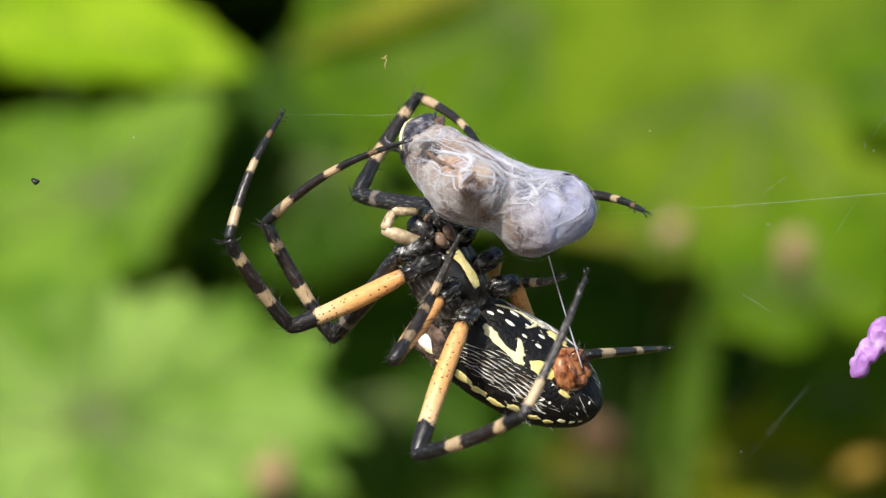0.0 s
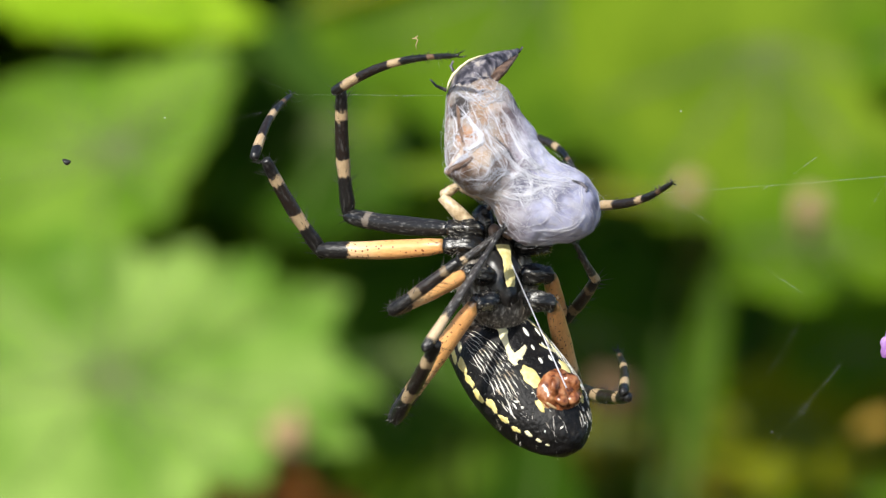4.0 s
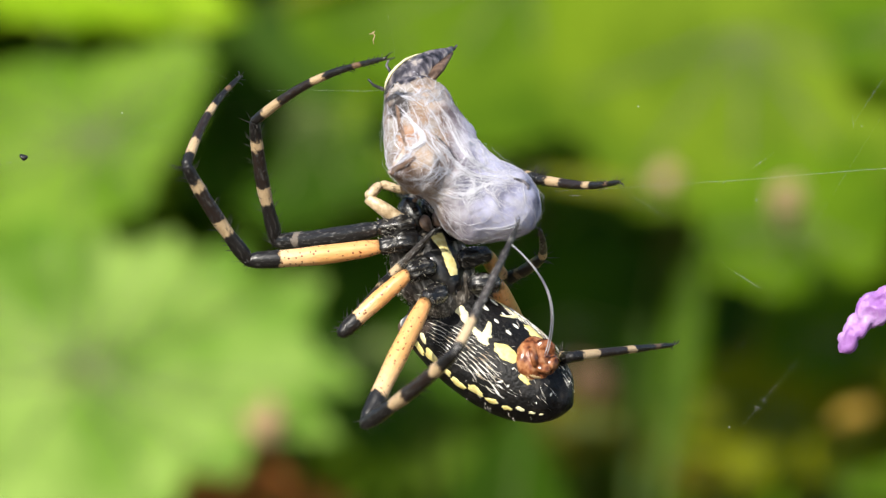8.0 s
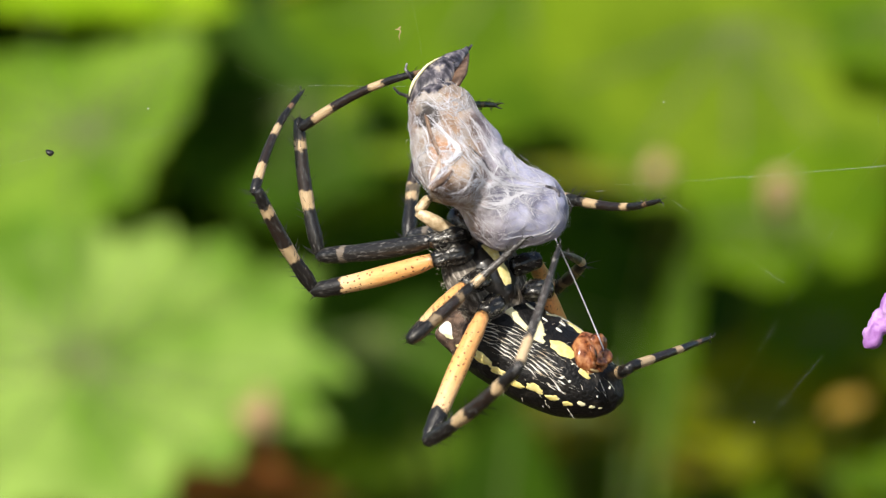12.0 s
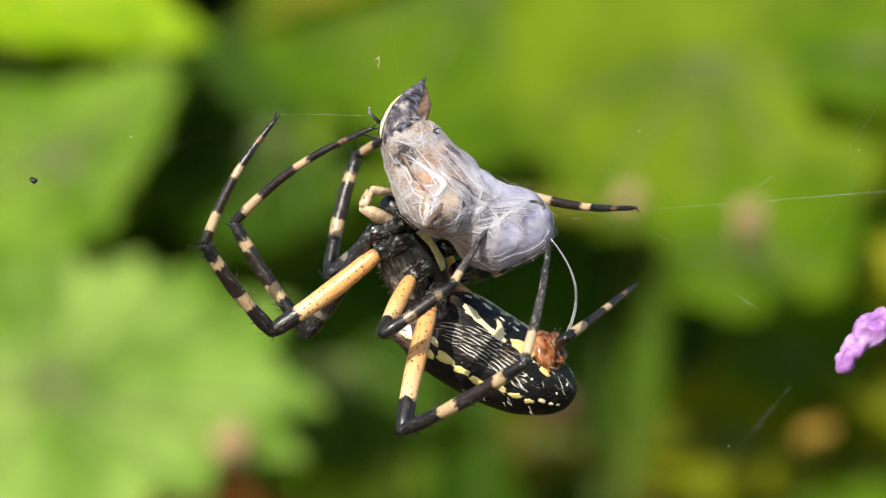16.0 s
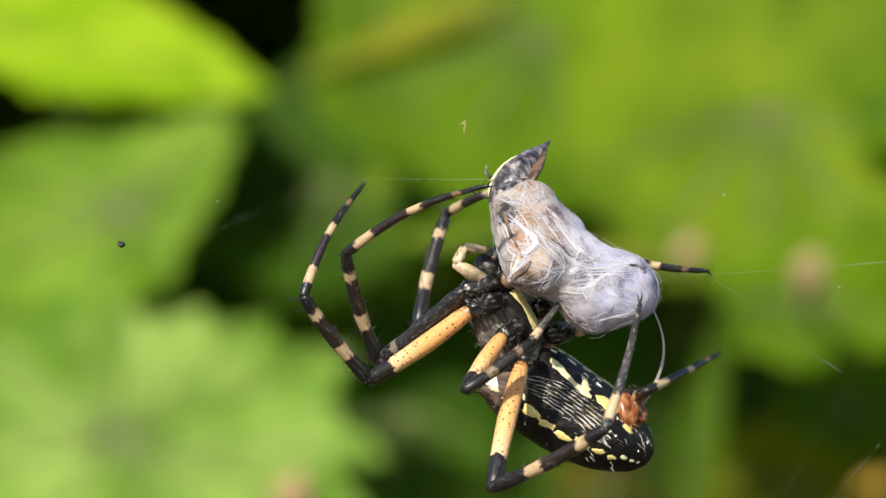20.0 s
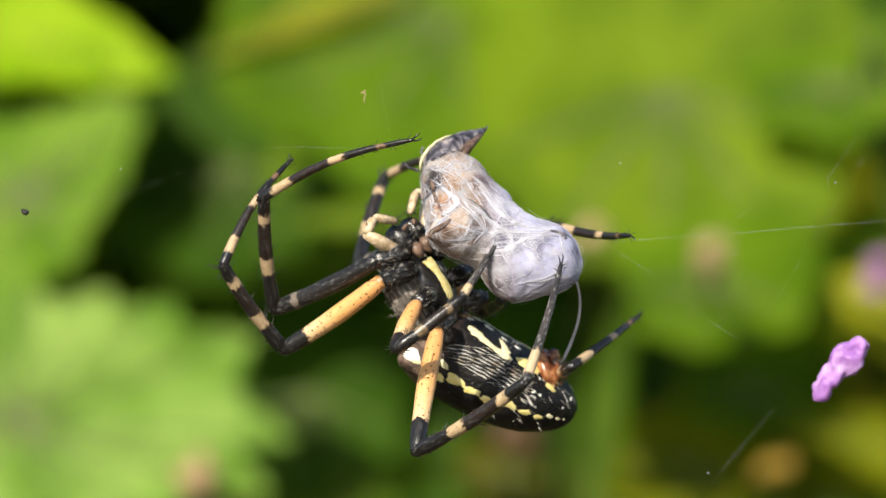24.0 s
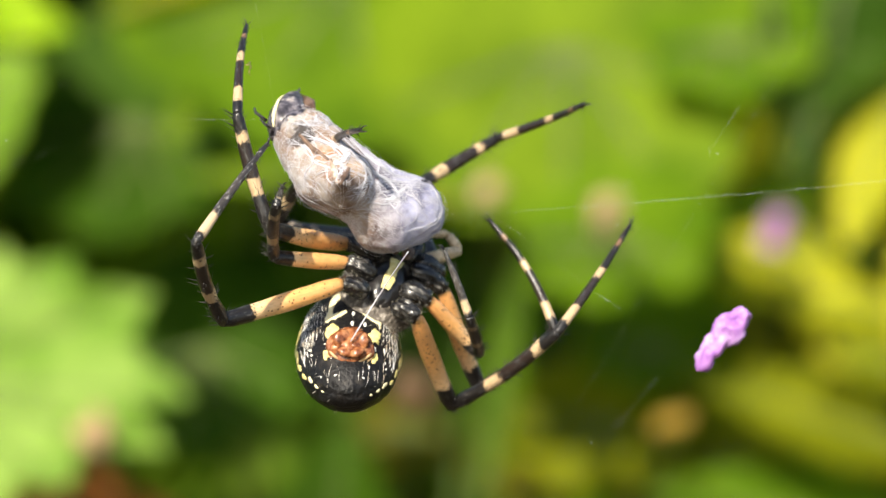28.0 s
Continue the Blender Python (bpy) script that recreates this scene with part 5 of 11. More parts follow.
lobed_leaf("dark leaf sheet filling a gap, shade in its colour", (0.0469, 1.0300, 0.8576), (0.0443, 1.0100, 0.8231), FACE, 7, 0.15, m_leaf_shadow, 55, 0.1, 0.3, 1.0)
lobed_leaf("dark leaf sheet filling a gap, shade in its colour", (0.1163, 1.0300, 0.8457), (0.1030, 1.0100, 0.8191), FACE, 7, 0.15, m_leaf_deep, 56, 0.1, 0.3, 1.0)
# Dark strips laid over the bright leaves to stand for shaded gaps.
simple_leaf("dark leaf strip standing for a shaded gap", (0.1602, 0.8600, 0.9720), (0.1635, 0.8550, 0.9264), FACE, 0.0060, m_leaf_deep, 8, 0.2, 0.05, 57, 0.5, 0.2, 0.02)
simple_leaf("dark leaf strip standing for a shaded gap", (0.1751, 0.8600, 0.9318), (0.1675, 0.8550, 0.9090), FACE, 0.0070, m_leaf_deep, 8, 0.2, 0.05, 58, 0.5, 0.2, 0.02)
simple_leaf("dark leaf strip standing for a shaded gap", (0.1847, 0.8600, 0.9720), (0.1771, 0.8550, 0.9404), FACE, 0.0081, m_leaf_deep, 8, 0.2, 0.05, 59, 0.5, 0.2, 0.02)
lobed_leaf("green leaf with a wavy edge in half shade", (0.1112, 0.8400, 0.8917), (0.0992, 0.8200, 0.8681), FACE, 7, 0.15, m_leaf_green, 60, 0.1, 0.3, 1.0)
lobed_leaf("dull green leaf with half shade in its tone", (0.1503, 0.8650, 0.9547), (0.1428, 0.8450, 0.9315), FACE, 7, 0.2, m_leaf_shade, 61, 0.1, 0.3, 1.0)
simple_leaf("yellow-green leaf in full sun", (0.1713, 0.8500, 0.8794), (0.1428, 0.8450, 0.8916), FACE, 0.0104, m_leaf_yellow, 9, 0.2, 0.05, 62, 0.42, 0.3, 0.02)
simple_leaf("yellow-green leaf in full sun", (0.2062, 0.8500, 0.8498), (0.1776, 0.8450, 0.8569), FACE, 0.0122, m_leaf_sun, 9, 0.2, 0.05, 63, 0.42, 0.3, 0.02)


def stem(label, pts, r, material):
    bm = bmesh.new()
    tube(bm, pts, [r * (1 - 0.3 * k / (len(pts) - 1)) for k in range(len(pts))], 8)
    return tagged(part("stem", bm, material), label, "stem", "stems")


stem("brown woody stem in the shade", [(0.2175, 1.1650, 0.4765), (0.2155, 1.1350, 0.8026), (0.2240, 1.1350, 0.9299), (0.2262, 1.1350, 1.0996)], 0.004, m_bark)


# ---- shaded undergrowth, ground ----
def undergrowth(name, count, box, size, material, seed, label, mound=0.0):
    """Many small folded leaves in a bank of plants; with a mound the bank slopes off to its sides."""
    rnd = random.Random(seed)
    verts, faces = [], []
    while count > 0:
        c = Vector([rnd.uniform(*b) for b in box])
        if mound:
            mx = (box[0][0] + box[0][1]) / 2
            top = box[2][1] * math.exp(-(abs(c.x - mx) / mound) ** 4) * (0.86 + 0.3 * noise.noise((c.x * 2.3, c.y * 2.3, seed)))
            front = 0.25 * noise.noise((c.x * 1.7, c.z * 2.1, seed + 3))
            if c.z > top or c.y < box[1][0] + max(0.0, front):
                continue
        count -= 1
        q = Euler((rnd.gauss(0.9, 0.5), rnd.gauss(0, 0.5), rnd.uniform(-1.5, 1.5))).to_matrix()
        l = size * rnd.uniform(0.6, 1.4)
        w = l * rnd.uniform(0.28, 0.42)
        i = len(verts)
        for x, y, z in ((0, 0, 0), (-w, 0.4 * l, 0.1 * l), (0, 0.45 * l, 0), (w, 0.4 * l, 0.1 * l), (-0.6 * w, 0.75 * l, 0.02 * l), (0, 0.78 * l, -0.05 * l), (0.6 * w, 0.75 * l, 0.02 * l), (0, l, -0.15 * l)):
            verts.append(c + q @ Vector((x, y, z)))
        for f in ((0, 2, 1), (0, 3, 2), (1, 2, 5, 4), (2, 3, 6, 5), (4, 5, 7), (5, 6, 7)):
            faces.append([i + k for k in f])
    me = bpy.data.meshes.new(name)
    me.from_pydata(verts, [], faces)
    me.polygons.foreach_set("use_smooth", [True] * len(me.polygons))
    me.materials.append(material)
    return tagged(new(name, me), label, "foliage", kind="stuff")


# Unseen stems, added to hold up the shading leaves overhead.
for x, lean in ((-0.52, 0.05), (-0.43, -0.04), (-0.35, 0.10), (-0.27, 0.20)):
    stem("unseen stem added to carry the shading leaves", [(x, 1.34, -0.03), (x + lean * 0.3, 1.3, 0.6), (x + lean * 0.7, 1.22, 1.1), (x + lean, 1.06, 1.45)], 0.004, m_stem)
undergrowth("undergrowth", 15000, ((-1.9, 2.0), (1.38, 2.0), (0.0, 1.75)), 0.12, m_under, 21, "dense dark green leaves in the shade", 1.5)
undergrowth("sunlit_plants", 1100, ((0.19, 0.60), (1.05, 1.28), (0.0, 0.94)), 0.085, m_leaf_sun, 23, "sunlit yellow-green leaves among brown stems")
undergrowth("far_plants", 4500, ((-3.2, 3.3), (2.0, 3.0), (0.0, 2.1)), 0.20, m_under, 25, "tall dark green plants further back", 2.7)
# Leaves added above the view to keep the sun off the undergrowth.
undergrowth("overhanging_plants", 900, ((-0.55, -0.05), (0.98, 1.34), (1.06, 1.6)), 0.10, m_under, 24, "unseen leaves added overhead to shade the undergrowth")
undergrowth("low_plants", 5000, ((-4.5, 4.5), (1.15, 6.0), (0.0, 0.35)), 0.12, m_leaf_deep, 22, "low green garden plants")
bm = bmesh.new()
bmesh.ops.create_grid(bm, x_segments=60, y_segments=60, size=1.0)
for v in bm.verts:
    v.co.x = math.copysign(abs(v.co.x) ** 3 * 400, v.co.x)
    v.co.y = math.copysign(abs(v.co.y) ** 3 * 400, v.co.y)
    v.co.z = 0.03 * noise.noise(v.co * 1.3)
tagged(part("ground", bm, m_soil), "dark garden soil under the plants", "ground", kind="structure")


# ---- what moves ----
def motions():
    walk(spider, [
        (0, pose(0.00123, 0, 0.89729, -18.8, -28.3, 46.3)), (0.5, pose(0.00118, -0, 0.89723, -17.4, -25.6, 41.8)),
        (1, pose(-0.00014, 0, 0.89706, -16.2, -22.8, 37.5)), (1.5, pose(0.00074, -0, 0.8968, -15.3, -19.9, 33.4)),
        (2, pose(-0.00038, 0, 0.897, -14.6, -17.0, 29.3)), (2.5, pose(0.00023, 0, 0.89824, -20.8, -6.7, 17.7)),
        (3, pose(0.00122, 0, 0.89687, -25.1, -5.4, 12.4)), (3.5, pose(0.0029, 0, 0.89512, -26.0, -0.2, 16.4)),
        (5.5, pose(0.00205, 0, 0.89565, -24.4, -10.7, 41.5)), (6, pose(0.00257, 0, 0.89591, -27.3, -16.9, 47.5)),
        (6.5, pose(0.00166, 0, 0.89457, -29.5, -16.8, 38.2)), (7, pose(0.00262, 0, 0.89588, -31.7, -17.1, 29.0)),
        (7.5, pose(0.00109, 0, 0.89594, -29.0, -13.8, 30.3)), (8, pose(0.00074, 0, 0.8958, -26.3, -10.6, 31.8)),
        (8.5, pose(0.00052, -0, 0.89488, -26.0, -14.7, 41.1)), (9, pose(-0.00018, 0, 0.89446, -26.5, -18.8, 50.6)),
        (9.5, pose(0.00266, 0, 0.89582, -16.5, -14.7, 18.3)), (10, pose(0.00177, 0, 0.89529, -15.9, -14.4, 23.2)),
        (10.5, pose(0.00238, 0, 0.89428, -22.0, -15.5, 24.9)), (11, pose(0.00366, 0, 0.89482, -28.3, -16.5, 26.7)),
        (11.5, pose(0.00398, 0, 0.8936, -26.3, -16.0, 30.3)), (13.5, pose(0.00081, -0, 0.89898, -18.4, -15.4, 44.8)),
        (14, pose(0.00058, 0, 0.89835, -16.5, -15.5, 48.4)), (14.5, pose(-0.00092, 0, 0.90036, -16.4, -18.0, 49.8)),
        (15, pose(0.0002, -0, 0.89964, -16.4, -20.5, 51.1)), (15.5, pose(-0.00138, 0, 0.89948, -16.5, -22.9, 52.5)),
        (16, pose(-0.00169, 0, 0.89906, -16.6, -25.4, 53.9)), (16.5, pose(-0.0008, 0, 0.89872, -16.9, -23.4, 52.5)),
        (17, pose(-0.00038, -0, 0.89786, -17.3, -21.4, 51.1)), (17.5, pose(-0.0014, -0, 0.89841, -17.6, -19.4, 49.7)),
        (18, pose(-0.00111, 0, 0.89922, -18.1, -17.4, 48.3)), (18.5, pose(-0.00076, 0, 0.89969, -17.8, -18.6, 49.1)),
        (19, pose(-0.00012, 0, 0.89911, -17.5, -19.8, 49.9)), (19.5, pose(-0.00012, 0, 0.89909, -17.3, -20.9, 50.7)),
        (20, pose(-0.00082, 0, 0.89939, -17.1, -22.1, 51.6)), (20.5, pose(0.00009, -0, 0.89917, -17.1, -21.5, 50.7)),
        (21, pose(0.00043, 0, 0.89935, -17.1, -20.9, 49.8)), (21.5, pose(0.00086, 0, 0.8994, -17.1, -20.4, 49.0)),
        (22, pose(0.00106, 0, 0.8995, -17.1, -19.8, 48.1)), (22.5, pose(0.0016, -0, 0.89914, -18.5, -20.1, 48.8)),
        (24.5, pose(0.00042, -0, 0.89894, -24.0, -21.2, 51.6)), (25, pose(0.0001, 0, 0.89831, -25.4, -21.4, 52.3)),
        (25.5, pose(0.00012, -0, 0.89887, -26.7, -21.6, 53.0)), (26, pose(0.00099, 0, 0.89807, -28.1, -21.8, 53.7)),
        (26.5, pose(0.00018, 0, 0.89767, -28.2, -23.3, 49.2)), (27, pose(0.0007, 0, 0.89782, -28.0, -24.7, 44.7)),
        (27.2, pose(0.0007, 0, 0.89782, -28.0, -24.7, 44.7)), (27.4, pose(0.00277, 0, 0.89623, -41.6, 0.5, 18.1)),
        (27.6, pose(0.00264, 0, 0.89647, -41.6, 0.5, 18.1)), (27.8, pose(0.00467, 0, 0.89706, -42.2, 14.1, 7.6)),
        (28, pose(0.0088, 0, 0.89578, -44.7, 24.9, -1.7)),
    ])
    walk(abdomen, [
        (0, pose(0.00195, 0.0023, -0.01163, -23.1, -18.0, 2.4)), (0.5, pose(0.00293, 0.00241, -0.01119, -21.5, -26.9, 6.2)),
        (1, pose(0.00318, 0.00303, -0.01105, -18.9, -26.3, 3.9)), (1.5, pose(0.00265, 0.00214, -0.01058, -18.7, -30.5, 9.0)),
        (2, pose(0.00152, 0.00179, -0.01171, -28.9, -12.1, -3.8)), (2.5, pose(0.00055, 0.00273, -0.01113, -30.4, -5.5, -3.7)),
        (3, pose(0.00168, 0.00417, -0.01051, -30.6, -10.9, 7.8)), (3.5, pose(0.00199, 0.00456, -0.01062, -26.3, -12.8, 3.8)),
        (5.5, pose(0.00399, 0.00438, -0.01045, -29.0, -15.6, 13.3)), (6, pose(0.0039, 0.00353, -0.01094, -29.8, -16.4, 13.2)),
        (6.5, pose(0.0036, 0.004, -0.00947, -22.9, -21.2, 10.7)), (7, pose(0.00276, 0.00524, -0.01018, -20.8, -15.7, 7.9)),
        (7.5, pose(0.00212, 0.00468, -0.0093, -14.9, -17.8, 3.5)), (8, pose(0.00378, 0.00344, -0.0102, -25.4, -19.0, 1.8)),
        (8.5, pose(0.00563, 0.00312, -0.01087, -36.3, -20.3, 12.9)), (9, pose(0.0047, 0.00181, -0.01184, -38.6, -16.1, 12.8)),
        (9.5, pose(0.00184, 0.00177, -0.01137, -36.5, -10.0, -3.5)), (10, pose(0.00261, 0.00181, -0.01135, -47.1, -10.8, 7.1)),
        (10.5, pose(0.0035, 0.0023, -0.01039, -39.3, -16.8, 8.4)), (11, pose(0.00308, 0.00365, -0.01026, -31.3, -21.8, 4.8)),
        (11.5, pose(0.00235, 0.00353, -0.00873, -29.2, -22.2, 16.1)), (13.5, pose(0.00303, 0.00329, -0.01354, -30.6, -16.2, 20.9)),
        (14, pose(0.00323, 0.00265, -0.01265, -29.2, -18.5, 16.5)), (14.5, pose(0.00394, 0.00115, -0.01407, -36.3, -15.8, 20.2)),
        (15, pose(0.00305, 0.00159, -0.01247, -32.7, -15.3, 21.2)), (15.5, pose(0.00237, 0.00161, -0.013, -32.9, -11.2, 20.0)),
        (16, pose(0.00244, 0.00075, -0.01356, -35.5, -7.4, 17.6)), (16.5, pose(0.0034, 0.00067, -0.01263, -38.6, -10.2, 18.4)),
        (17, pose(0.00302, 0.00186, -0.01208, -33.5, -12.2, 20.1)), (17.5, pose(0.00276, 0.00273, -0.01192, -30.9, -13.9, 22.8)),
        (18, pose(0.0036, 0.00245, -0.0119, -29.7, -18.9, 16.0)), (18.5, pose(0.00324, 0.00243, -0.01204, -31.2, -15.7, 20.7)),
        (19, pose(0.0028, 0.0025, -0.01219, -31.1, -12.8, 23.1)), (19.5, pose(0.0027, 0.00243, -0.01188, -30.0, -13.2, 23.4)),
        (20, pose(0.00287, 0.002, -0.01229, -31.8, -12.4, 22.9)), (20.5, pose(0.00282, 0.00222, -0.01176, -31.1, -12.7, 21.0)),
        (21, pose(0.00286, 0.00222, -0.01216, -32.8, -11.5, 22.2)), (21.5, pose(0.00306, 0.00237, -0.01204, -32.6, -12.9, 22.5)),
        (22, pose(0.00324, 0.00253, -0.01208, -31.7, -14.4, 24.6)), (22.5, pose(0.00288, 0.00294, -0.01156, -29.3, -14.1, 24.0)),
        (24.5, pose(0.00356, 0.00232, -0.01214, -32.9, -18.8, 27.0)), (25, pose(0.00327, 0.00266, -0.01191, -28.1, -20.0, 22.7)),
        (25.5, pose(0.00335, 0.00274, -0.01221, -27.0, -18.8, 20.4)), (26, pose(0.00323, 0.00282, -0.01136, -23.4, -21.1, 13.6)),
        (26.5, pose(0.00287, 0.00377, -0.01171, -24.0, -20.1, 25.9)), (27, pose(0.00221, 0.00481, -0.0115, -22.6, -17.1, 28.7)),
        (27.2, pose(0.00221, 0.00481, -0.0115, -22.6, -17.1, 28.7)), (27.4, pose(0.00216, 0.00735, -0.00815, -19.7, -9.4, 15.0)),
        (27.6, pose(0.00216, 0.00735, -0.00815, -19.7, -9.4, 15.0)), (27.8, pose(0.00079, 0.00603, -0.00763, -19.6, -12.4, 0.1)),
        (28, pose(-0.00058, 0.00472, -0.00711, -18.6, -15.3, -14.9)),
    ])
    walk(prey, [
        (0, pose(0.00525, -0.0045, 0.90728, -34.3, -15.9, 25.2)), (0.5, pose(0.00545, -0.0045, 0.90799, -34.3, -16.0, 25.4)),
        (1, pose(0.00349, -0.0045, 0.90749, -34.3, -16.0, 25.6)), (1.5, pose(0.0047, -0.0045, 0.9076, -34.3, -16.1, 25.8)),
        (2, pose(0.00407, -0.0045, 0.90693, -34.3, -16.1, 26.0)), (2.5, pose(0.00393, -0.0045, 0.90829, -35.8, -17.4, 33.4)),
        (3, pose(0.00406, -0.0045, 0.91021, -15.9, -11.8, 18.3)), (3.5, pose(0.00416, -0.0045, 0.90783, -9.9, -5.5, -0.5)),
        (5.5, pose(0.00308, -0.0045, 0.90796, -10.5, 11.6, -2.7)), (6, pose(0.0027, -0.0045, 0.90854, -5.8, 11.2, 5.6)),
        (6.5, pose(0.00076, -0.0045, 0.90802, -2.8, 9.0, 7.8)), (7, pose(0.00212, -0.0045, 0.90804, 0.1, 6.7, 9.9)),
        (7.5, pose(0.00231, -0.0045, 0.90862, -4.9, 3.3, 6.0)), (8, pose(0.00223, -0.0045, 0.90749, -9.6, -0.4, 2.3)),
        (8.5, pose(0.0028, -0.0045, 0.90593, -7.5, -2.6, 8.3)), (9, pose(0.00168, -0.0045, 0.90818, -5.6, -5.0, 14.2)),
        (9.5, pose(0.00153, -0.0045, 0.90882, -6.8, 8.7, 4.9)), (10, pose(0.00128, -0.0045, 0.90813, -15.3, 14.9, -6.5)),
        (10.5, pose(0.00202, -0.0045, 0.90678, -16.8, 20.7, -1.9)), (11, pose(0.00213, -0.0045, 0.90788, -4.2, 15.6, 3.6)),
        (11.5, pose(0.00205, -0.0045, 0.90701, -2.9, 4.3, 11.1)), (13.5, pose(0.00517, -0.0045, 0.90577, -6.8, -7.5, 4.3)),
        (14, pose(0.0056, -0.0045, 0.90587, -9.1, -7.9, -6.5)), (14.5, pose(0.00413, -0.0045, 0.90597, -14.5, -9.7, -3.7)),
        (15, pose(0.00386, -0.0045, 0.90687, 2.5, -14.1, 12.2)), (15.5, pose(0.00293, -0.0045, 0.90587, -3.8, -19.5, 18.1)),
        (16, pose(0.00268, -0.0045, 0.90629, -5.6, -12.8, 17.5)), (16.5, pose(0.00329, -0.0045, 0.90534, -0.7, -17.2, 18.4)),
        (17, pose(0.00405, -0.0045, 0.90464, -4.7, -17.0, 12.9)), (17.5, pose(0.00423, -0.0045, 0.90606, -6.8, -13.4, 5.2)),
        (18, pose(0.0045, -0.0045, 0.90606, -8.2, -12.2, -0.4)), (18.5, pose(0.00487, -0.0045, 0.9065, -7.6, -12.4, 0.9)),
        (19, pose(0.00558, -0.0045, 0.90536, -17.8, -13.0, -3.8)), (19.5, pose(0.0051, -0.0045, 0.90545, -13.5, -9.8, -2.7)),
        (20, pose(0.00461, -0.0045, 0.90662, -7.3, -9.9, 1.9)), (20.5, pose(0.00508, -0.0045, 0.90643, -5.9, -12.4, 2.8)),
        (21, pose(0.0054, -0.0045, 0.90702, -4.0, -10.3, 1.0)), (21.5, pose(0.00601, -0.0045, 0.90646, -10.7, -13.6, -1.6)),
        (22, pose(0.00658, -0.0045, 0.90641, -6.4, -10.3, -3.0)), (22.5, pose(0.00652, -0.0045, 0.90558, -9.7, -8.8, -4.1)),
        (24.5, pose(0.00769, -0.0045, 0.90706, -19.6, -7.8, -3.5)), (25, pose(0.00653, -0.0045, 0.90762, -11.6, -6.9, 2.4)),
        (25.5, pose(0.00649, -0.0045, 0.9073, -13.4, -6.2, 2.7)), (26, pose(0.00759, -0.0045, 0.90696, -15.2, -5.5, 2.9)),
        (26.5, pose(0.00599, -0.0045, 0.9065, -16.6, -5.2, 4.3)), (27, pose(0.00624, -0.0045, 0.9075, -8.8, -2.4, 8.6)),
        (27.2, pose(0.00624, -0.0045, 0.9075, -8.8, -2.4, 8.6)), (27.4, pose(0.00664, -0.0045, 0.90799, -15.5, -7.0, 20.0)),
        (27.6, pose(0.00645, -0.0045, 0.90817, -18.8, -8.1, 24.9)), (27.8, pose(0.00588, -0.0045, 0.90827, -22.0, -8.3, 28.8)),
        (28, pose(0.00531, -0.0045, 0.90837, -25.1, -8.2, 32.7)),
    ])
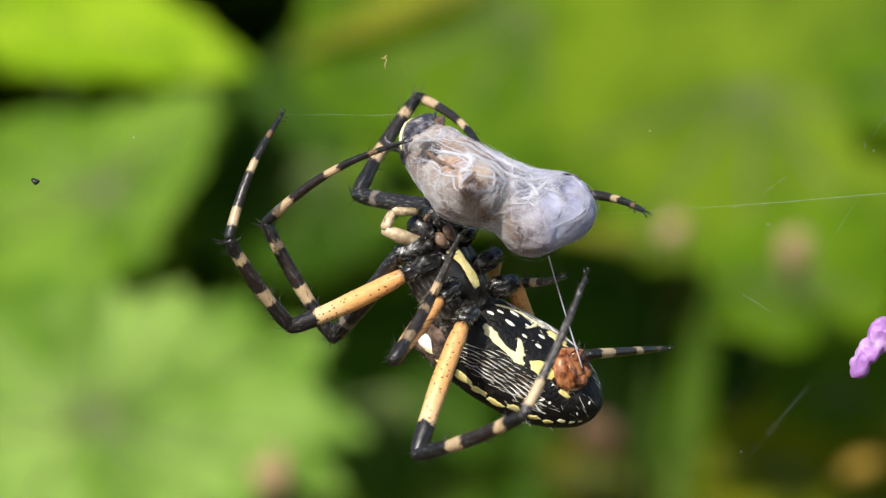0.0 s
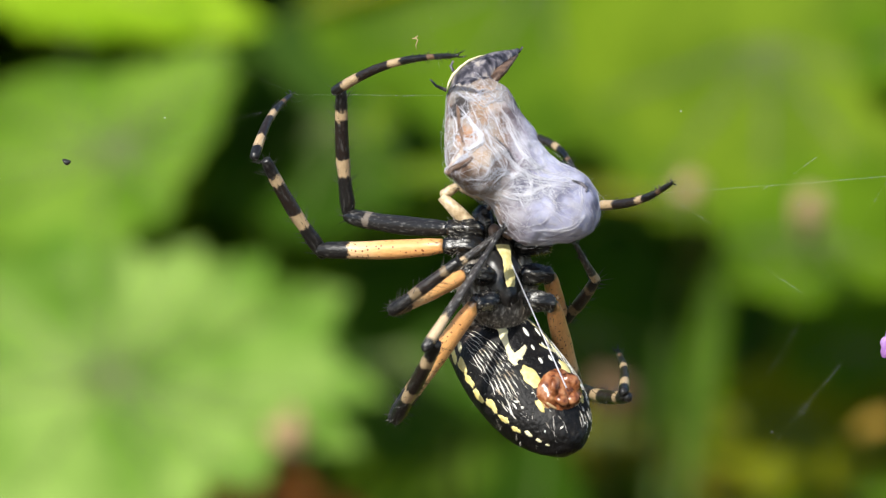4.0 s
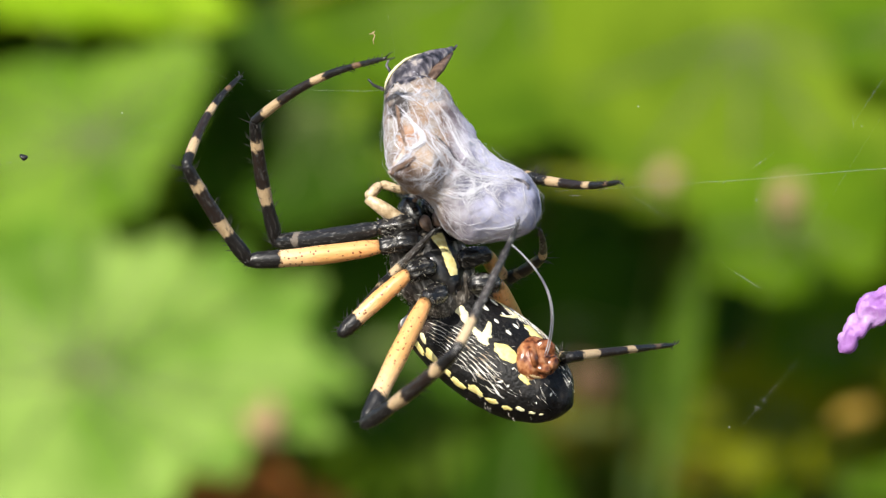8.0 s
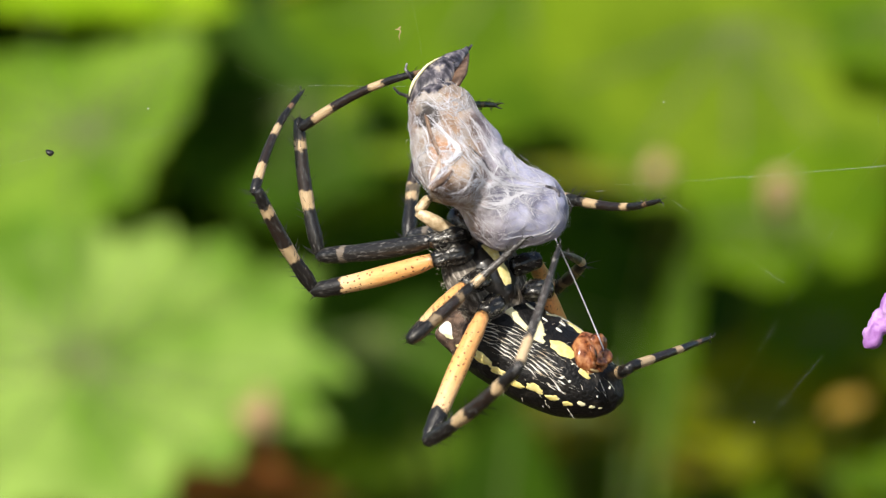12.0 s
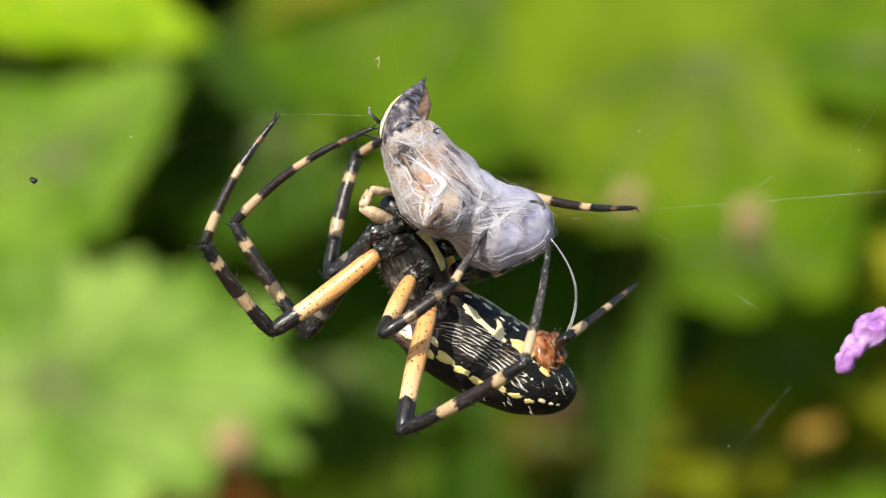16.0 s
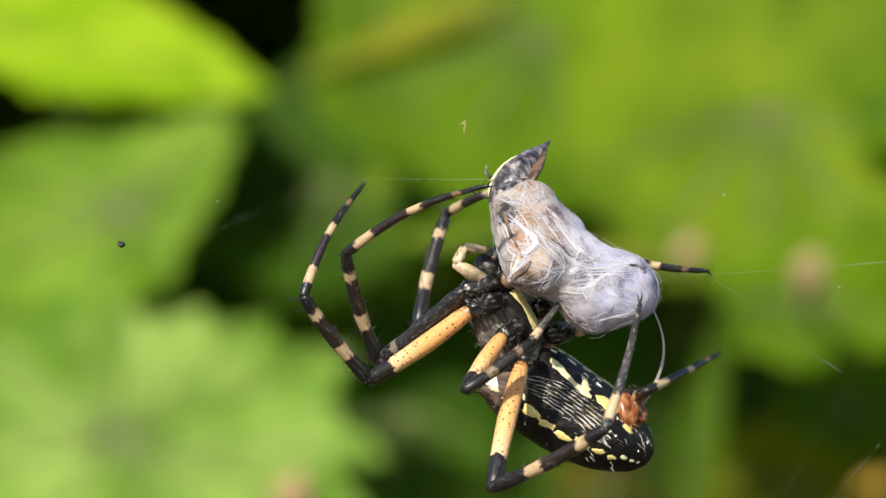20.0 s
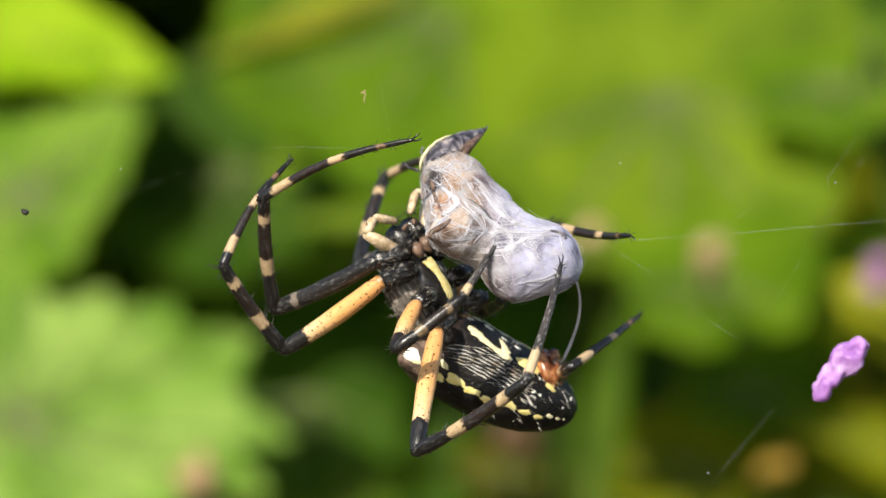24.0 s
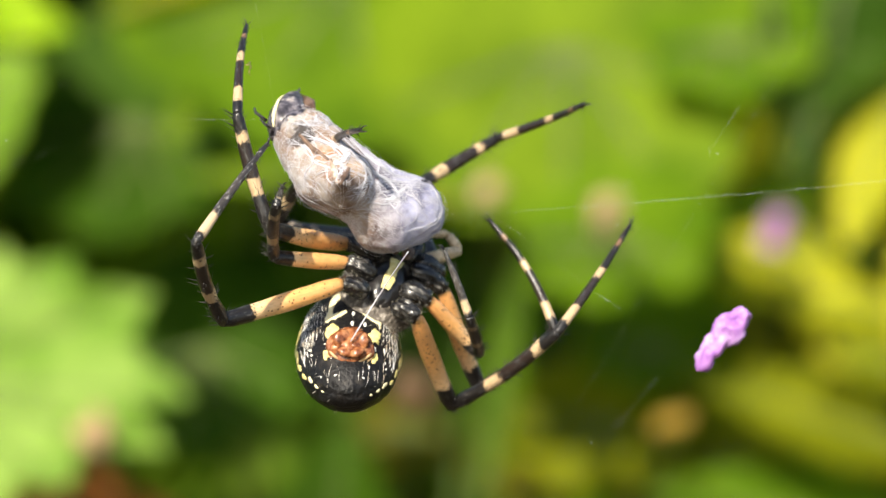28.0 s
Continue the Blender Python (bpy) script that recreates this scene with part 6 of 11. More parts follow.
    walk(legs['L1'][0], [
        (0, pose(-0.00504, -0, 0.0054, 169.5, 71.2, -87.5)), (0.5, pose(-0.00504, -0, 0.0054, 177.4, 69.4, -76.1)),
        (1, pose(-0.00504, 0, 0.0054, -176.5, 67.0, -66.2)), (1.5, pose(-0.00504, 0, 0.0054, -171.5, 72.6, -65.8)),
        (2, pose(-0.00504, -0, 0.0054, -165.8, 78.9, -63.7)), (2.5, pose(-0.00504, -0, 0.0054, -94.9, 78.9, 7.8)),
        (3, pose(-0.00504, 0, 0.0054, -53.6, 57.4, 64.3)), (3.5, pose(-0.00504, 0, 0.0054, -48.4, 49.2, 65.7)),
        (5.5, pose(-0.00504, 0, 0.0054, -39.7, 52.2, 73.8)), (6, pose(-0.00504, 0, 0.0054, -17.9, 59.9, 100.2)),
        (6.5, pose(-0.00504, -0, 0.0054, -24.6, 55.8, 95.6)), (7, pose(-0.00504, 0, 0.0054, -30.4, 50.7, 93.7)),
        (7.5, pose(-0.00504, 0, 0.0054, -33.4, 56.3, 83.1)), (8, pose(-0.00504, -0, 0.0054, -39.5, 60.9, 70.4)),
        (8.5, pose(-0.00504, -0, 0.0054, -47.5, 76.3, 65.8)), (9, pose(-0.00504, 0, 0.0054, -24.9, 70.1, 91.7)),
        (9.5, pose(-0.00504, 0, 0.0054, -20.2, 52.1, 97.3)), (10, pose(-0.00504, -0, 0.0054, -9.3, 44.2, 123.0)),
        (10.5, pose(-0.00504, 0, 0.0054, -8.3, 47.8, 126.3)), (11, pose(-0.00504, 0, 0.0054, -9.2, 51.0, 128.7)),
        (11.5, pose(-0.00504, -0, 0.0054, 1.9, 58.6, 129.2)), (13.5, pose(-0.00504, -0, 0.0054, 99.3, 79.8, -153.9)),
        (14, pose(-0.00504, -0, 0.0054, 131.2, 74.9, -122.8)), (14.5, pose(-0.00504, 0, 0.0054, 154.6, 68.6, -106.2)),
        (15, pose(-0.00504, -0, 0.0054, 166.7, 60.1, -97.7)), (15.5, pose(-0.00504, 0, 0.0054, 161.2, 58.0, -98.7)),
        (16, pose(-0.00504, 0, 0.0054, 155.1, 56.2, -99.4)), (16.5, pose(-0.00504, -0, 0.0054, 160.3, 59.0, -95.6)),
        (17, pose(-0.00504, 0, 0.0054, 166.3, 61.7, -90.9)), (17.5, pose(-0.00504, 0, 0.0054, 167.6, 67.5, -88.9)),
        (18, pose(-0.00504, 0, 0.0054, 169.8, 73.1, -84.8)), (18.5, pose(-0.00504, 0, 0.0054, 167.7, 76.2, -85.0)),
        (19, pose(-0.00504, 0, 0.0054, 164.2, 79.6, -86.5)), (19.5, pose(-0.00504, 0, 0.0054, 171.9, 77.9, -82.0)),
        (20, pose(-0.00504, 0, 0.0054, 178.0, 75.8, -78.8)), (20.5, pose(-0.00504, 0, 0.0054, -177.4, 75.7, -70.9)),
        (21, pose(-0.00504, 0, 0.0054, -173.2, 75.5, -63.2)), (21.5, pose(-0.00504, 0, 0.0054, -157.4, 75.6, -49.6)),
        (22, pose(-0.00504, 0, 0.0054, -142.7, 74.9, -36.7)), (22.5, pose(-0.00504, 0, 0.0054, -129.4, 77.5, -24.6)),
        (24.5, pose(-0.00504, 0, 0.0054, -53.8, 76.0, 53.4)), (25, pose(-0.00504, 0, 0.0054, -45.5, 72.4, 64.6)),
        (25.5, pose(-0.00504, 0, 0.0054, -40.8, 72.1, 69.1)), (26, pose(-0.00504, -0, 0.0054, -34.0, 74.8, 71.3)),
        (26.5, pose(-0.00504, 0, 0.0054, -34.4, 72.2, 75.1)), (27, pose(-0.00504, 0, 0.0054, -35.3, 69.6, 78.7)),
        (27.2, pose(-0.00504, 0, 0.0054, -35.2, 69.6, 78.7)), (27.4, pose(-0.00504, -0, 0.0054, -51.7, 30.8, 72.7)),
        (27.6, pose(-0.00504, 0, 0.0054, -48.8, 23.3, 73.6)), (27.8, pose(-0.00504, 0, 0.0054, -61.2, 40.8, 40.3)),
        (28, pose(-0.00504, 0, 0.0054, -64.9, 27.3, 54.7)),
    ])
    walk(legs['L1'][1], [
        (0, pose(-0.00818, 0.013, 0.00093, 1.1, -2.7, 95.1)), (0.5, pose(-0.00882, 0.01264, 0.00043, -1.2, 0.5, 98.4)),
        (1, pose(-0.00947, 0.01221, -0.0001, -3.5, 4.0, 101.4)), (1.5, pose(-0.0086, 0.01299, 0.00124, -4.7, 1.3, 100.4)),
        (2, pose(-0.00788, 0.01356, 0.00276, -5.8, -1.4, 99.5)), (2.5, pose(-0.00813, 0.01376, 0.00517, -32.6, -32.0, 107.3)),
        (3, pose(-0.01221, 0.01128, 0.00991, -44.5, -46.8, 131.9)), (3.5, pose(-0.01172, 0.0108, 0.01152, -37.1, -36.1, 124.0)),
        (5.5, pose(-0.01132, 0.01073, 0.01205, -19.0, -33.5, 118.3)), (6, pose(-0.01135, 0.01066, 0.01213, 12.8, -25.4, 119.9)),
        (6.5, pose(-0.01192, 0.00998, 0.0126, -8.4, -31.5, 126.2)), (7, pose(-0.01278, 0.00893, 0.0131, -31.1, -37.4, 135.3)),
        (7.5, pose(-0.01157, 0.01065, 0.01194, -29.8, -35.8, 127.6)), (8, pose(-0.01031, 0.01196, 0.01069, -29.3, -34.0, 120.2)),
        (8.5, pose(-0.01071, 0.01271, 0.00765, -4.8, -22.6, 113.8)), (9, pose(-0.01134, 0.01183, 0.00976, -14.7, -31.4, 106.5)),
        (9.5, pose(-0.01119, 0.00974, 0.01353, -24.2, -38.6, 120.7)), (10, pose(-0.01222, 0.00691, 0.01537, 19.8, -13.5, 136.6)),
        (10.5, pose(-0.0128, 0.00712, 0.01478, 13.2, -18.5, 139.2)), (11, pose(-0.01357, 0.00703, 0.01415, 6.1, -23.1, 142.4)),
        (11.5, pose(-0.01228, 0.00961, 0.01275, 1.6, -21.2, 138.6)), (13.5, pose(-0.00915, 0.01348, 0.00499, -18.0, -14.5, 126.3)),
        (14, pose(-0.0091, 0.01328, 0.00298, -23.1, -13.1, 124.0)), (14.5, pose(-0.00756, 0.01307, 0.00075, -18.3, -5.1, 116.6)),
        (15, pose(-0.00667, 0.01222, -0.00145, -15.0, 3.5, 110.2)), (15.5, pose(-0.00782, 0.01188, -0.00166, -4.5, 6.0, 107.5)),
        (16, pose(-0.00917, 0.01145, -0.00172, 6.0, 8.9, 105.5)), (16.5, pose(-0.00865, 0.01179, -0.00144, 3.2, 8.8, 103.3)),
        (17, pose(-0.00819, 0.01212, -0.00109, 0.4, 8.4, 101.1)), (17.5, pose(-0.00831, 0.01266, 0.00012, 2.5, 1.4, 98.5)),
        (18, pose(-0.00874, 0.01299, 0.00135, 4.9, -5.6, 95.9)), (18.5, pose(-0.00919, 0.01307, 0.00211, 0.7, -13.5, 95.6)),
        (19, pose(-0.00969, 0.01308, 0.00294, -3.9, -21.4, 95.7)), (19.5, pose(-0.0089, 0.01324, 0.00247, -9.5, -22.5, 96.4)),
        (20, pose(-0.00818, 0.0133, 0.00195, -15.1, -23.5, 97.1)), (20.5, pose(-0.00891, 0.01311, 0.00193, -11.7, -20.1, 97.8)),
        (21, pose(-0.00967, 0.01285, 0.00189, -8.4, -16.5, 98.8)), (21.5, pose(-0.00909, 0.01312, 0.00217, -14.3, -20.6, 101.3)),
        (22, pose(-0.00861, 0.01332, 0.00247, -20.5, -24.5, 104.3)), (22.5, pose(-0.00846, 0.01354, 0.00346, -18.9, -27.5, 103.9)),
        (24.5, pose(-0.00936, 0.01327, 0.00742, -12.4, -39.8, 101.8)), (25, pose(-0.01009, 0.01282, 0.00838, -10.7, -42.9, 101.1)),
        (25.5, pose(-0.01001, 0.01278, 0.00867, -7.7, -41.4, 103.0)), (26, pose(-0.00891, 0.01321, 0.00846, -5.9, -41.5, 100.3)),
        (26.5, pose(-0.00988, 0.01276, 0.00895, -9.0, -42.5, 105.8)), (27, pose(-0.01091, 0.01218, 0.00941, -12.2, -43.3, 111.5)),
        (27.2, pose(-0.01091, 0.01218, 0.00941, -12.2, -43.3, 111.5)), (27.4, pose(-0.01427, 0.00757, 0.01291, -63.9, -58.4, 140.3)),
        (27.6, pose(-0.01418, 0.00652, 0.01392, -78.4, -57.3, 153.8)), (27.8, pose(-0.00965, 0.01229, 0.01055, -105.0, -49.5, -166.0)),
        (28, pose(-0.01389, 0.00961, 0.0107, -108.6, -42.7, -163.3)),
    ])
    walk(legs['L1'][2], [
        (0, pose(-0.00784, 0.01232, 0.0153, 165.5, -89.4, -52.3)), (0.5, pose(-0.00914, 0.01272, 0.01479, -63.5, -87.4, 179.7)),
        (1, pose(-0.01053, 0.01302, 0.01423, -56.7, -84.2, 176.0)), (1.5, pose(-0.00983, 0.01309, 0.01557, -109.7, -84.5, -133.5)),
        (2, pose(-0.00925, 0.01295, 0.01708, -144.0, -81.4, -101.5)), (2.5, pose(-0.01364, 0.00531, 0.01544, -136.6, -68.4, -116.5)),
        (3, pose(-0.01473, -0.00104, 0.01693, -116.3, -58.7, -132.7)), (3.5, pose(-0.01514, 0.00033, 0.0208, -114.4, -55.7, -137.7)),
        (5.5, pose(-0.01187, 0.00191, 0.02341, -112.9, -63.0, -133.4)), (6, pose(-0.00558, 0.00701, 0.02481, -139.5, -77.2, -105.1)),
        (6.5, pose(-0.00937, 0.00305, 0.02429, -132.2, -71.1, -110.9)), (7, pose(-0.01267, -0.00161, 0.0229, -129.7, -64.8, -111.9)),
        (7.5, pose(-0.0128, 0.00052, 0.02208, -121.5, -66.0, -123.9)), (8, pose(-0.01287, 0.00236, 0.0211, -112.3, -66.4, -136.7)),
        (8.5, pose(-0.00958, 0.00725, 0.02076, -104.7, -76.3, -141.1)), (9, pose(-0.01279, 0.00385, 0.02166, -105.3, -81.1, -145.2)),
        (9.5, pose(-0.01209, -0.00032, 0.02379, -121.5, -72.7, -125.6)), (10, pose(-0.00657, 0.00828, 0.02854, -165.1, -76.1, -73.8)),
        (10.5, pose(-0.0073, 0.00672, 0.02804, -165.5, -75.3, -70.5)), (11, pose(-0.00819, 0.00484, 0.02732, -163.8, -74.9, -69.6)),
        (11.5, pose(-0.00833, 0.00679, 0.0256, -162.8, -77.4, -73.7)), (13.5, pose(-0.01081, 0.00835, 0.01763, -123.5, -86.7, -123.8)),
        (14, pose(-0.01212, 0.00765, 0.01588, -72.9, -87.2, -176.9)), (14.5, pose(-0.01094, 0.01001, 0.01423, -33.3, -83.7, 142.4)),
        (15, pose(-0.01045, 0.01174, 0.01243, -24.6, -79.3, 132.8)), (15.5, pose(-0.0093, 0.01293, 0.01246, -1.2, -81.1, 113.1)),
        (16, pose(-0.0083, 0.01399, 0.01243, 27.4, -81.4, 88.0)), (16.5, pose(-0.00837, 0.01411, 0.01277, 14.7, -83.0, 99.0)),
        (17, pose(-0.00848, 0.0142, 0.01315, -3.4, -84.2, 115.4)), (17.5, pose(-0.00778, 0.01306, 0.01436, -77.8, -88.4, -171.3)),
        (18, pose(-0.00736, 0.01172, 0.01563, -153.3, -84.1, -96.7)), (18.5, pose(-0.00869, 0.00976, 0.01589, -152.8, -83.8, -97.1)),
        (19, pose(-0.01013, 0.00776, 0.01631, -152.2, -83.4, -97.7)), (19.5, pose(-0.01063, 0.00761, 0.01547, -120.0, -85.3, -132.7)),
        (20, pose(-0.01121, 0.00733, 0.01469, -78.4, -84.6, -177.1)), (20.5, pose(-0.01114, 0.00795, 0.01511, -82.0, -83.1, -171.6)),
        (21, pose(-0.01113, 0.00852, 0.01554, -83.9, -81.5, -167.8)), (21.5, pose(-0.01159, 0.00762, 0.01515, -91.0, -78.4, -160.5)),
        (22, pose(-0.01212, 0.00665, 0.01473, -95.2, -75.2, -156.2)), (22.5, pose(-0.01144, 0.00642, 0.01541, -101.7, -74.5, -149.4)),
        (24.5, pose(-0.0105, 0.00394, 0.0181, -120.1, -69.9, -129.8)), (25, pose(-0.01086, 0.00285, 0.01874, -123.1, -68.5, -126.6)),
        (25.5, pose(-0.00975, 0.00316, 0.01938, -133.3, -68.9, -120.0)), (26, pose(-0.00866, 0.0036, 0.0192, -138.6, -71.7, -119.7)),
        (26.5, pose(-0.00942, 0.00291, 0.01945, -135.9, -69.2, -115.1)), (27, pose(-0.01021, 0.00208, 0.01965, -132.9, -66.6, -110.8)),
        (27.2, pose(-0.01021, 0.00208, 0.01965, -132.9, -66.6, -110.8)), (27.4, pose(-0.01839, -0.00582, 0.01624, -130.2, -39.5, -121.9)),
        (27.6, pose(-0.01821, -0.00722, 0.0155, -141.3, -33.5, -117.9)), (27.8, pose(-0.00906, -0.00189, 0.00813, -116.4, -45.5, -153.0)),
        (28, pose(-0.01295, -0.00436, 0.00733, -127.5, -45.0, -140.4)),
    ])
    walk(legs['L2'][0], [
        (0, pose(-0.00582, -0.00024, 0.0033, -74.7, 67.2, 46.0)), (0.5, pose(-0.00582, -0.00024, 0.0033, -79.2, 66.0, 43.9)),
        (1, pose(-0.00582, -0.00024, 0.0033, -83.5, 64.6, 42.6)), (1.5, pose(-0.00582, -0.00024, 0.0033, -72.7, 61.2, 51.0)),
        (2, pose(-0.00582, -0.00024, 0.0033, -63.3, 56.6, 59.8)), (2.5, pose(-0.00582, -0.00024, 0.0033, -66.7, 37.7, 68.8)),
        (3, pose(-0.00582, -0.00024, 0.0033, -79.3, 26.9, 75.4)), (3.5, pose(-0.00582, -0.00024, 0.0033, -74.3, 25.7, 66.0)),
        (5.5, pose(-0.00582, -0.00024, 0.0033, -76.0, 47.1, 43.2)), (6, pose(-0.00582, -0.00024, 0.0033, -74.6, 56.3, 45.0)),
        (6.5, pose(-0.00582, -0.00024, 0.0033, -68.4, 48.0, 58.5)), (7, pose(-0.00582, -0.00024, 0.0033, -66.4, 38.2, 71.3)),
        (7.5, pose(-0.00582, -0.00024, 0.0033, -66.7, 38.3, 70.8)), (8, pose(-0.00582, -0.00024, 0.0033, -71.0, 35.7, 76.2)),
        (8.5, pose(-0.00582, -0.00024, 0.0033, -63.7, 57.2, 58.2)), (9, pose(-0.00582, -0.00024, 0.0033, -54.2, 57.7, 79.0)),
        (9.5, pose(-0.00582, -0.00024, 0.0033, -43.9, 43.2, 99.7)), (10, pose(-0.00582, -0.00024, 0.0033, -58.7, 44.4, 92.5)),
        (10.5, pose(-0.00582, -0.00024, 0.0033, -58.6, 43.2, 87.3)), (11, pose(-0.00582, -0.00024, 0.0033, -60.2, 40.1, 85.0)),
        (11.5, pose(-0.00582, -0.00024, 0.0033, -59.0, 48.5, 74.4)), (13.5, pose(-0.00582, -0.00024, 0.0033, -91.3, 68.7, 26.7)),
        (14, pose(-0.00582, -0.00024, 0.0033, -108.1, 70.8, 9.9)), (14.5, pose(-0.00582, -0.00024, 0.0033, -110.4, 70.7, 7.4)),
        (15, pose(-0.00582, -0.00024, 0.0033, -112.8, 70.6, 5.5)), (15.5, pose(-0.00582, -0.00024, 0.0033, -119.1, 72.6, 5.0)),
        (16, pose(-0.00582, -0.00024, 0.0033, -122.5, 76.1, 14.1)), (16.5, pose(-0.00582, -0.00024, 0.0033, -122.4, 73.3, 9.7)),
        (17, pose(-0.00582, -0.00024, 0.0033, -120.3, 70.5, 7.2)), (17.5, pose(-0.00582, -0.00024, 0.0033, -115.2, 68.0, 11.2)),
        (18, pose(-0.00582, -0.00024, 0.0033, -110.7, 65.6, 15.4)), (18.5, pose(-0.00582, -0.00024, 0.0033, -113.3, 66.8, 9.9)),
        (19, pose(-0.00582, -0.00024, 0.0033, -115.7, 67.9, 4.5)), (19.5, pose(-0.00582, -0.00024, 0.0033, -116.6, 68.8, 1.5)),
        (20, pose(-0.00582, -0.00024, 0.0033, -118.3, 69.6, -2.7)), (20.5, pose(-0.00582, -0.00024, 0.0033, -111.7, 68.8, 8.9)),
        (21, pose(-0.00582, -0.00024, 0.0033, -105.6, 67.9, 22.1)), (21.5, pose(-0.00582, -0.00024, 0.0033, -112.5, 66.9, 9.7)),
        (22, pose(-0.00582, -0.00024, 0.0033, -118.3, 65.8, 0.9)), (22.5, pose(-0.00582, -0.00024, 0.0033, -114.3, 65.8, 3.6)),
        (24.5, pose(-0.00582, -0.00024, 0.0033, -99.2, 65.3, 15.9)), (25, pose(-0.00582, -0.00024, 0.0033, -95.8, 65.0, 19.4)),
        (25.5, pose(-0.00582, -0.00024, 0.0033, -92.2, 64.1, 24.6)), (26, pose(-0.00582, -0.00024, 0.0033, -91.1, 64.0, 23.3)),
        (26.5, pose(-0.00582, -0.00024, 0.0033, -87.2, 63.1, 28.2)), (27, pose(-0.00582, -0.00024, 0.0033, -83.8, 62.1, 33.6)),
        (27.2, pose(-0.00582, -0.00024, 0.0033, -83.7, 62.1, 33.6)), (27.4, pose(-0.00582, -0.00024, 0.0033, -73.4, 27.1, 59.0)),
        (27.6, pose(-0.00582, -0.00024, 0.0033, -73.6, 18.4, 69.1)), (27.8, pose(-0.00582, -0.00024, 0.0033, -102.5, 24.4, 90.8)),
        (28, pose(-0.00582, -0.00024, 0.0033, -145.9, 37.6, 87.0)),
    ])
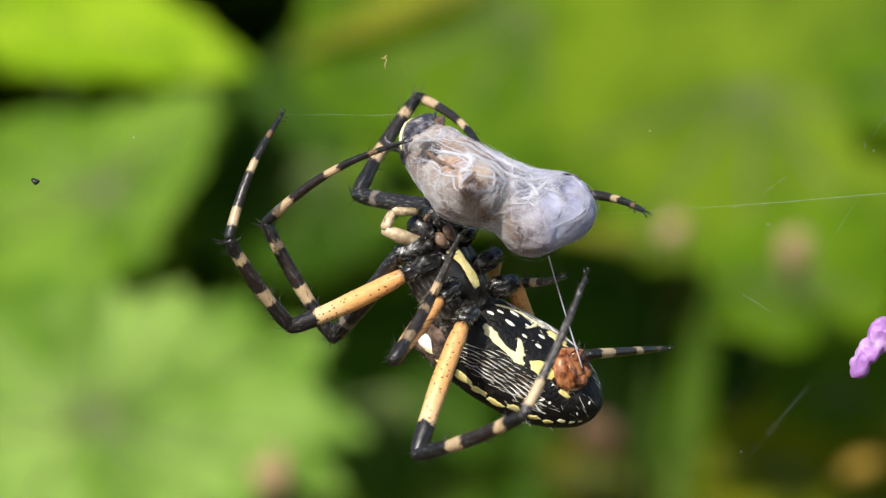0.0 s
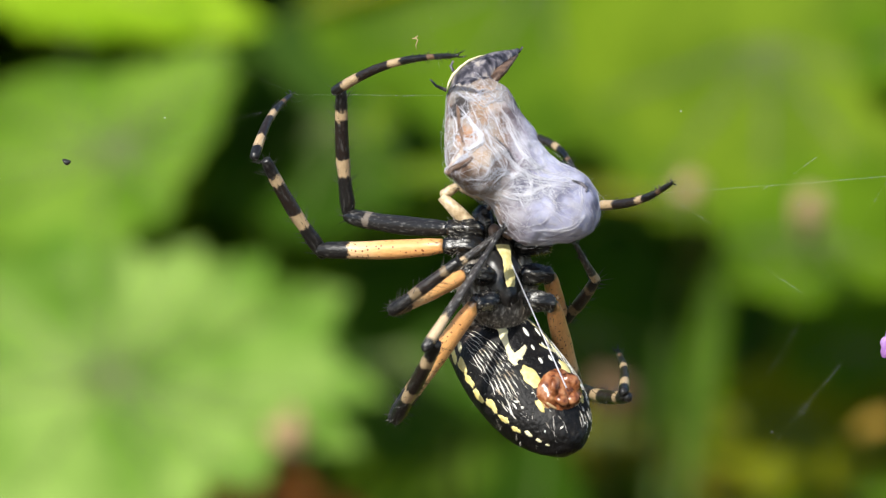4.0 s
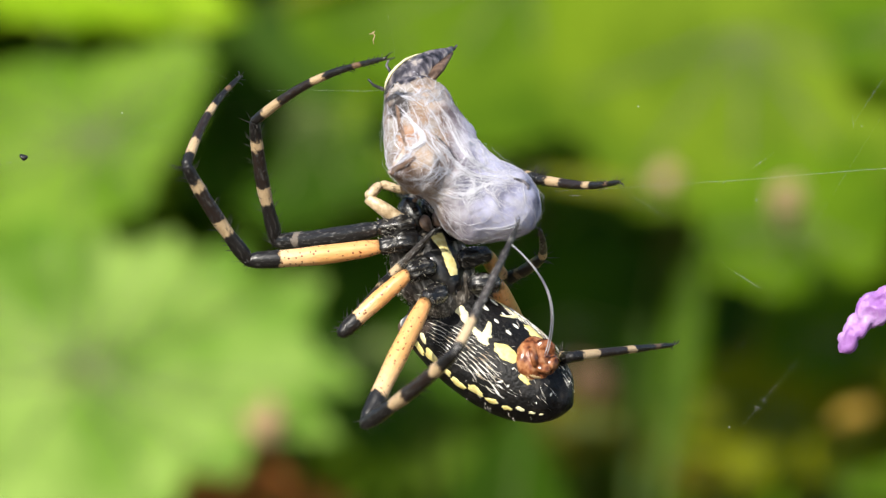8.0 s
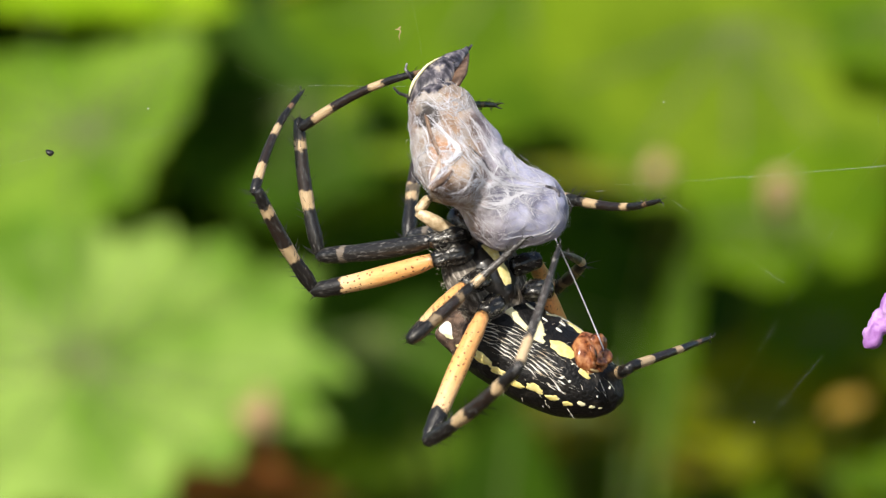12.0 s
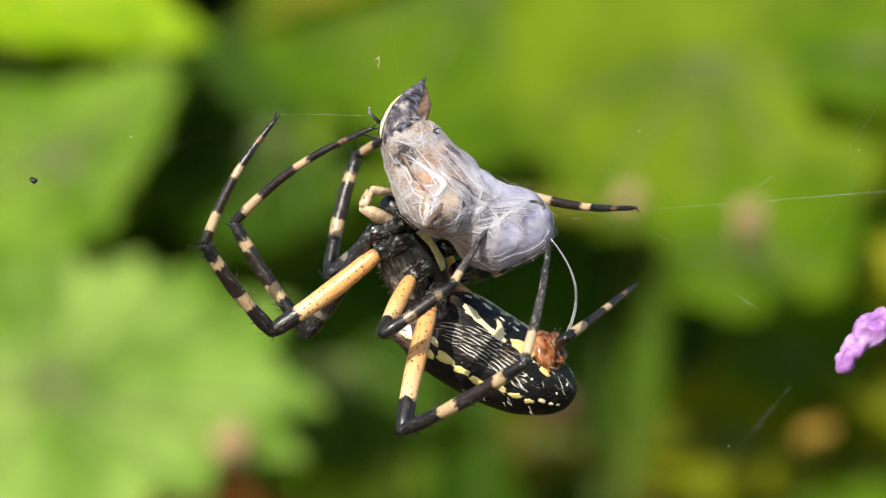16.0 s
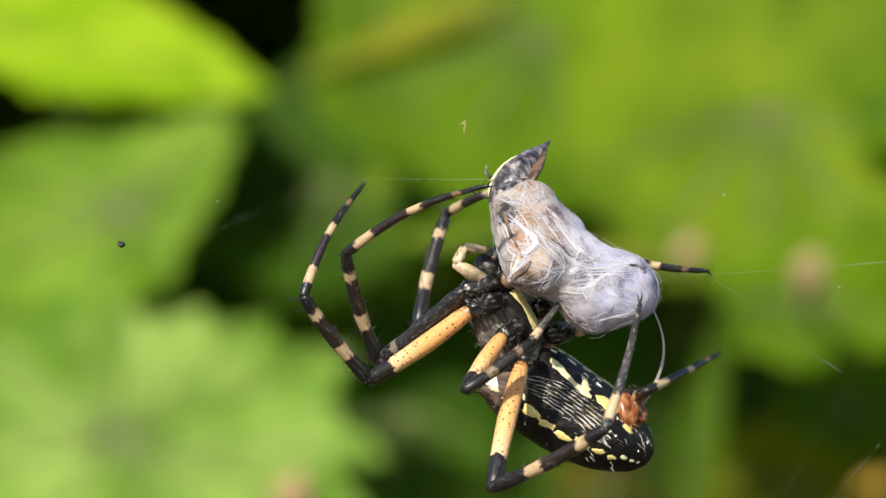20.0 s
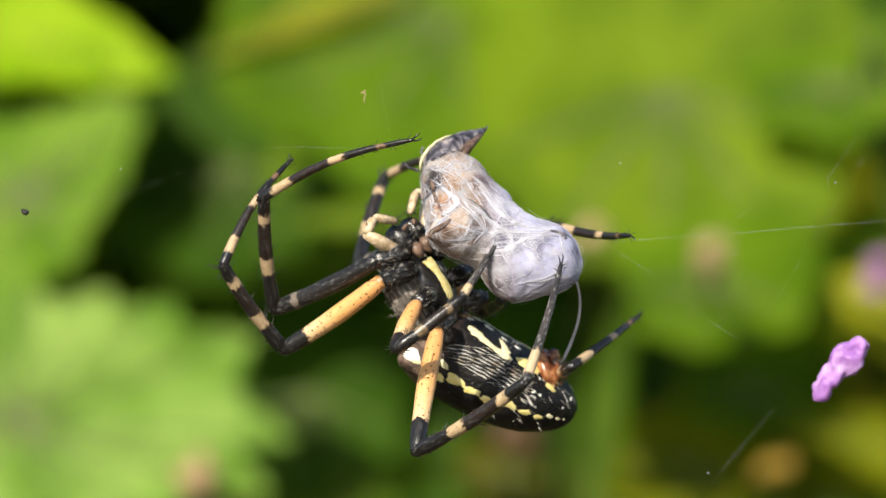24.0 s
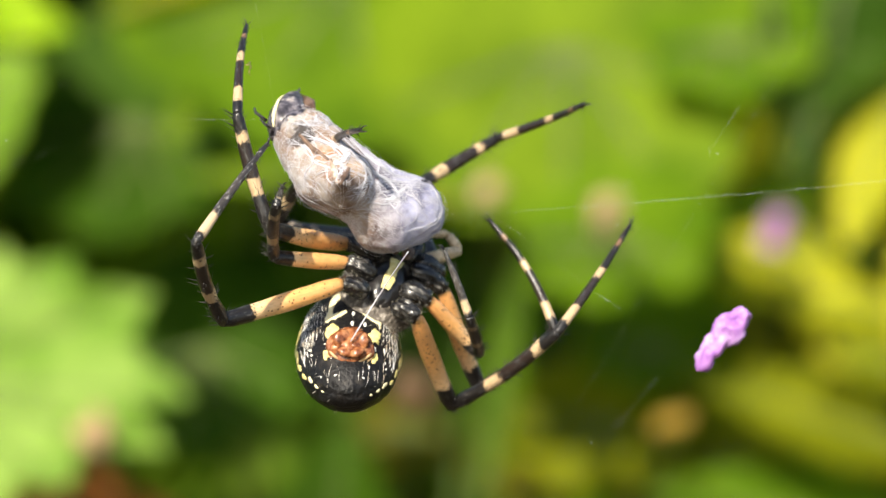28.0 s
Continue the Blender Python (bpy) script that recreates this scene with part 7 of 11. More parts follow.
    walk(legs['L2'][1], [
        (0, pose(-0.01321, 0.01168, 0.00475, -21.2, -10.3, 113.3)), (0.5, pose(-0.01369, 0.01141, 0.00437, -20.0, -7.2, 116.0)),
        (1, pose(-0.01424, 0.01105, 0.00399, -18.7, -3.8, 118.7)), (1.5, pose(-0.01397, 0.01109, 0.00532, -27.4, -9.2, 119.4)),
        (2, pose(-0.01405, 0.01066, 0.00678, -36.2, -14.3, 120.6)), (2.5, pose(-0.01666, 0.00762, 0.00771, -57.3, -30.4, 128.9)),
        (3, pose(-0.01893, 0.0044, 0.00564, -63.9, -23.6, 139.7)), (3.5, pose(-0.01755, 0.00679, 0.00675, -60.3, -15.0, 129.9)),
        (5.5, pose(-0.01336, 0.01145, 0.00562, -30.7, 1.5, 117.1)), (6, pose(-0.01323, 0.01158, 0.00538, -24.5, 0.8, 117.8)),
        (6.5, pose(-0.01498, 0.0099, 0.00677, -33.1, -6.0, 123.8)), (7, pose(-0.01694, 0.00721, 0.00774, -42.0, -12.2, 131.1)),
        (7.5, pose(-0.01691, 0.00728, 0.00768, -41.0, -11.0, 127.2)), (8, pose(-0.01813, 0.00553, 0.00702, -40.4, -9.7, 123.4)),
        (8.5, pose(-0.0138, 0.01088, 0.00668, -20.9, -5.4, 119.2)), (9, pose(-0.01571, 0.00879, 0.00771, -20.3, -14.8, 112.4)),
        (9.5, pose(-0.01662, 0.00498, 0.01071, -46.6, -19.1, 130.0)), (10, pose(-0.01809, 0.00434, 0.00853, -39.9, -13.6, 129.4)),
        (10.5, pose(-0.0176, 0.00536, 0.00866, -39.5, -15.3, 132.7)), (11, pose(-0.01762, 0.00533, 0.00866, -39.6, -16.5, 135.8)),
        (11.5, pose(-0.016, 0.00825, 0.00811, -36.6, -13.2, 132.3)), (13.5, pose(-0.01243, 0.01221, 0.00318, -26.4, 1.3, 121.1)),
        (14, pose(-0.01219, 0.01225, 0.00186, -24.1, 5.1, 118.9)), (14.5, pose(-0.01212, 0.01227, 0.00167, -24.8, 3.8, 117.6)),
        (15, pose(-0.01218, 0.01221, 0.00148, -25.4, 2.4, 116.3)), (15.5, pose(-0.01341, 0.01146, 0.00124, -21.4, 2.4, 115.9)),
        (16, pose(-0.01585, 0.0095, 0.00148, -17.3, 2.4, 115.6)), (16.5, pose(-0.01496, 0.01027, 0.00113, -18.4, 3.6, 114.7)),
        (17, pose(-0.014, 0.01099, 0.00092, -19.6, 4.7, 113.8)), (17.5, pose(-0.01375, 0.0112, 0.00105, -21.4, 3.4, 112.6)),
        (18, pose(-0.01371, 0.01126, 0.00124, -23.2, 2.0, 111.5)), (18.5, pose(-0.01309, 0.01164, 0.0011, -22.5, 3.0, 109.4)),
        (19, pose(-0.01247, 0.01198, 0.001, -21.8, 4.1, 107.3)), (19.5, pose(-0.01203, 0.01221, 0.00102, -22.5, 1.9, 107.4)),
        (20, pose(-0.01149, 0.01246, 0.00097, -23.2, -0.4, 107.5)), (20.5, pose(-0.01264, 0.01196, 0.00142, -25.2, -1.3, 108.7)),
        (21, pose(-0.01417, 0.01103, 0.00188, -27.3, -2.1, 110.0)), (21.5, pose(-0.01291, 0.01176, 0.00118, -24.0, 0.5, 109.1)),
        (22, pose(-0.01212, 0.01207, 0.00056, -20.7, 3.1, 108.3)), (22.5, pose(-0.01192, 0.01225, 0.00092, -21.8, 0.1, 107.9)),
        (24.5, pose(-0.01162, 0.01258, 0.00235, -26.6, -11.6, 106.8)), (25, pose(-0.0117, 0.01256, 0.0027, -27.9, -14.4, 106.7)),
        (25.5, pose(-0.01213, 0.01237, 0.00307, -28.3, -13.8, 107.8)), (26, pose(-0.01162, 0.01261, 0.00319, -27.5, -15.1, 106.5)),
        (26.5, pose(-0.01194, 0.01246, 0.00361, -26.5, -14.8, 110.1)), (27, pose(-0.01244, 0.01219, 0.00401, -25.6, -14.4, 113.7)),
        (27.2, pose(-0.01244, 0.01219, 0.00402, -25.6, -14.4, 113.7)), (27.4, pose(-0.01646, 0.00829, 0.00688, -72.2, -35.5, 126.4)),
        (27.6, pose(-0.01801, 0.00577, 0.00707, -81.3, -32.8, 133.6)), (27.8, pose(-0.01957, -0.00169, 0.00051, -95.1, -10.8, 131.1)),
        (28, pose(-0.01409, -0.00693, -0.00595, -57.4, -8.6, 124.1)),
    ])
    walk(legs['L2'][2], [
        (0, pose(-0.01663, 0.00786, 0.01659, -32.3, -53.6, -155.4)), (0.5, pose(-0.01697, 0.00814, 0.01635, -29.0, -52.1, -153.9)),
        (1, pose(-0.01748, 0.00834, 0.01618, -25.5, -50.6, -152.6)), (1.5, pose(-0.01818, 0.0066, 0.0165, -22.7, -55.9, -144.5)),
        (2, pose(-0.01932, 0.00458, 0.01687, -21.5, -60.9, -134.6)), (2.5, pose(-0.02291, -0.00194, 0.0137, -16.0, -56.1, -119.2)),
        (3, pose(-0.02469, -0.00591, 0.01083, -11.5, -44.1, -122.0)), (3.5, pose(-0.02509, -0.00168, 0.0129, -6.8, -42.9, -126.4)),
        (5.5, pose(-0.01934, 0.00872, 0.01671, -21.3, -46.2, -151.9)), (6, pose(-0.01803, 0.00921, 0.01711, -28.1, -45.5, -158.9)),
        (6.5, pose(-0.02021, 0.00506, 0.01747, -29.0, -45.5, -146.0)), (7, pose(-0.02211, 0.00001, 0.0171, -28.4, -45.2, -134.1)),
        (7.5, pose(-0.02254, 0.00068, 0.01723, -23.6, -46.9, -138.9)), (8, pose(-0.02421, -0.00046, 0.0167, -18.7, -48.4, -143.9)),
        (8.5, pose(-0.01723, 0.00767, 0.01861, -25.0, -47.5, -157.0)), (9, pose(-0.01867, 0.00423, 0.0194, -25.8, -50.0, -161.6)),
        (9.5, pose(-0.02192, -0.00328, 0.0191, 10.8, -54.8, -141.4)), (10, pose(-0.023, -0.00271, 0.01816, -2.8, -51.3, -138.7)),
        (10.5, pose(-0.02183, -0.00211, 0.01822, -15.5, -46.8, -131.8)), (11, pose(-0.02133, -0.00254, 0.01818, -26.7, -41.6, -126.5)),
        (11.5, pose(-0.0201, 0.00133, 0.01817, -27.2, -44.0, -131.2)), (13.5, pose(-0.01746, 0.00949, 0.01472, -25.3, -52.1, -152.8)),
        (14, pose(-0.01732, 0.01064, 0.01358, -23.7, -53.8, -159.2)), (14.5, pose(-0.01727, 0.01047, 0.01334, -25.1, -56.3, -161.0)),
        (15, pose(-0.01735, 0.01019, 0.01313, -26.3, -58.7, -163.0)), (15.5, pose(-0.01786, 0.00985, 0.01324, -28.1, -56.7, -172.1)),
        (16, pose(-0.01954, 0.00829, 0.01378, -29.5, -54.7, 178.2)), (16.5, pose(-0.01898, 0.00926, 0.01333, -26.6, -53.2, 178.8)),
        (17, pose(-0.01835, 0.01017, 0.01303, -23.7, -51.5, 179.2)), (17.5, pose(-0.01837, 0.01005, 0.01303, -21.1, -54.4, -176.7)),
        (18, pose(-0.0186, 0.00978, 0.01308, -18.1, -57.3, -173.0)), (18.5, pose(-0.01795, 0.01059, 0.013, -16.2, -58.2, -175.0)),
        (19, pose(-0.0173, 0.01137, 0.01294, -14.1, -59.1, -177.1)), (19.5, pose(-0.01686, 0.0111, 0.01291, -15.1, -60.2, -175.1)),
        (20, pose(-0.01632, 0.01084, 0.01282, -16.2, -61.3, -173.0)), (20.5, pose(-0.01775, 0.00994, 0.01308, -20.2, -59.6, -170.9)),
        (21, pose(-0.01957, 0.00861, 0.01334, -23.9, -57.8, -169.1)), (21.5, pose(-0.01787, 0.01015, 0.01293, -21.6, -57.9, -169.5)),
        (22, pose(-0.01666, 0.01127, 0.0126, -19.3, -58.0, -169.9)), (22.5, pose(-0.01644, 0.01082, 0.01282, -21.6, -59.1, -168.5)),
        (24.5, pose(-0.01643, 0.00872, 0.01358, -33.3, -63.5, -160.7)), (25, pose(-0.01668, 0.00812, 0.01374, -36.9, -64.4, -158.0)),
        (25.5, pose(-0.01713, 0.00793, 0.0141, -33.2, -63.7, -147.0)), (26, pose(-0.01648, 0.00806, 0.01423, -39.8, -61.1, -143.8)),
        (26.5, pose(-0.01632, 0.00771, 0.01476, -39.3, -61.8, -135.0)), (27, pose(-0.01638, 0.00729, 0.01528, -38.3, -62.5, -126.8)),
        (27.2, pose(-0.01637, 0.0073, 0.01529, -38.3, -62.5, -126.8)), (27.4, pose(-0.02501, -0.00084, 0.01009, -30.3, -34.5, -115.3)),
        (27.6, pose(-0.02651, -0.00379, 0.0087, -33.8, -38.5, -111.7)), (27.8, pose(-0.02939, -0.00996, -0.00061, -4.1, -28.9, -128.7)),
        (28, pose(-0.0225, -0.01389, 0.00093, 14.5, 2.7, -122.5)),
    ])
    walk(legs['L3'][0], [
        (0, pose(-0.00492, -0.0018, -0.00078, -103.6, -6.9, 86.5)), (0.5, pose(-0.00492, -0.0018, -0.00078, -107.7, -9.9, 90.0)),
        (1, pose(-0.00492, -0.0018, -0.00078, -111.9, -12.6, 93.7)), (1.5, pose(-0.00492, -0.0018, -0.00078, -106.7, -10.4, 91.8)),
        (2, pose(-0.00492, -0.0018, -0.00078, -101.1, -8.2, 91.9)), (2.5, pose(-0.00492, -0.0018, -0.00078, -99.9, -12.3, 98.8)),
        (3, pose(-0.00492, -0.0018, -0.00078, -110.3, -5.9, 100.7)), (3.5, pose(-0.00492, -0.0018, -0.00078, -115.4, -7.4, 89.2)),
        (5.5, pose(-0.00492, -0.0018, -0.00078, -110.9, -3.6, 90.2)), (6, pose(-0.00492, -0.0018, -0.00078, -111.6, -20.8, 93.7)),
        (6.5, pose(-0.00492, -0.0018, -0.00078, -113.9, -23.2, 104.3)), (7, pose(-0.00492, -0.0018, -0.00078, -116.4, -25.3, 114.2)),
        (7.5, pose(-0.00492, -0.0018, -0.00078, -115.9, -25.9, 99.1)), (8, pose(-0.00492, -0.0018, -0.00078, -114.5, -29.8, 75.8)),
        (8.5, pose(-0.00492, -0.0018, -0.00078, -113.2, -25.2, 82.2)), (9, pose(-0.00492, -0.0018, -0.00078, -121.8, -28.5, 79.8)),
        (9.5, pose(-0.00492, -0.0018, -0.00078, -114.3, -27.7, 92.7)), (10, pose(-0.00492, -0.0018, -0.00078, -110.7, -18.8, 96.7)),
        (10.5, pose(-0.00492, -0.0018, -0.00078, -112.5, -22.3, 100.4)), (11, pose(-0.00492, -0.0018, -0.00078, -115.1, -25.4, 104.7)),
        (11.5, pose(-0.00492, -0.0018, -0.00078, -113.8, -22.9, 101.5)), (13.5, pose(-0.00492, -0.0018, -0.00078, -109.1, -12.2, 89.7)),
        (14, pose(-0.00492, -0.0018, -0.00078, -108.1, -9.4, 87.1)), (14.5, pose(-0.00492, -0.0018, -0.00078, -107.4, -7.0, 88.0)),
        (15, pose(-0.00492, -0.0018, -0.00078, -106.6, -4.8, 88.9)), (15.5, pose(-0.00492, -0.0018, -0.00078, -105.5, -4.8, 93.7)),
        (16, pose(-0.00492, -0.0018, -0.00078, -104.6, -5.0, 98.1)), (16.5, pose(-0.00492, -0.0018, -0.00078, -101.2, -6.4, 96.1)),
        (17, pose(-0.00492, -0.0018, -0.00078, -98.0, -7.7, 93.5)), (17.5, pose(-0.00492, -0.0018, -0.00078, -101.9, -8.9, 93.3)),
        (18, pose(-0.00492, -0.0018, -0.00078, -105.8, -10.1, 93.0)), (18.5, pose(-0.00492, -0.0018, -0.00078, -105.8, -10.9, 93.2)),
        (19, pose(-0.00492, -0.0018, -0.00078, -105.8, -11.7, 93.3)), (19.5, pose(-0.00492, -0.0018, -0.00078, -105.3, -12.2, 94.5)),
        (20, pose(-0.00492, -0.0018, -0.00078, -104.8, -12.8, 95.7)), (20.5, pose(-0.00492, -0.0018, -0.00078, -105.2, -13.1, 96.3)),
        (21, pose(-0.00492, -0.0018, -0.00078, -105.7, -13.5, 96.8)), (21.5, pose(-0.00492, -0.0018, -0.00078, -106.6, -13.1, 97.6)),
        (22, pose(-0.00492, -0.0018, -0.00078, -107.4, -12.6, 98.4)), (22.5, pose(-0.00492, -0.0018, -0.00078, -107.1, -11.2, 100.8)),
        (24.5, pose(-0.00492, -0.0018, -0.00078, -106.8, -6.2, 108.7)), (25, pose(-0.00492, -0.0018, -0.00078, -106.9, -5.1, 110.4)),
        (25.5, pose(-0.00492, -0.0018, -0.00078, -112.0, -10.4, 108.8)), (26, pose(-0.00492, -0.0018, -0.00078, -109.6, -12.2, 108.7)),
        (26.5, pose(-0.00492, -0.0018, -0.00078, -110.1, -12.1, 112.0)), (27, pose(-0.00492, -0.0018, -0.00078, -110.8, -12.0, 115.2)),
        (27.2, pose(-0.00492, -0.0018, -0.00078, -110.8, -12.0, 115.2)), (27.4, pose(-0.00492, -0.0018, -0.00078, -122.1, -41.1, 107.7)),
        (27.6, pose(-0.00492, -0.0018, -0.00078, -80.7, -27.7, 69.6)), (27.8, pose(-0.00492, -0.0018, -0.00078, -116.6, -22.4, 85.0)),
        (28, pose(-0.00492, -0.0018, -0.00078, -126.3, -4.6, 107.3)),
    ])
    walk(legs['L3'][1], [
        (0, pose(-0.01422, -0.00096, -0.00302, -70.9, 7.8, -93.4)), (0.5, pose(-0.01407, -0.00131, -0.00365, -68.0, 9.6, -88.0)),
        (1, pose(-0.01386, -0.00159, -0.00427, -64.9, 11.0, -82.4)), (1.5, pose(-0.01413, -0.00159, -0.0035, -59.0, 28.7, -108.5)),
        (2, pose(-0.01434, -0.00184, -0.00261, -64.4, 44.9, -140.5)), (2.5, pose(-0.01432, -0.0029, -0.0024, -84.7, 35.5, -144.7)),
        (3, pose(-0.01383, -0.00314, -0.00409, -69.7, 37.7, -152.3)), (3.5, pose(-0.01358, -0.00115, -0.00487, -68.7, 34.5, -143.1)),
        (5.5, pose(-0.01389, -0.00162, -0.00419, -66.8, 21.9, -82.6)), (6, pose(-0.01391, -0.00113, -0.00408, -67.0, 35.2, -85.2)),
        (6.5, pose(-0.0138, -0.0025, -0.00435, -66.1, 38.4, -80.1)), (7, pose(-0.01351, -0.00367, -0.00464, -65.0, 41.5, -74.7)),
        (7.5, pose(-0.01374, -0.00135, -0.00456, -59.8, 33.8, -75.9)), (8, pose(-0.01291, 0.00226, -0.00423, -55.1, 25.9, -77.8)),
        (8.5, pose(-0.01344, 0.00099, -0.0042, -66.3, 29.7, -94.5)), (9, pose(-0.01252, 0.00202, -0.00523, -63.2, 38.0, -121.2)),
        (9.5, pose(-0.01375, -0.00037, -0.00428, -62.4, 34.3, -71.8)), (10, pose(-0.01396, -0.00175, -0.004, -58.7, 25.5, -72.4)),
        (10.5, pose(-0.0139, -0.00203, -0.00418, -61.5, 31.4, -77.1)), (11, pose(-0.01377, -0.00231, -0.00446, -65.2, 37.1, -82.5)),
        (11.5, pose(-0.01383, -0.00207, -0.00435, -67.5, 34.7, -87.4)), (13.5, pose(-0.01399, -0.00109, -0.00385, -73.0, 23.8, -105.1)),
        (14, pose(-0.01401, -0.00085, -0.00372, -73.7, 20.9, -109.1)), (14.5, pose(-0.01406, -0.00113, -0.00363, -75.3, 18.4, -112.2)),
        (15, pose(-0.01412, -0.0014, -0.00351, -76.6, 15.9, -115.1)), (15.5, pose(-0.01416, -0.00219, -0.00334, -80.7, 16.4, -120.9)),
        (16, pose(-0.01415, -0.0029, -0.00319, -84.7, 16.4, -126.8)), (16.5, pose(-0.01431, -0.0026, -0.00263, -85.2, 18.2, -124.7)),
        (17, pose(-0.01442, -0.0022, -0.0021, -85.5, 20.0, -122.6)), (17.5, pose(-0.01432, -0.00204, -0.00273, -85.8, 21.7, -128.2)),
        (18, pose(-0.01417, -0.00183, -0.00336, -86.5, 23.5, -134.0)), (18.5, pose(-0.01417, -0.00182, -0.00335, -85.1, 22.4, -128.0)),
        (19, pose(-0.01417, -0.0018, -0.00334, -84.0, 21.2, -122.0)), (19.5, pose(-0.01419, -0.002, -0.00325, -83.5, 20.2, -118.7)),
        (20, pose(-0.01421, -0.00219, -0.00317, -83.2, 19.2, -115.4)), (20.5, pose(-0.01419, -0.00225, -0.00324, -82.5, 20.7, -118.0)),
        (21, pose(-0.01417, -0.0023, -0.00331, -81.9, 22.2, -120.7)), (21.5, pose(-0.01412, -0.0024, -0.00345, -82.3, 23.6, -126.0)),
        (22, pose(-0.01407, -0.00251, -0.00359, -83.0, 25.0, -131.3)), (22.5, pose(-0.01404, -0.00298, -0.00355, -82.8, 25.1, -130.5)),
        (24.5, pose(-0.01372, -0.00446, -0.00354, -82.1, 25.1, -127.3)), (25, pose(-0.01362, -0.00476, -0.00356, -82.0, 25.0, -126.5)),
        (25.5, pose(-0.01356, -0.00406, -0.00431, -78.5, 26.1, -116.5)), (26, pose(-0.0137, -0.00406, -0.00393, -82.5, 26.1, -108.9)),
        (26.5, pose(-0.01354, -0.00453, -0.00401, -81.4, 29.5, -117.1)), (27, pose(-0.01335, -0.00497, -0.00411, -81.5, 33.0, -125.8)),
        (27.2, pose(-0.01335, -0.00498, -0.00411, -81.5, 33.0, -125.8)), (27.4, pose(-0.01369, -0.00107, -0.00462, -109.0, 51.5, -162.1)),
        (27.6, pose(-0.01405, 0.00084, 0.00059, -83.9, 36.6, -170.9)), (27.8, pose(-0.01333, 0.00058, -0.00475, -84.5, 43.1, -173.9)),
        (28, pose(-0.01245, -0.00367, -0.00644, -96.9, 38.1, 162.3)),
    ])
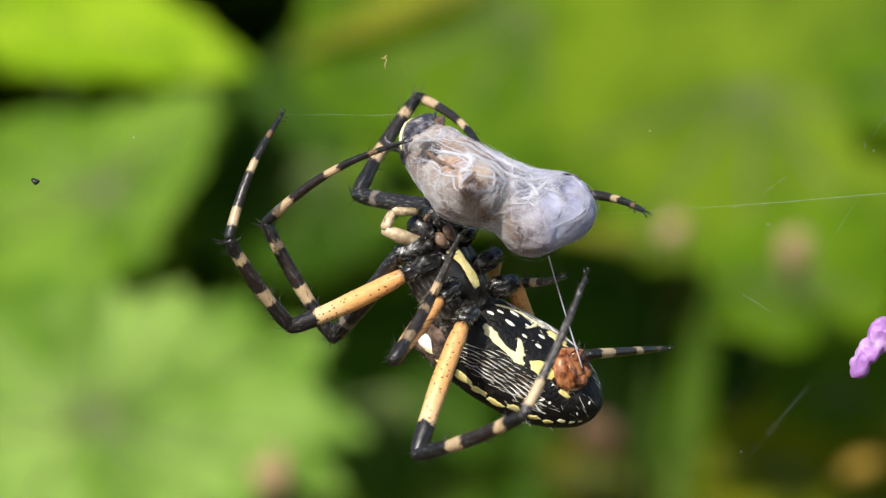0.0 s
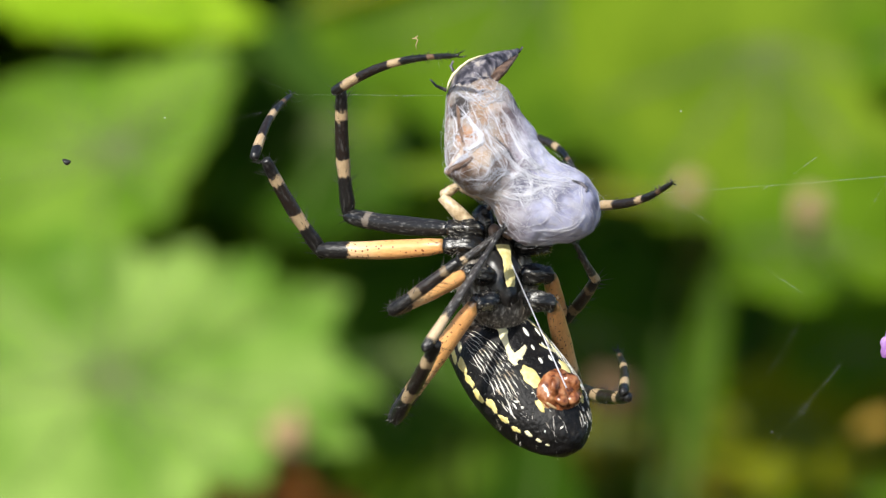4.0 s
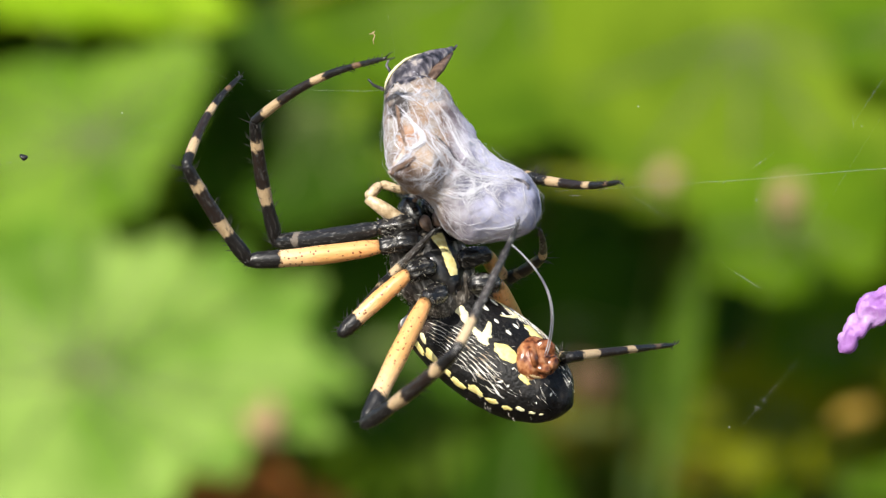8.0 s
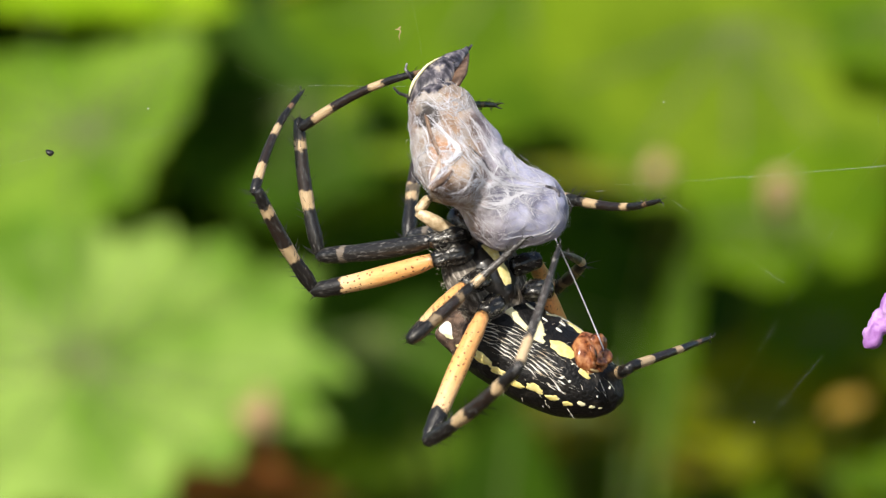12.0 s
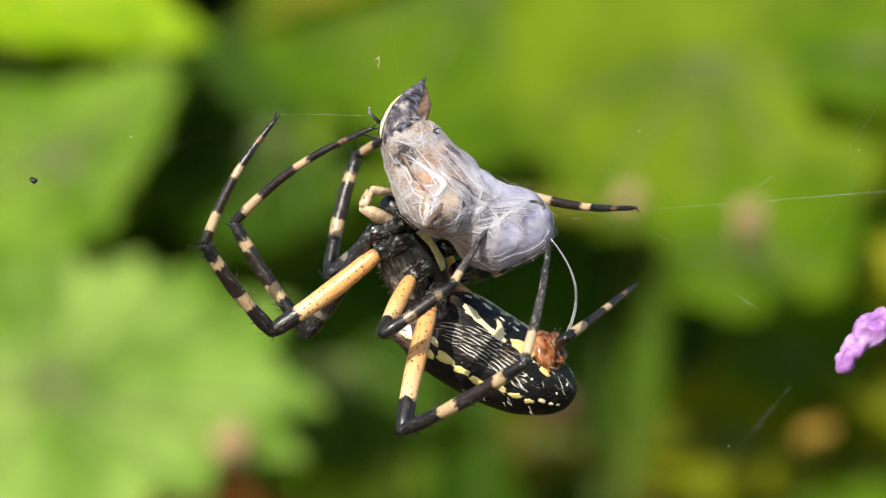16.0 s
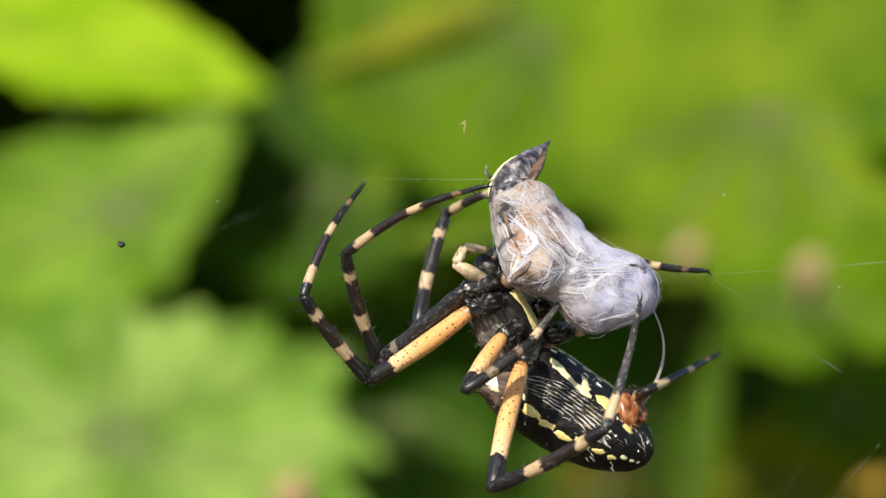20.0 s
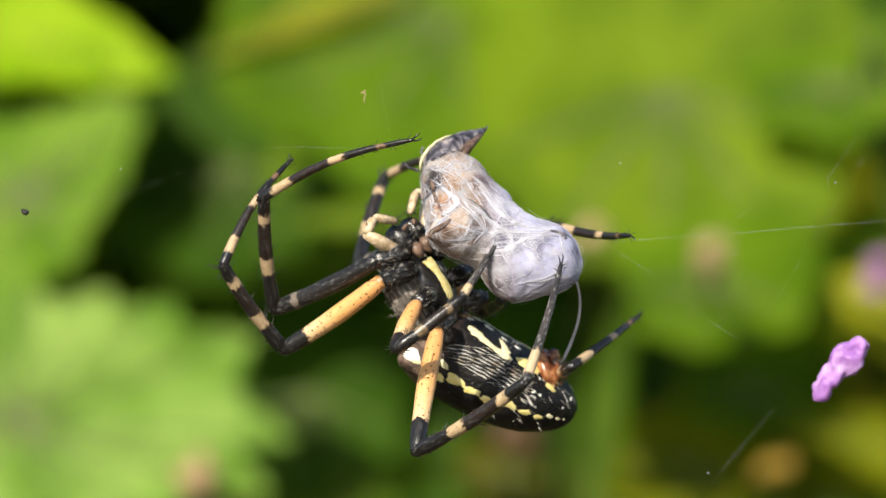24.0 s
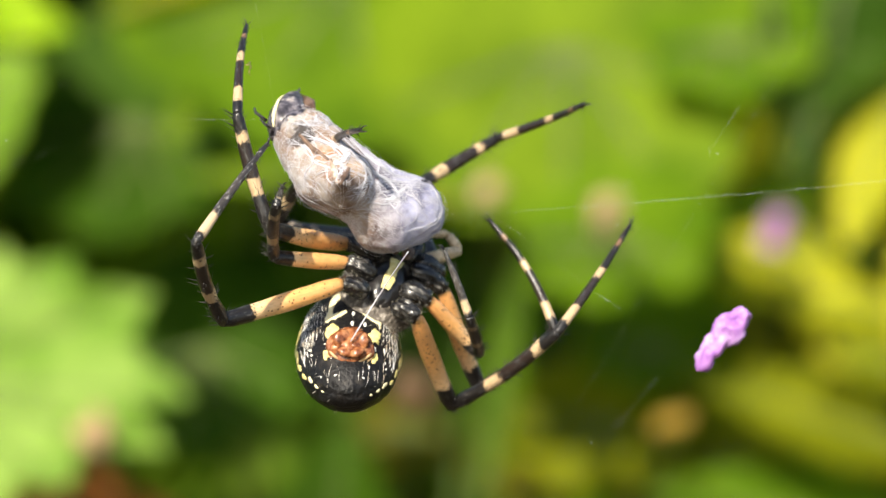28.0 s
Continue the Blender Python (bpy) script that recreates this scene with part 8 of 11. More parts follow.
    walk(legs['L3'][2], [
        (0, pose(-0.00574, -0.00186, -0.00011, 57.4, 0.9, 27.5)), (0.5, pose(-0.00571, -0.00158, -0.00033, 57.4, -0.7, 33.8)),
        (1, pose(-0.00569, -0.00124, -0.00053, 57.0, -2.3, 40.0)), (1.5, pose(-0.0084, -0.00553, -0.00006, 66.2, 1.3, 49.6)),
        (2, pose(-0.0113, -0.00985, 0.00014, 75.8, 2.4, 60.2)), (2.5, pose(-0.00954, -0.01048, -0.00171, 79.6, -2.1, 68.5)),
        (3, pose(-0.01161, -0.0115, -0.00163, 67.7, -6.4, 69.0)), (3.5, pose(-0.01004, -0.00897, -0.00217, 56.1, -2.0, 78.7)),
        (5.5, pose(-0.00552, -0.00186, -0.0009, 69.5, -2.7, 45.0)), (6, pose(-0.00548, -0.00246, -0.0012, 69.8, -1.6, 42.7)),
        (6.5, pose(-0.00532, -0.00333, -0.00149, 74.5, -7.6, 50.9)), (7, pose(-0.00497, -0.00394, -0.00179, 78.2, -13.9, 59.2)),
        (7.5, pose(-0.00562, -0.00187, -0.00081, 77.3, -16.7, 44.8)), (8, pose(-0.00522, 0.00161, 0.00041, 76.6, -20.3, 30.5)),
        (8.5, pose(-0.00544, -0.00142, -0.00109, 72.0, -14.8, 25.8)), (9, pose(-0.00694, -0.00428, -0.00204, 65.3, -7.1, 7.3)),
        (9.5, pose(-0.00544, -0.00012, -0.00083, 80.2, -11.3, 30.2)), (10, pose(-0.00602, -0.00135, 0.00022, 74.6, -14.9, 34.1)),
        (10.5, pose(-0.00578, -0.00247, -0.00054, 79.4, -18.7, 41.6)), (11, pose(-0.00537, -0.00349, -0.00146, 82.9, -23.5, 48.9)),
        (11.5, pose(-0.00551, -0.00365, -0.00154, 79.1, -19.4, 51.6)), (13.5, pose(-0.00604, -0.00435, -0.00147, 68.8, 0.3, 59.1)),
        (14, pose(-0.00615, -0.00455, -0.00135, 67.3, 5.8, 60.5)), (14.5, pose(-0.0063, -0.00509, -0.00146, 66.2, 9.0, 62.3)),
        (15, pose(-0.00643, -0.00563, -0.00152, 65.3, 12.1, 64.3)), (15.5, pose(-0.00678, -0.00708, -0.00198, 66.6, 14.5, 66.0)),
        (16, pose(-0.00712, -0.00845, -0.0024, 68.0, 16.7, 67.8)), (16.5, pose(-0.00708, -0.00789, -0.00191, 72.2, 15.0, 68.1)),
        (17, pose(-0.00698, -0.00723, -0.00143, 76.4, 13.4, 68.4)), (17.5, pose(-0.00746, -0.00775, -0.00212, 73.4, 12.1, 69.4)),
        (18, pose(-0.00786, -0.00823, -0.00286, 70.3, 10.9, 70.4)), (18.5, pose(-0.00733, -0.00753, -0.00264, 69.2, 11.5, 68.9)),
        (19, pose(-0.00676, -0.00684, -0.00247, 68.1, 12.1, 67.4)), (19.5, pose(-0.00653, -0.00659, -0.0023, 69.0, 12.6, 67.9)),
        (20, pose(-0.00629, -0.00634, -0.00215, 69.8, 13.0, 68.3)), (20.5, pose(-0.00652, -0.00679, -0.00214, 68.7, 12.8, 69.9)),
        (21, pose(-0.00674, -0.00725, -0.00213, 67.5, 12.7, 71.5)), (21.5, pose(-0.00722, -0.00799, -0.00235, 69.3, 12.7, 73.6)),
        (22, pose(-0.00768, -0.00875, -0.00259, 71.0, 12.7, 75.6)), (22.5, pose(-0.0076, -0.00909, -0.00254, 70.0, 12.2, 73.9)),
        (24.5, pose(-0.00698, -0.01024, -0.00243, 66.6, 10.7, 66.7)), (25, pose(-0.00677, -0.01049, -0.00242, 65.9, 10.4, 64.9)),
        (25.5, pose(-0.00602, -0.00871, -0.00269, 66.5, 6.6, 58.5)), (26, pose(-0.00543, -0.00744, -0.00287, 63.7, 8.3, 37.0)),
        (26.5, pose(-0.00611, -0.00904, -0.00287, 65.1, 12.3, 53.1)), (27, pose(-0.00654, -0.01076, -0.003, 66.8, 16.1, 69.4)),
        (27.2, pose(-0.00654, -0.01076, -0.003, 66.8, 16.1, 69.4)), (27.4, pose(-0.00889, -0.00847, -0.00645, 72.2, -19.2, 58.1)),
        (27.6, pose(-0.0132, -0.00809, 0.00136, 58.3, -10.3, 66.5)), (27.8, pose(-0.01295, -0.00839, -0.00413, 21.4, 13.5, 77.1)),
        (28, pose(-0.01452, -0.01238, -0.0073, -10.5, 30.0, 74.4)),
    ])
    walk(legs['L4'][0], [
        (0, pose(-0.0045, -0.00216, -0.00432, -121.0, -9.6, 88.7)), (0.5, pose(-0.0045, -0.00216, -0.00432, -123.8, -13.3, 93.3)),
        (1, pose(-0.0045, -0.00216, -0.00432, -144.7, -42.0, 77.0)), (1.5, pose(-0.0045, -0.00216, -0.00432, -140.4, -43.9, 73.9)),
        (2, pose(-0.0045, -0.00216, -0.00432, -135.1, -45.8, 70.3)), (2.5, pose(-0.0045, -0.00216, -0.00432, -134.9, -4.7, 107.6)),
        (3, pose(-0.0045, -0.00216, -0.00432, -133.9, -6.0, 105.1)), (3.5, pose(-0.0045, -0.00216, -0.00432, -131.3, -39.9, 64.6)),
        (5.5, pose(-0.0045, -0.00216, -0.00432, -136.3, -45.3, 53.3)), (6, pose(-0.0045, -0.00216, -0.00432, -135.7, -47.0, 49.5)),
        (6.5, pose(-0.0045, -0.00216, -0.00432, -126.0, -17.7, 89.1)), (7, pose(-0.0045, -0.00216, -0.00432, -126.8, -24.8, 92.2)),
        (7.5, pose(-0.0045, -0.00216, -0.00432, -130.8, -18.3, 92.3)), (8, pose(-0.0045, -0.00216, -0.00432, -134.6, -12.3, 91.2)),
        (8.5, pose(-0.0045, -0.00216, -0.00432, -133.3, -7.9, 92.2)), (9, pose(-0.0045, -0.00216, -0.00432, -164.3, -47.6, 74.0)),
        (9.5, pose(-0.0045, -0.00216, -0.00432, -135.3, -2.6, 104.9)), (10, pose(-0.0045, -0.00216, -0.00432, -141.3, -38.9, 74.9)),
        (10.5, pose(-0.0045, -0.00216, -0.00432, -137.7, -43.3, 73.1)), (11, pose(-0.0045, -0.00216, -0.00432, -132.9, -20.0, 97.7)),
        (11.5, pose(-0.0045, -0.00216, -0.00432, -132.7, -17.8, 96.4)), (13.5, pose(-0.0045, -0.00216, -0.00432, -131.6, -10.0, 90.7)),
        (14, pose(-0.0045, -0.00216, -0.00432, -131.3, -8.2, 89.3)), (14.5, pose(-0.0045, -0.00216, -0.00432, -128.8, -7.1, 88.4)),
        (15, pose(-0.0045, -0.00216, -0.00432, -126.7, -6.1, 87.3)), (15.5, pose(-0.0045, -0.00216, -0.00432, -124.6, -4.5, 89.5)),
        (16, pose(-0.0045, -0.00216, -0.00432, -122.6, -3.2, 91.5)), (16.5, pose(-0.0045, -0.00216, -0.00432, -122.8, -4.4, 92.3)),
        (17, pose(-0.0045, -0.00216, -0.00432, -122.9, -5.6, 93.1)), (17.5, pose(-0.0045, -0.00216, -0.00432, -127.2, -7.2, 93.8)),
        (18, pose(-0.0045, -0.00216, -0.00432, -131.6, -9.1, 94.4)), (18.5, pose(-0.0045, -0.00216, -0.00432, -129.7, -7.5, 93.9)),
        (19, pose(-0.0045, -0.00216, -0.00432, -127.5, -5.8, 93.5)), (19.5, pose(-0.0045, -0.00216, -0.00432, -126.2, -5.0, 93.3)),
        (20, pose(-0.0045, -0.00216, -0.00432, -125.1, -4.0, 93.3)), (20.5, pose(-0.0045, -0.00216, -0.00432, -125.8, -5.5, 93.2)),
        (21, pose(-0.0045, -0.00216, -0.00432, -126.5, -7.0, 93.2)), (21.5, pose(-0.0045, -0.00216, -0.00432, -126.5, -6.0, 94.5)),
        (22, pose(-0.0045, -0.00216, -0.00432, -126.8, -5.2, 95.6)), (22.5, pose(-0.0045, -0.00216, -0.00432, -127.1, -4.7, 94.8)),
        (24.5, pose(-0.0045, -0.00216, -0.00432, -128.1, -2.3, 91.2)), (25, pose(-0.0045, -0.00216, -0.00432, -128.5, -1.8, 90.2)),
        (25.5, pose(-0.0045, -0.00216, -0.00432, -130.7, -7.6, 89.4)), (26, pose(-0.0045, -0.00216, -0.00432, -126.3, -5.8, 90.0)),
        (26.5, pose(-0.0045, -0.00216, -0.00432, -126.6, -7.9, 94.2)), (27, pose(-0.0045, -0.00216, -0.00432, -127.2, -10.1, 98.4)),
        (27.2, pose(-0.0045, -0.00216, -0.00432, -127.2, -10.0, 98.5)), (27.4, pose(-0.0045, -0.00216, -0.00432, -133.8, -29.6, 100.0)),
        (27.6, pose(-0.0045, -0.00216, -0.00432, -112.1, -23.0, 84.0)), (27.8, pose(-0.0045, -0.00216, -0.00432, -133.8, -14.3, 86.2)),
        (28, pose(-0.0045, -0.00216, -0.00432, -140.9, -3.6, 93.1)),
    ])
    walk(legs['L4'][1], [
        (0, pose(-0.01793, -0.00051, -0.01231, -94.7, 46.3, -178.1)), (0.5, pose(-0.01766, -0.0009, -0.01282, -97.1, 51.2, -174.8)),
        (1, pose(-0.01141, 0.00825, -0.01385, -99.2, 56.2, -171.5)), (1.5, pose(-0.0118, 0.00869, -0.01305, -104.8, 55.3, -177.6)),
        (2, pose(-0.01227, 0.00909, -0.01209, -110.0, 53.9, 176.8)), (2.5, pose(-0.01539, -0.00466, -0.01537, -68.0, 48.8, -138.9)),
        (3, pose(-0.01573, -0.004, -0.01516, -54.4, 46.6, -119.3)), (3.5, pose(-0.01231, 0.00892, -0.01228, -73.5, 65.6, -169.9)),
        (5.5, pose(-0.00839, 0.01081, -0.01231, -85.2, 64.4, -175.0)), (6, pose(-0.00752, 0.01123, -0.01198, -86.7, 59.8, 179.8)),
        (6.5, pose(-0.01717, 0.00086, -0.01313, -97.4, 60.4, 177.5)), (7, pose(-0.01723, 0.0013, -0.01287, -107.6, 60.7, 175.9)),
        (7.5, pose(-0.01652, 0.00058, -0.01407, -97.6, 60.9, -174.9)), (8, pose(-0.01573, -0.00004, -0.01511, -88.2, 60.1, -166.3)),
        (8.5, pose(-0.01598, -0.00113, -0.01501, -81.9, 57.0, -161.8)), (9, pose(-0.00551, 0.00975, -0.01453, -70.8, 56.0, -159.8)),
        (9.5, pose(-0.01532, -0.0045, -0.01549, -70.2, 55.5, -146.4)), (10, pose(-0.01198, 0.00784, -0.01387, -63.8, 56.2, -144.1)),
        (10.5, pose(-0.0123, 0.00856, -0.01278, -75.5, 60.2, -156.2)), (11, pose(-0.0164, -0.00008, -0.01438, -90.3, 62.6, -171.4)),
        (11.5, pose(-0.01634, -0.00021, -0.01448, -87.1, 62.4, -167.8)), (13.5, pose(-0.01628, -0.00049, -0.0146, -76.3, 58.4, -154.6)),
        (14, pose(-0.01629, -0.00053, -0.01459, -74.6, 56.7, -152.2)), (14.5, pose(-0.01671, -0.0006, -0.0141, -76.3, 54.4, -156.2)),
        (15, pose(-0.01705, -0.00056, -0.01366, -77.5, 52.2, -159.9)), (15.5, pose(-0.01743, -0.00136, -0.01322, -79.4, 49.7, -159.2)),
        (16, pose(-0.01775, -0.00203, -0.01278, -81.5, 47.3, -158.6)), (16.5, pose(-0.01773, -0.00204, -0.0128, -81.7, 50.0, -159.7)),
        (17, pose(-0.01772, -0.00205, -0.01282, -82.1, 52.7, -161.0)), (17.5, pose(-0.01707, -0.00179, -0.01375, -83.3, 54.9, -159.3)),
        (18, pose(-0.01634, -0.00142, -0.01463, -84.3, 57.1, -157.4)), (18.5, pose(-0.01666, -0.00166, -0.01427, -83.3, 55.7, -160.7)),
        (19, pose(-0.01701, -0.00197, -0.01383, -82.0, 54.4, -163.7)), (19.5, pose(-0.01721, -0.00207, -0.01357, -81.7, 52.2, -165.1)),
        (20, pose(-0.01737, -0.00227, -0.01334, -81.3, 50.0, -166.4)), (20.5, pose(-0.01728, -0.00201, -0.01347, -81.6, 51.1, -164.1)),
        (21, pose(-0.01718, -0.00172, -0.0136, -81.8, 52.3, -161.7)), (21.5, pose(-0.01717, -0.00217, -0.01363, -81.2, 53.0, -160.9)),
        (22, pose(-0.01711, -0.00254, -0.0137, -80.6, 53.8, -160.1)), (22.5, pose(-0.01706, -0.00244, -0.01377, -81.3, 54.0, -161.4)),
        (24.5, pose(-0.01687, -0.00203, -0.01402, -84.0, 54.5, -167.1)), (25, pose(-0.01681, -0.0019, -0.01409, -84.6, 54.5, -168.5)),
        (25.5, pose(-0.0164, -0.00069, -0.01448, -86.6, 56.7, -170.4)), (26, pose(-0.01716, -0.00122, -0.01359, -87.8, 54.1, -172.3)),
        (26.5, pose(-0.01718, -0.0018, -0.01361, -90.1, 54.6, -168.7)), (27, pose(-0.01713, -0.00235, -0.01368, -92.2, 55.3, -165.0)),
        (27.2, pose(-0.01713, -0.00237, -0.01367, -92.2, 55.3, -165.0)), (27.4, pose(-0.01661, 0.00117, -0.01377, -114.1, 53.3, 162.5)),
        (27.6, pose(-0.01874, 0.00167, -0.00977, -90.5, 42.8, 166.2)), (27.8, pose(-0.01565, 0.00127, -0.01486, -97.7, 50.8, 157.8)),
        (28, pose(-0.01445, -0.00192, -0.01649, -113.7, 43.8, 141.5)),
    ])
    walk(legs['L4'][2], [
        (0, pose(-0.01641, -0.01674, -0.01323, -63.2, 9.2, -96.0)), (0.5, pose(-0.01462, -0.01687, -0.01408, -63.6, 10.2, -91.4)),
        (1, pose(-0.00686, -0.00735, -0.01531, -64.0, 10.9, -86.7)), (1.5, pose(-0.00772, -0.00693, -0.01542, -66.2, 12.7, -84.6)),
        (2, pose(-0.00862, -0.00647, -0.01538, -68.4, 14.9, -82.2)), (2.5, pose(-0.00893, -0.01909, -0.01133, -48.3, 6.4, -73.8)),
        (3, pose(-0.00756, -0.01651, -0.00863, -47.7, -6.2, -65.2)), (3.5, pose(-0.0137, -0.00723, -0.01038, -36.6, 6.1, -84.8)),
        (5.5, pose(-0.0082, -0.00549, -0.01172, -43.1, 0.9, -95.6)), (6, pose(-0.0084, -0.00506, -0.01151, -47.7, 0.0, -93.7)),
        (6.5, pose(-0.01606, -0.01538, -0.01417, -49.1, 5.6, -88.7)), (7, pose(-0.01404, -0.01452, -0.01528, -50.1, 11.0, -83.2)),
        (7.5, pose(-0.01321, -0.01528, -0.01514, -48.7, 8.4, -86.5)), (8, pose(-0.01231, -0.016, -0.01487, -47.0, 5.8, -89.8)),
        (8.5, pose(-0.01275, -0.01707, -0.01376, -50.7, 1.7, -89.5)), (9, pose(-0.00438, -0.00625, -0.01152, -53.7, -3.8, -91.8)),
        (9.5, pose(-0.0106, -0.0198, -0.01236, -46.9, -7.4, -74.8)), (10, pose(-0.00825, -0.00754, -0.00986, -44.1, -5.7, -81.7)),
        (10.5, pose(-0.0092, -0.00725, -0.01072, -44.4, -0.6, -81.0)), (11, pose(-0.01389, -0.0162, -0.01441, -44.4, 4.4, -80.4)),
        (11.5, pose(-0.01364, -0.01619, -0.01409, -46.8, 2.0, -81.9)), (13.5, pose(-0.01246, -0.01613, -0.01261, -56.9, -8.1, -87.6)),
        (14, pose(-0.01213, -0.01613, -0.01222, -59.6, -10.7, -88.9)), (14.5, pose(-0.0132, -0.01634, -0.01185, -59.3, -9.7, -90.3)),
        (15, pose(-0.01418, -0.01648, -0.01149, -58.9, -8.6, -91.7)), (15.5, pose(-0.01388, -0.01715, -0.01128, -61.4, -8.6, -89.0)),
        (16, pose(-0.01352, -0.0177, -0.01114, -63.9, -8.4, -86.3)), (16.5, pose(-0.01384, -0.0178, -0.01129, -63.3, -6.6, -85.9)),
        (17, pose(-0.01416, -0.01792, -0.01146, -62.6, -4.9, -85.5)), (17.5, pose(-0.0128, -0.01749, -0.01267, -59.4, -2.4, -86.0)),
        (18, pose(-0.01136, -0.01694, -0.01376, -56.2, 0.1, -86.3)), (18.5, pose(-0.01279, -0.01745, -0.01319, -57.1, 0.2, -87.7)),
        (19, pose(-0.01425, -0.01798, -0.0125, -58.0, 0.3, -89.2)), (19.5, pose(-0.01486, -0.01814, -0.01212, -58.4, 0.2, -89.0)),
        (20, pose(-0.01544, -0.0184, -0.01174, -58.7, 0.1, -88.9)), (20.5, pose(-0.01466, -0.01804, -0.01196, -58.4, -0.0, -87.6)),
        (21, pose(-0.01386, -0.01764, -0.01216, -58.1, -0.2, -86.3)), (21.5, pose(-0.01376, -0.01806, -0.01212, -60.6, -0.7, -84.9)),
        (22, pose(-0.01363, -0.0184, -0.01212, -63.1, -1.1, -83.5)), (22.5, pose(-0.01382, -0.01834, -0.01231, -62.4, -0.7, -85.1)),
        (24.5, pose(-0.01458, -0.01814, -0.01303, -59.9, 0.6, -91.3)), (25, pose(-0.01477, -0.01807, -0.01321, -59.4, 0.9, -92.8)),
        (25.5, pose(-0.01448, -0.01688, -0.01395, -56.2, 5.8, -97.0)), (26, pose(-0.0155, -0.01745, -0.01321, -61.0, 3.4, -91.8)),
        (26.5, pose(-0.01397, -0.0178, -0.01362, -61.2, 4.8, -87.3)), (27, pose(-0.0124, -0.01797, -0.01404, -61.3, 6.2, -82.7)),
        (27.2, pose(-0.01241, -0.01798, -0.01403, -61.3, 6.2, -82.7)), (27.4, pose(-0.016, -0.01464, -0.01776, -43.2, 24.0, -76.3)),
        (27.6, pose(-0.02254, -0.0142, -0.00989, -36.7, 19.0, -89.5)), (27.8, pose(-0.02021, -0.01434, -0.01623, -25.4, 11.5, -93.1)),
        (28, pose(-0.0202, -0.01643, -0.02123, -8.0, 2.9, -97.7)),
    ])
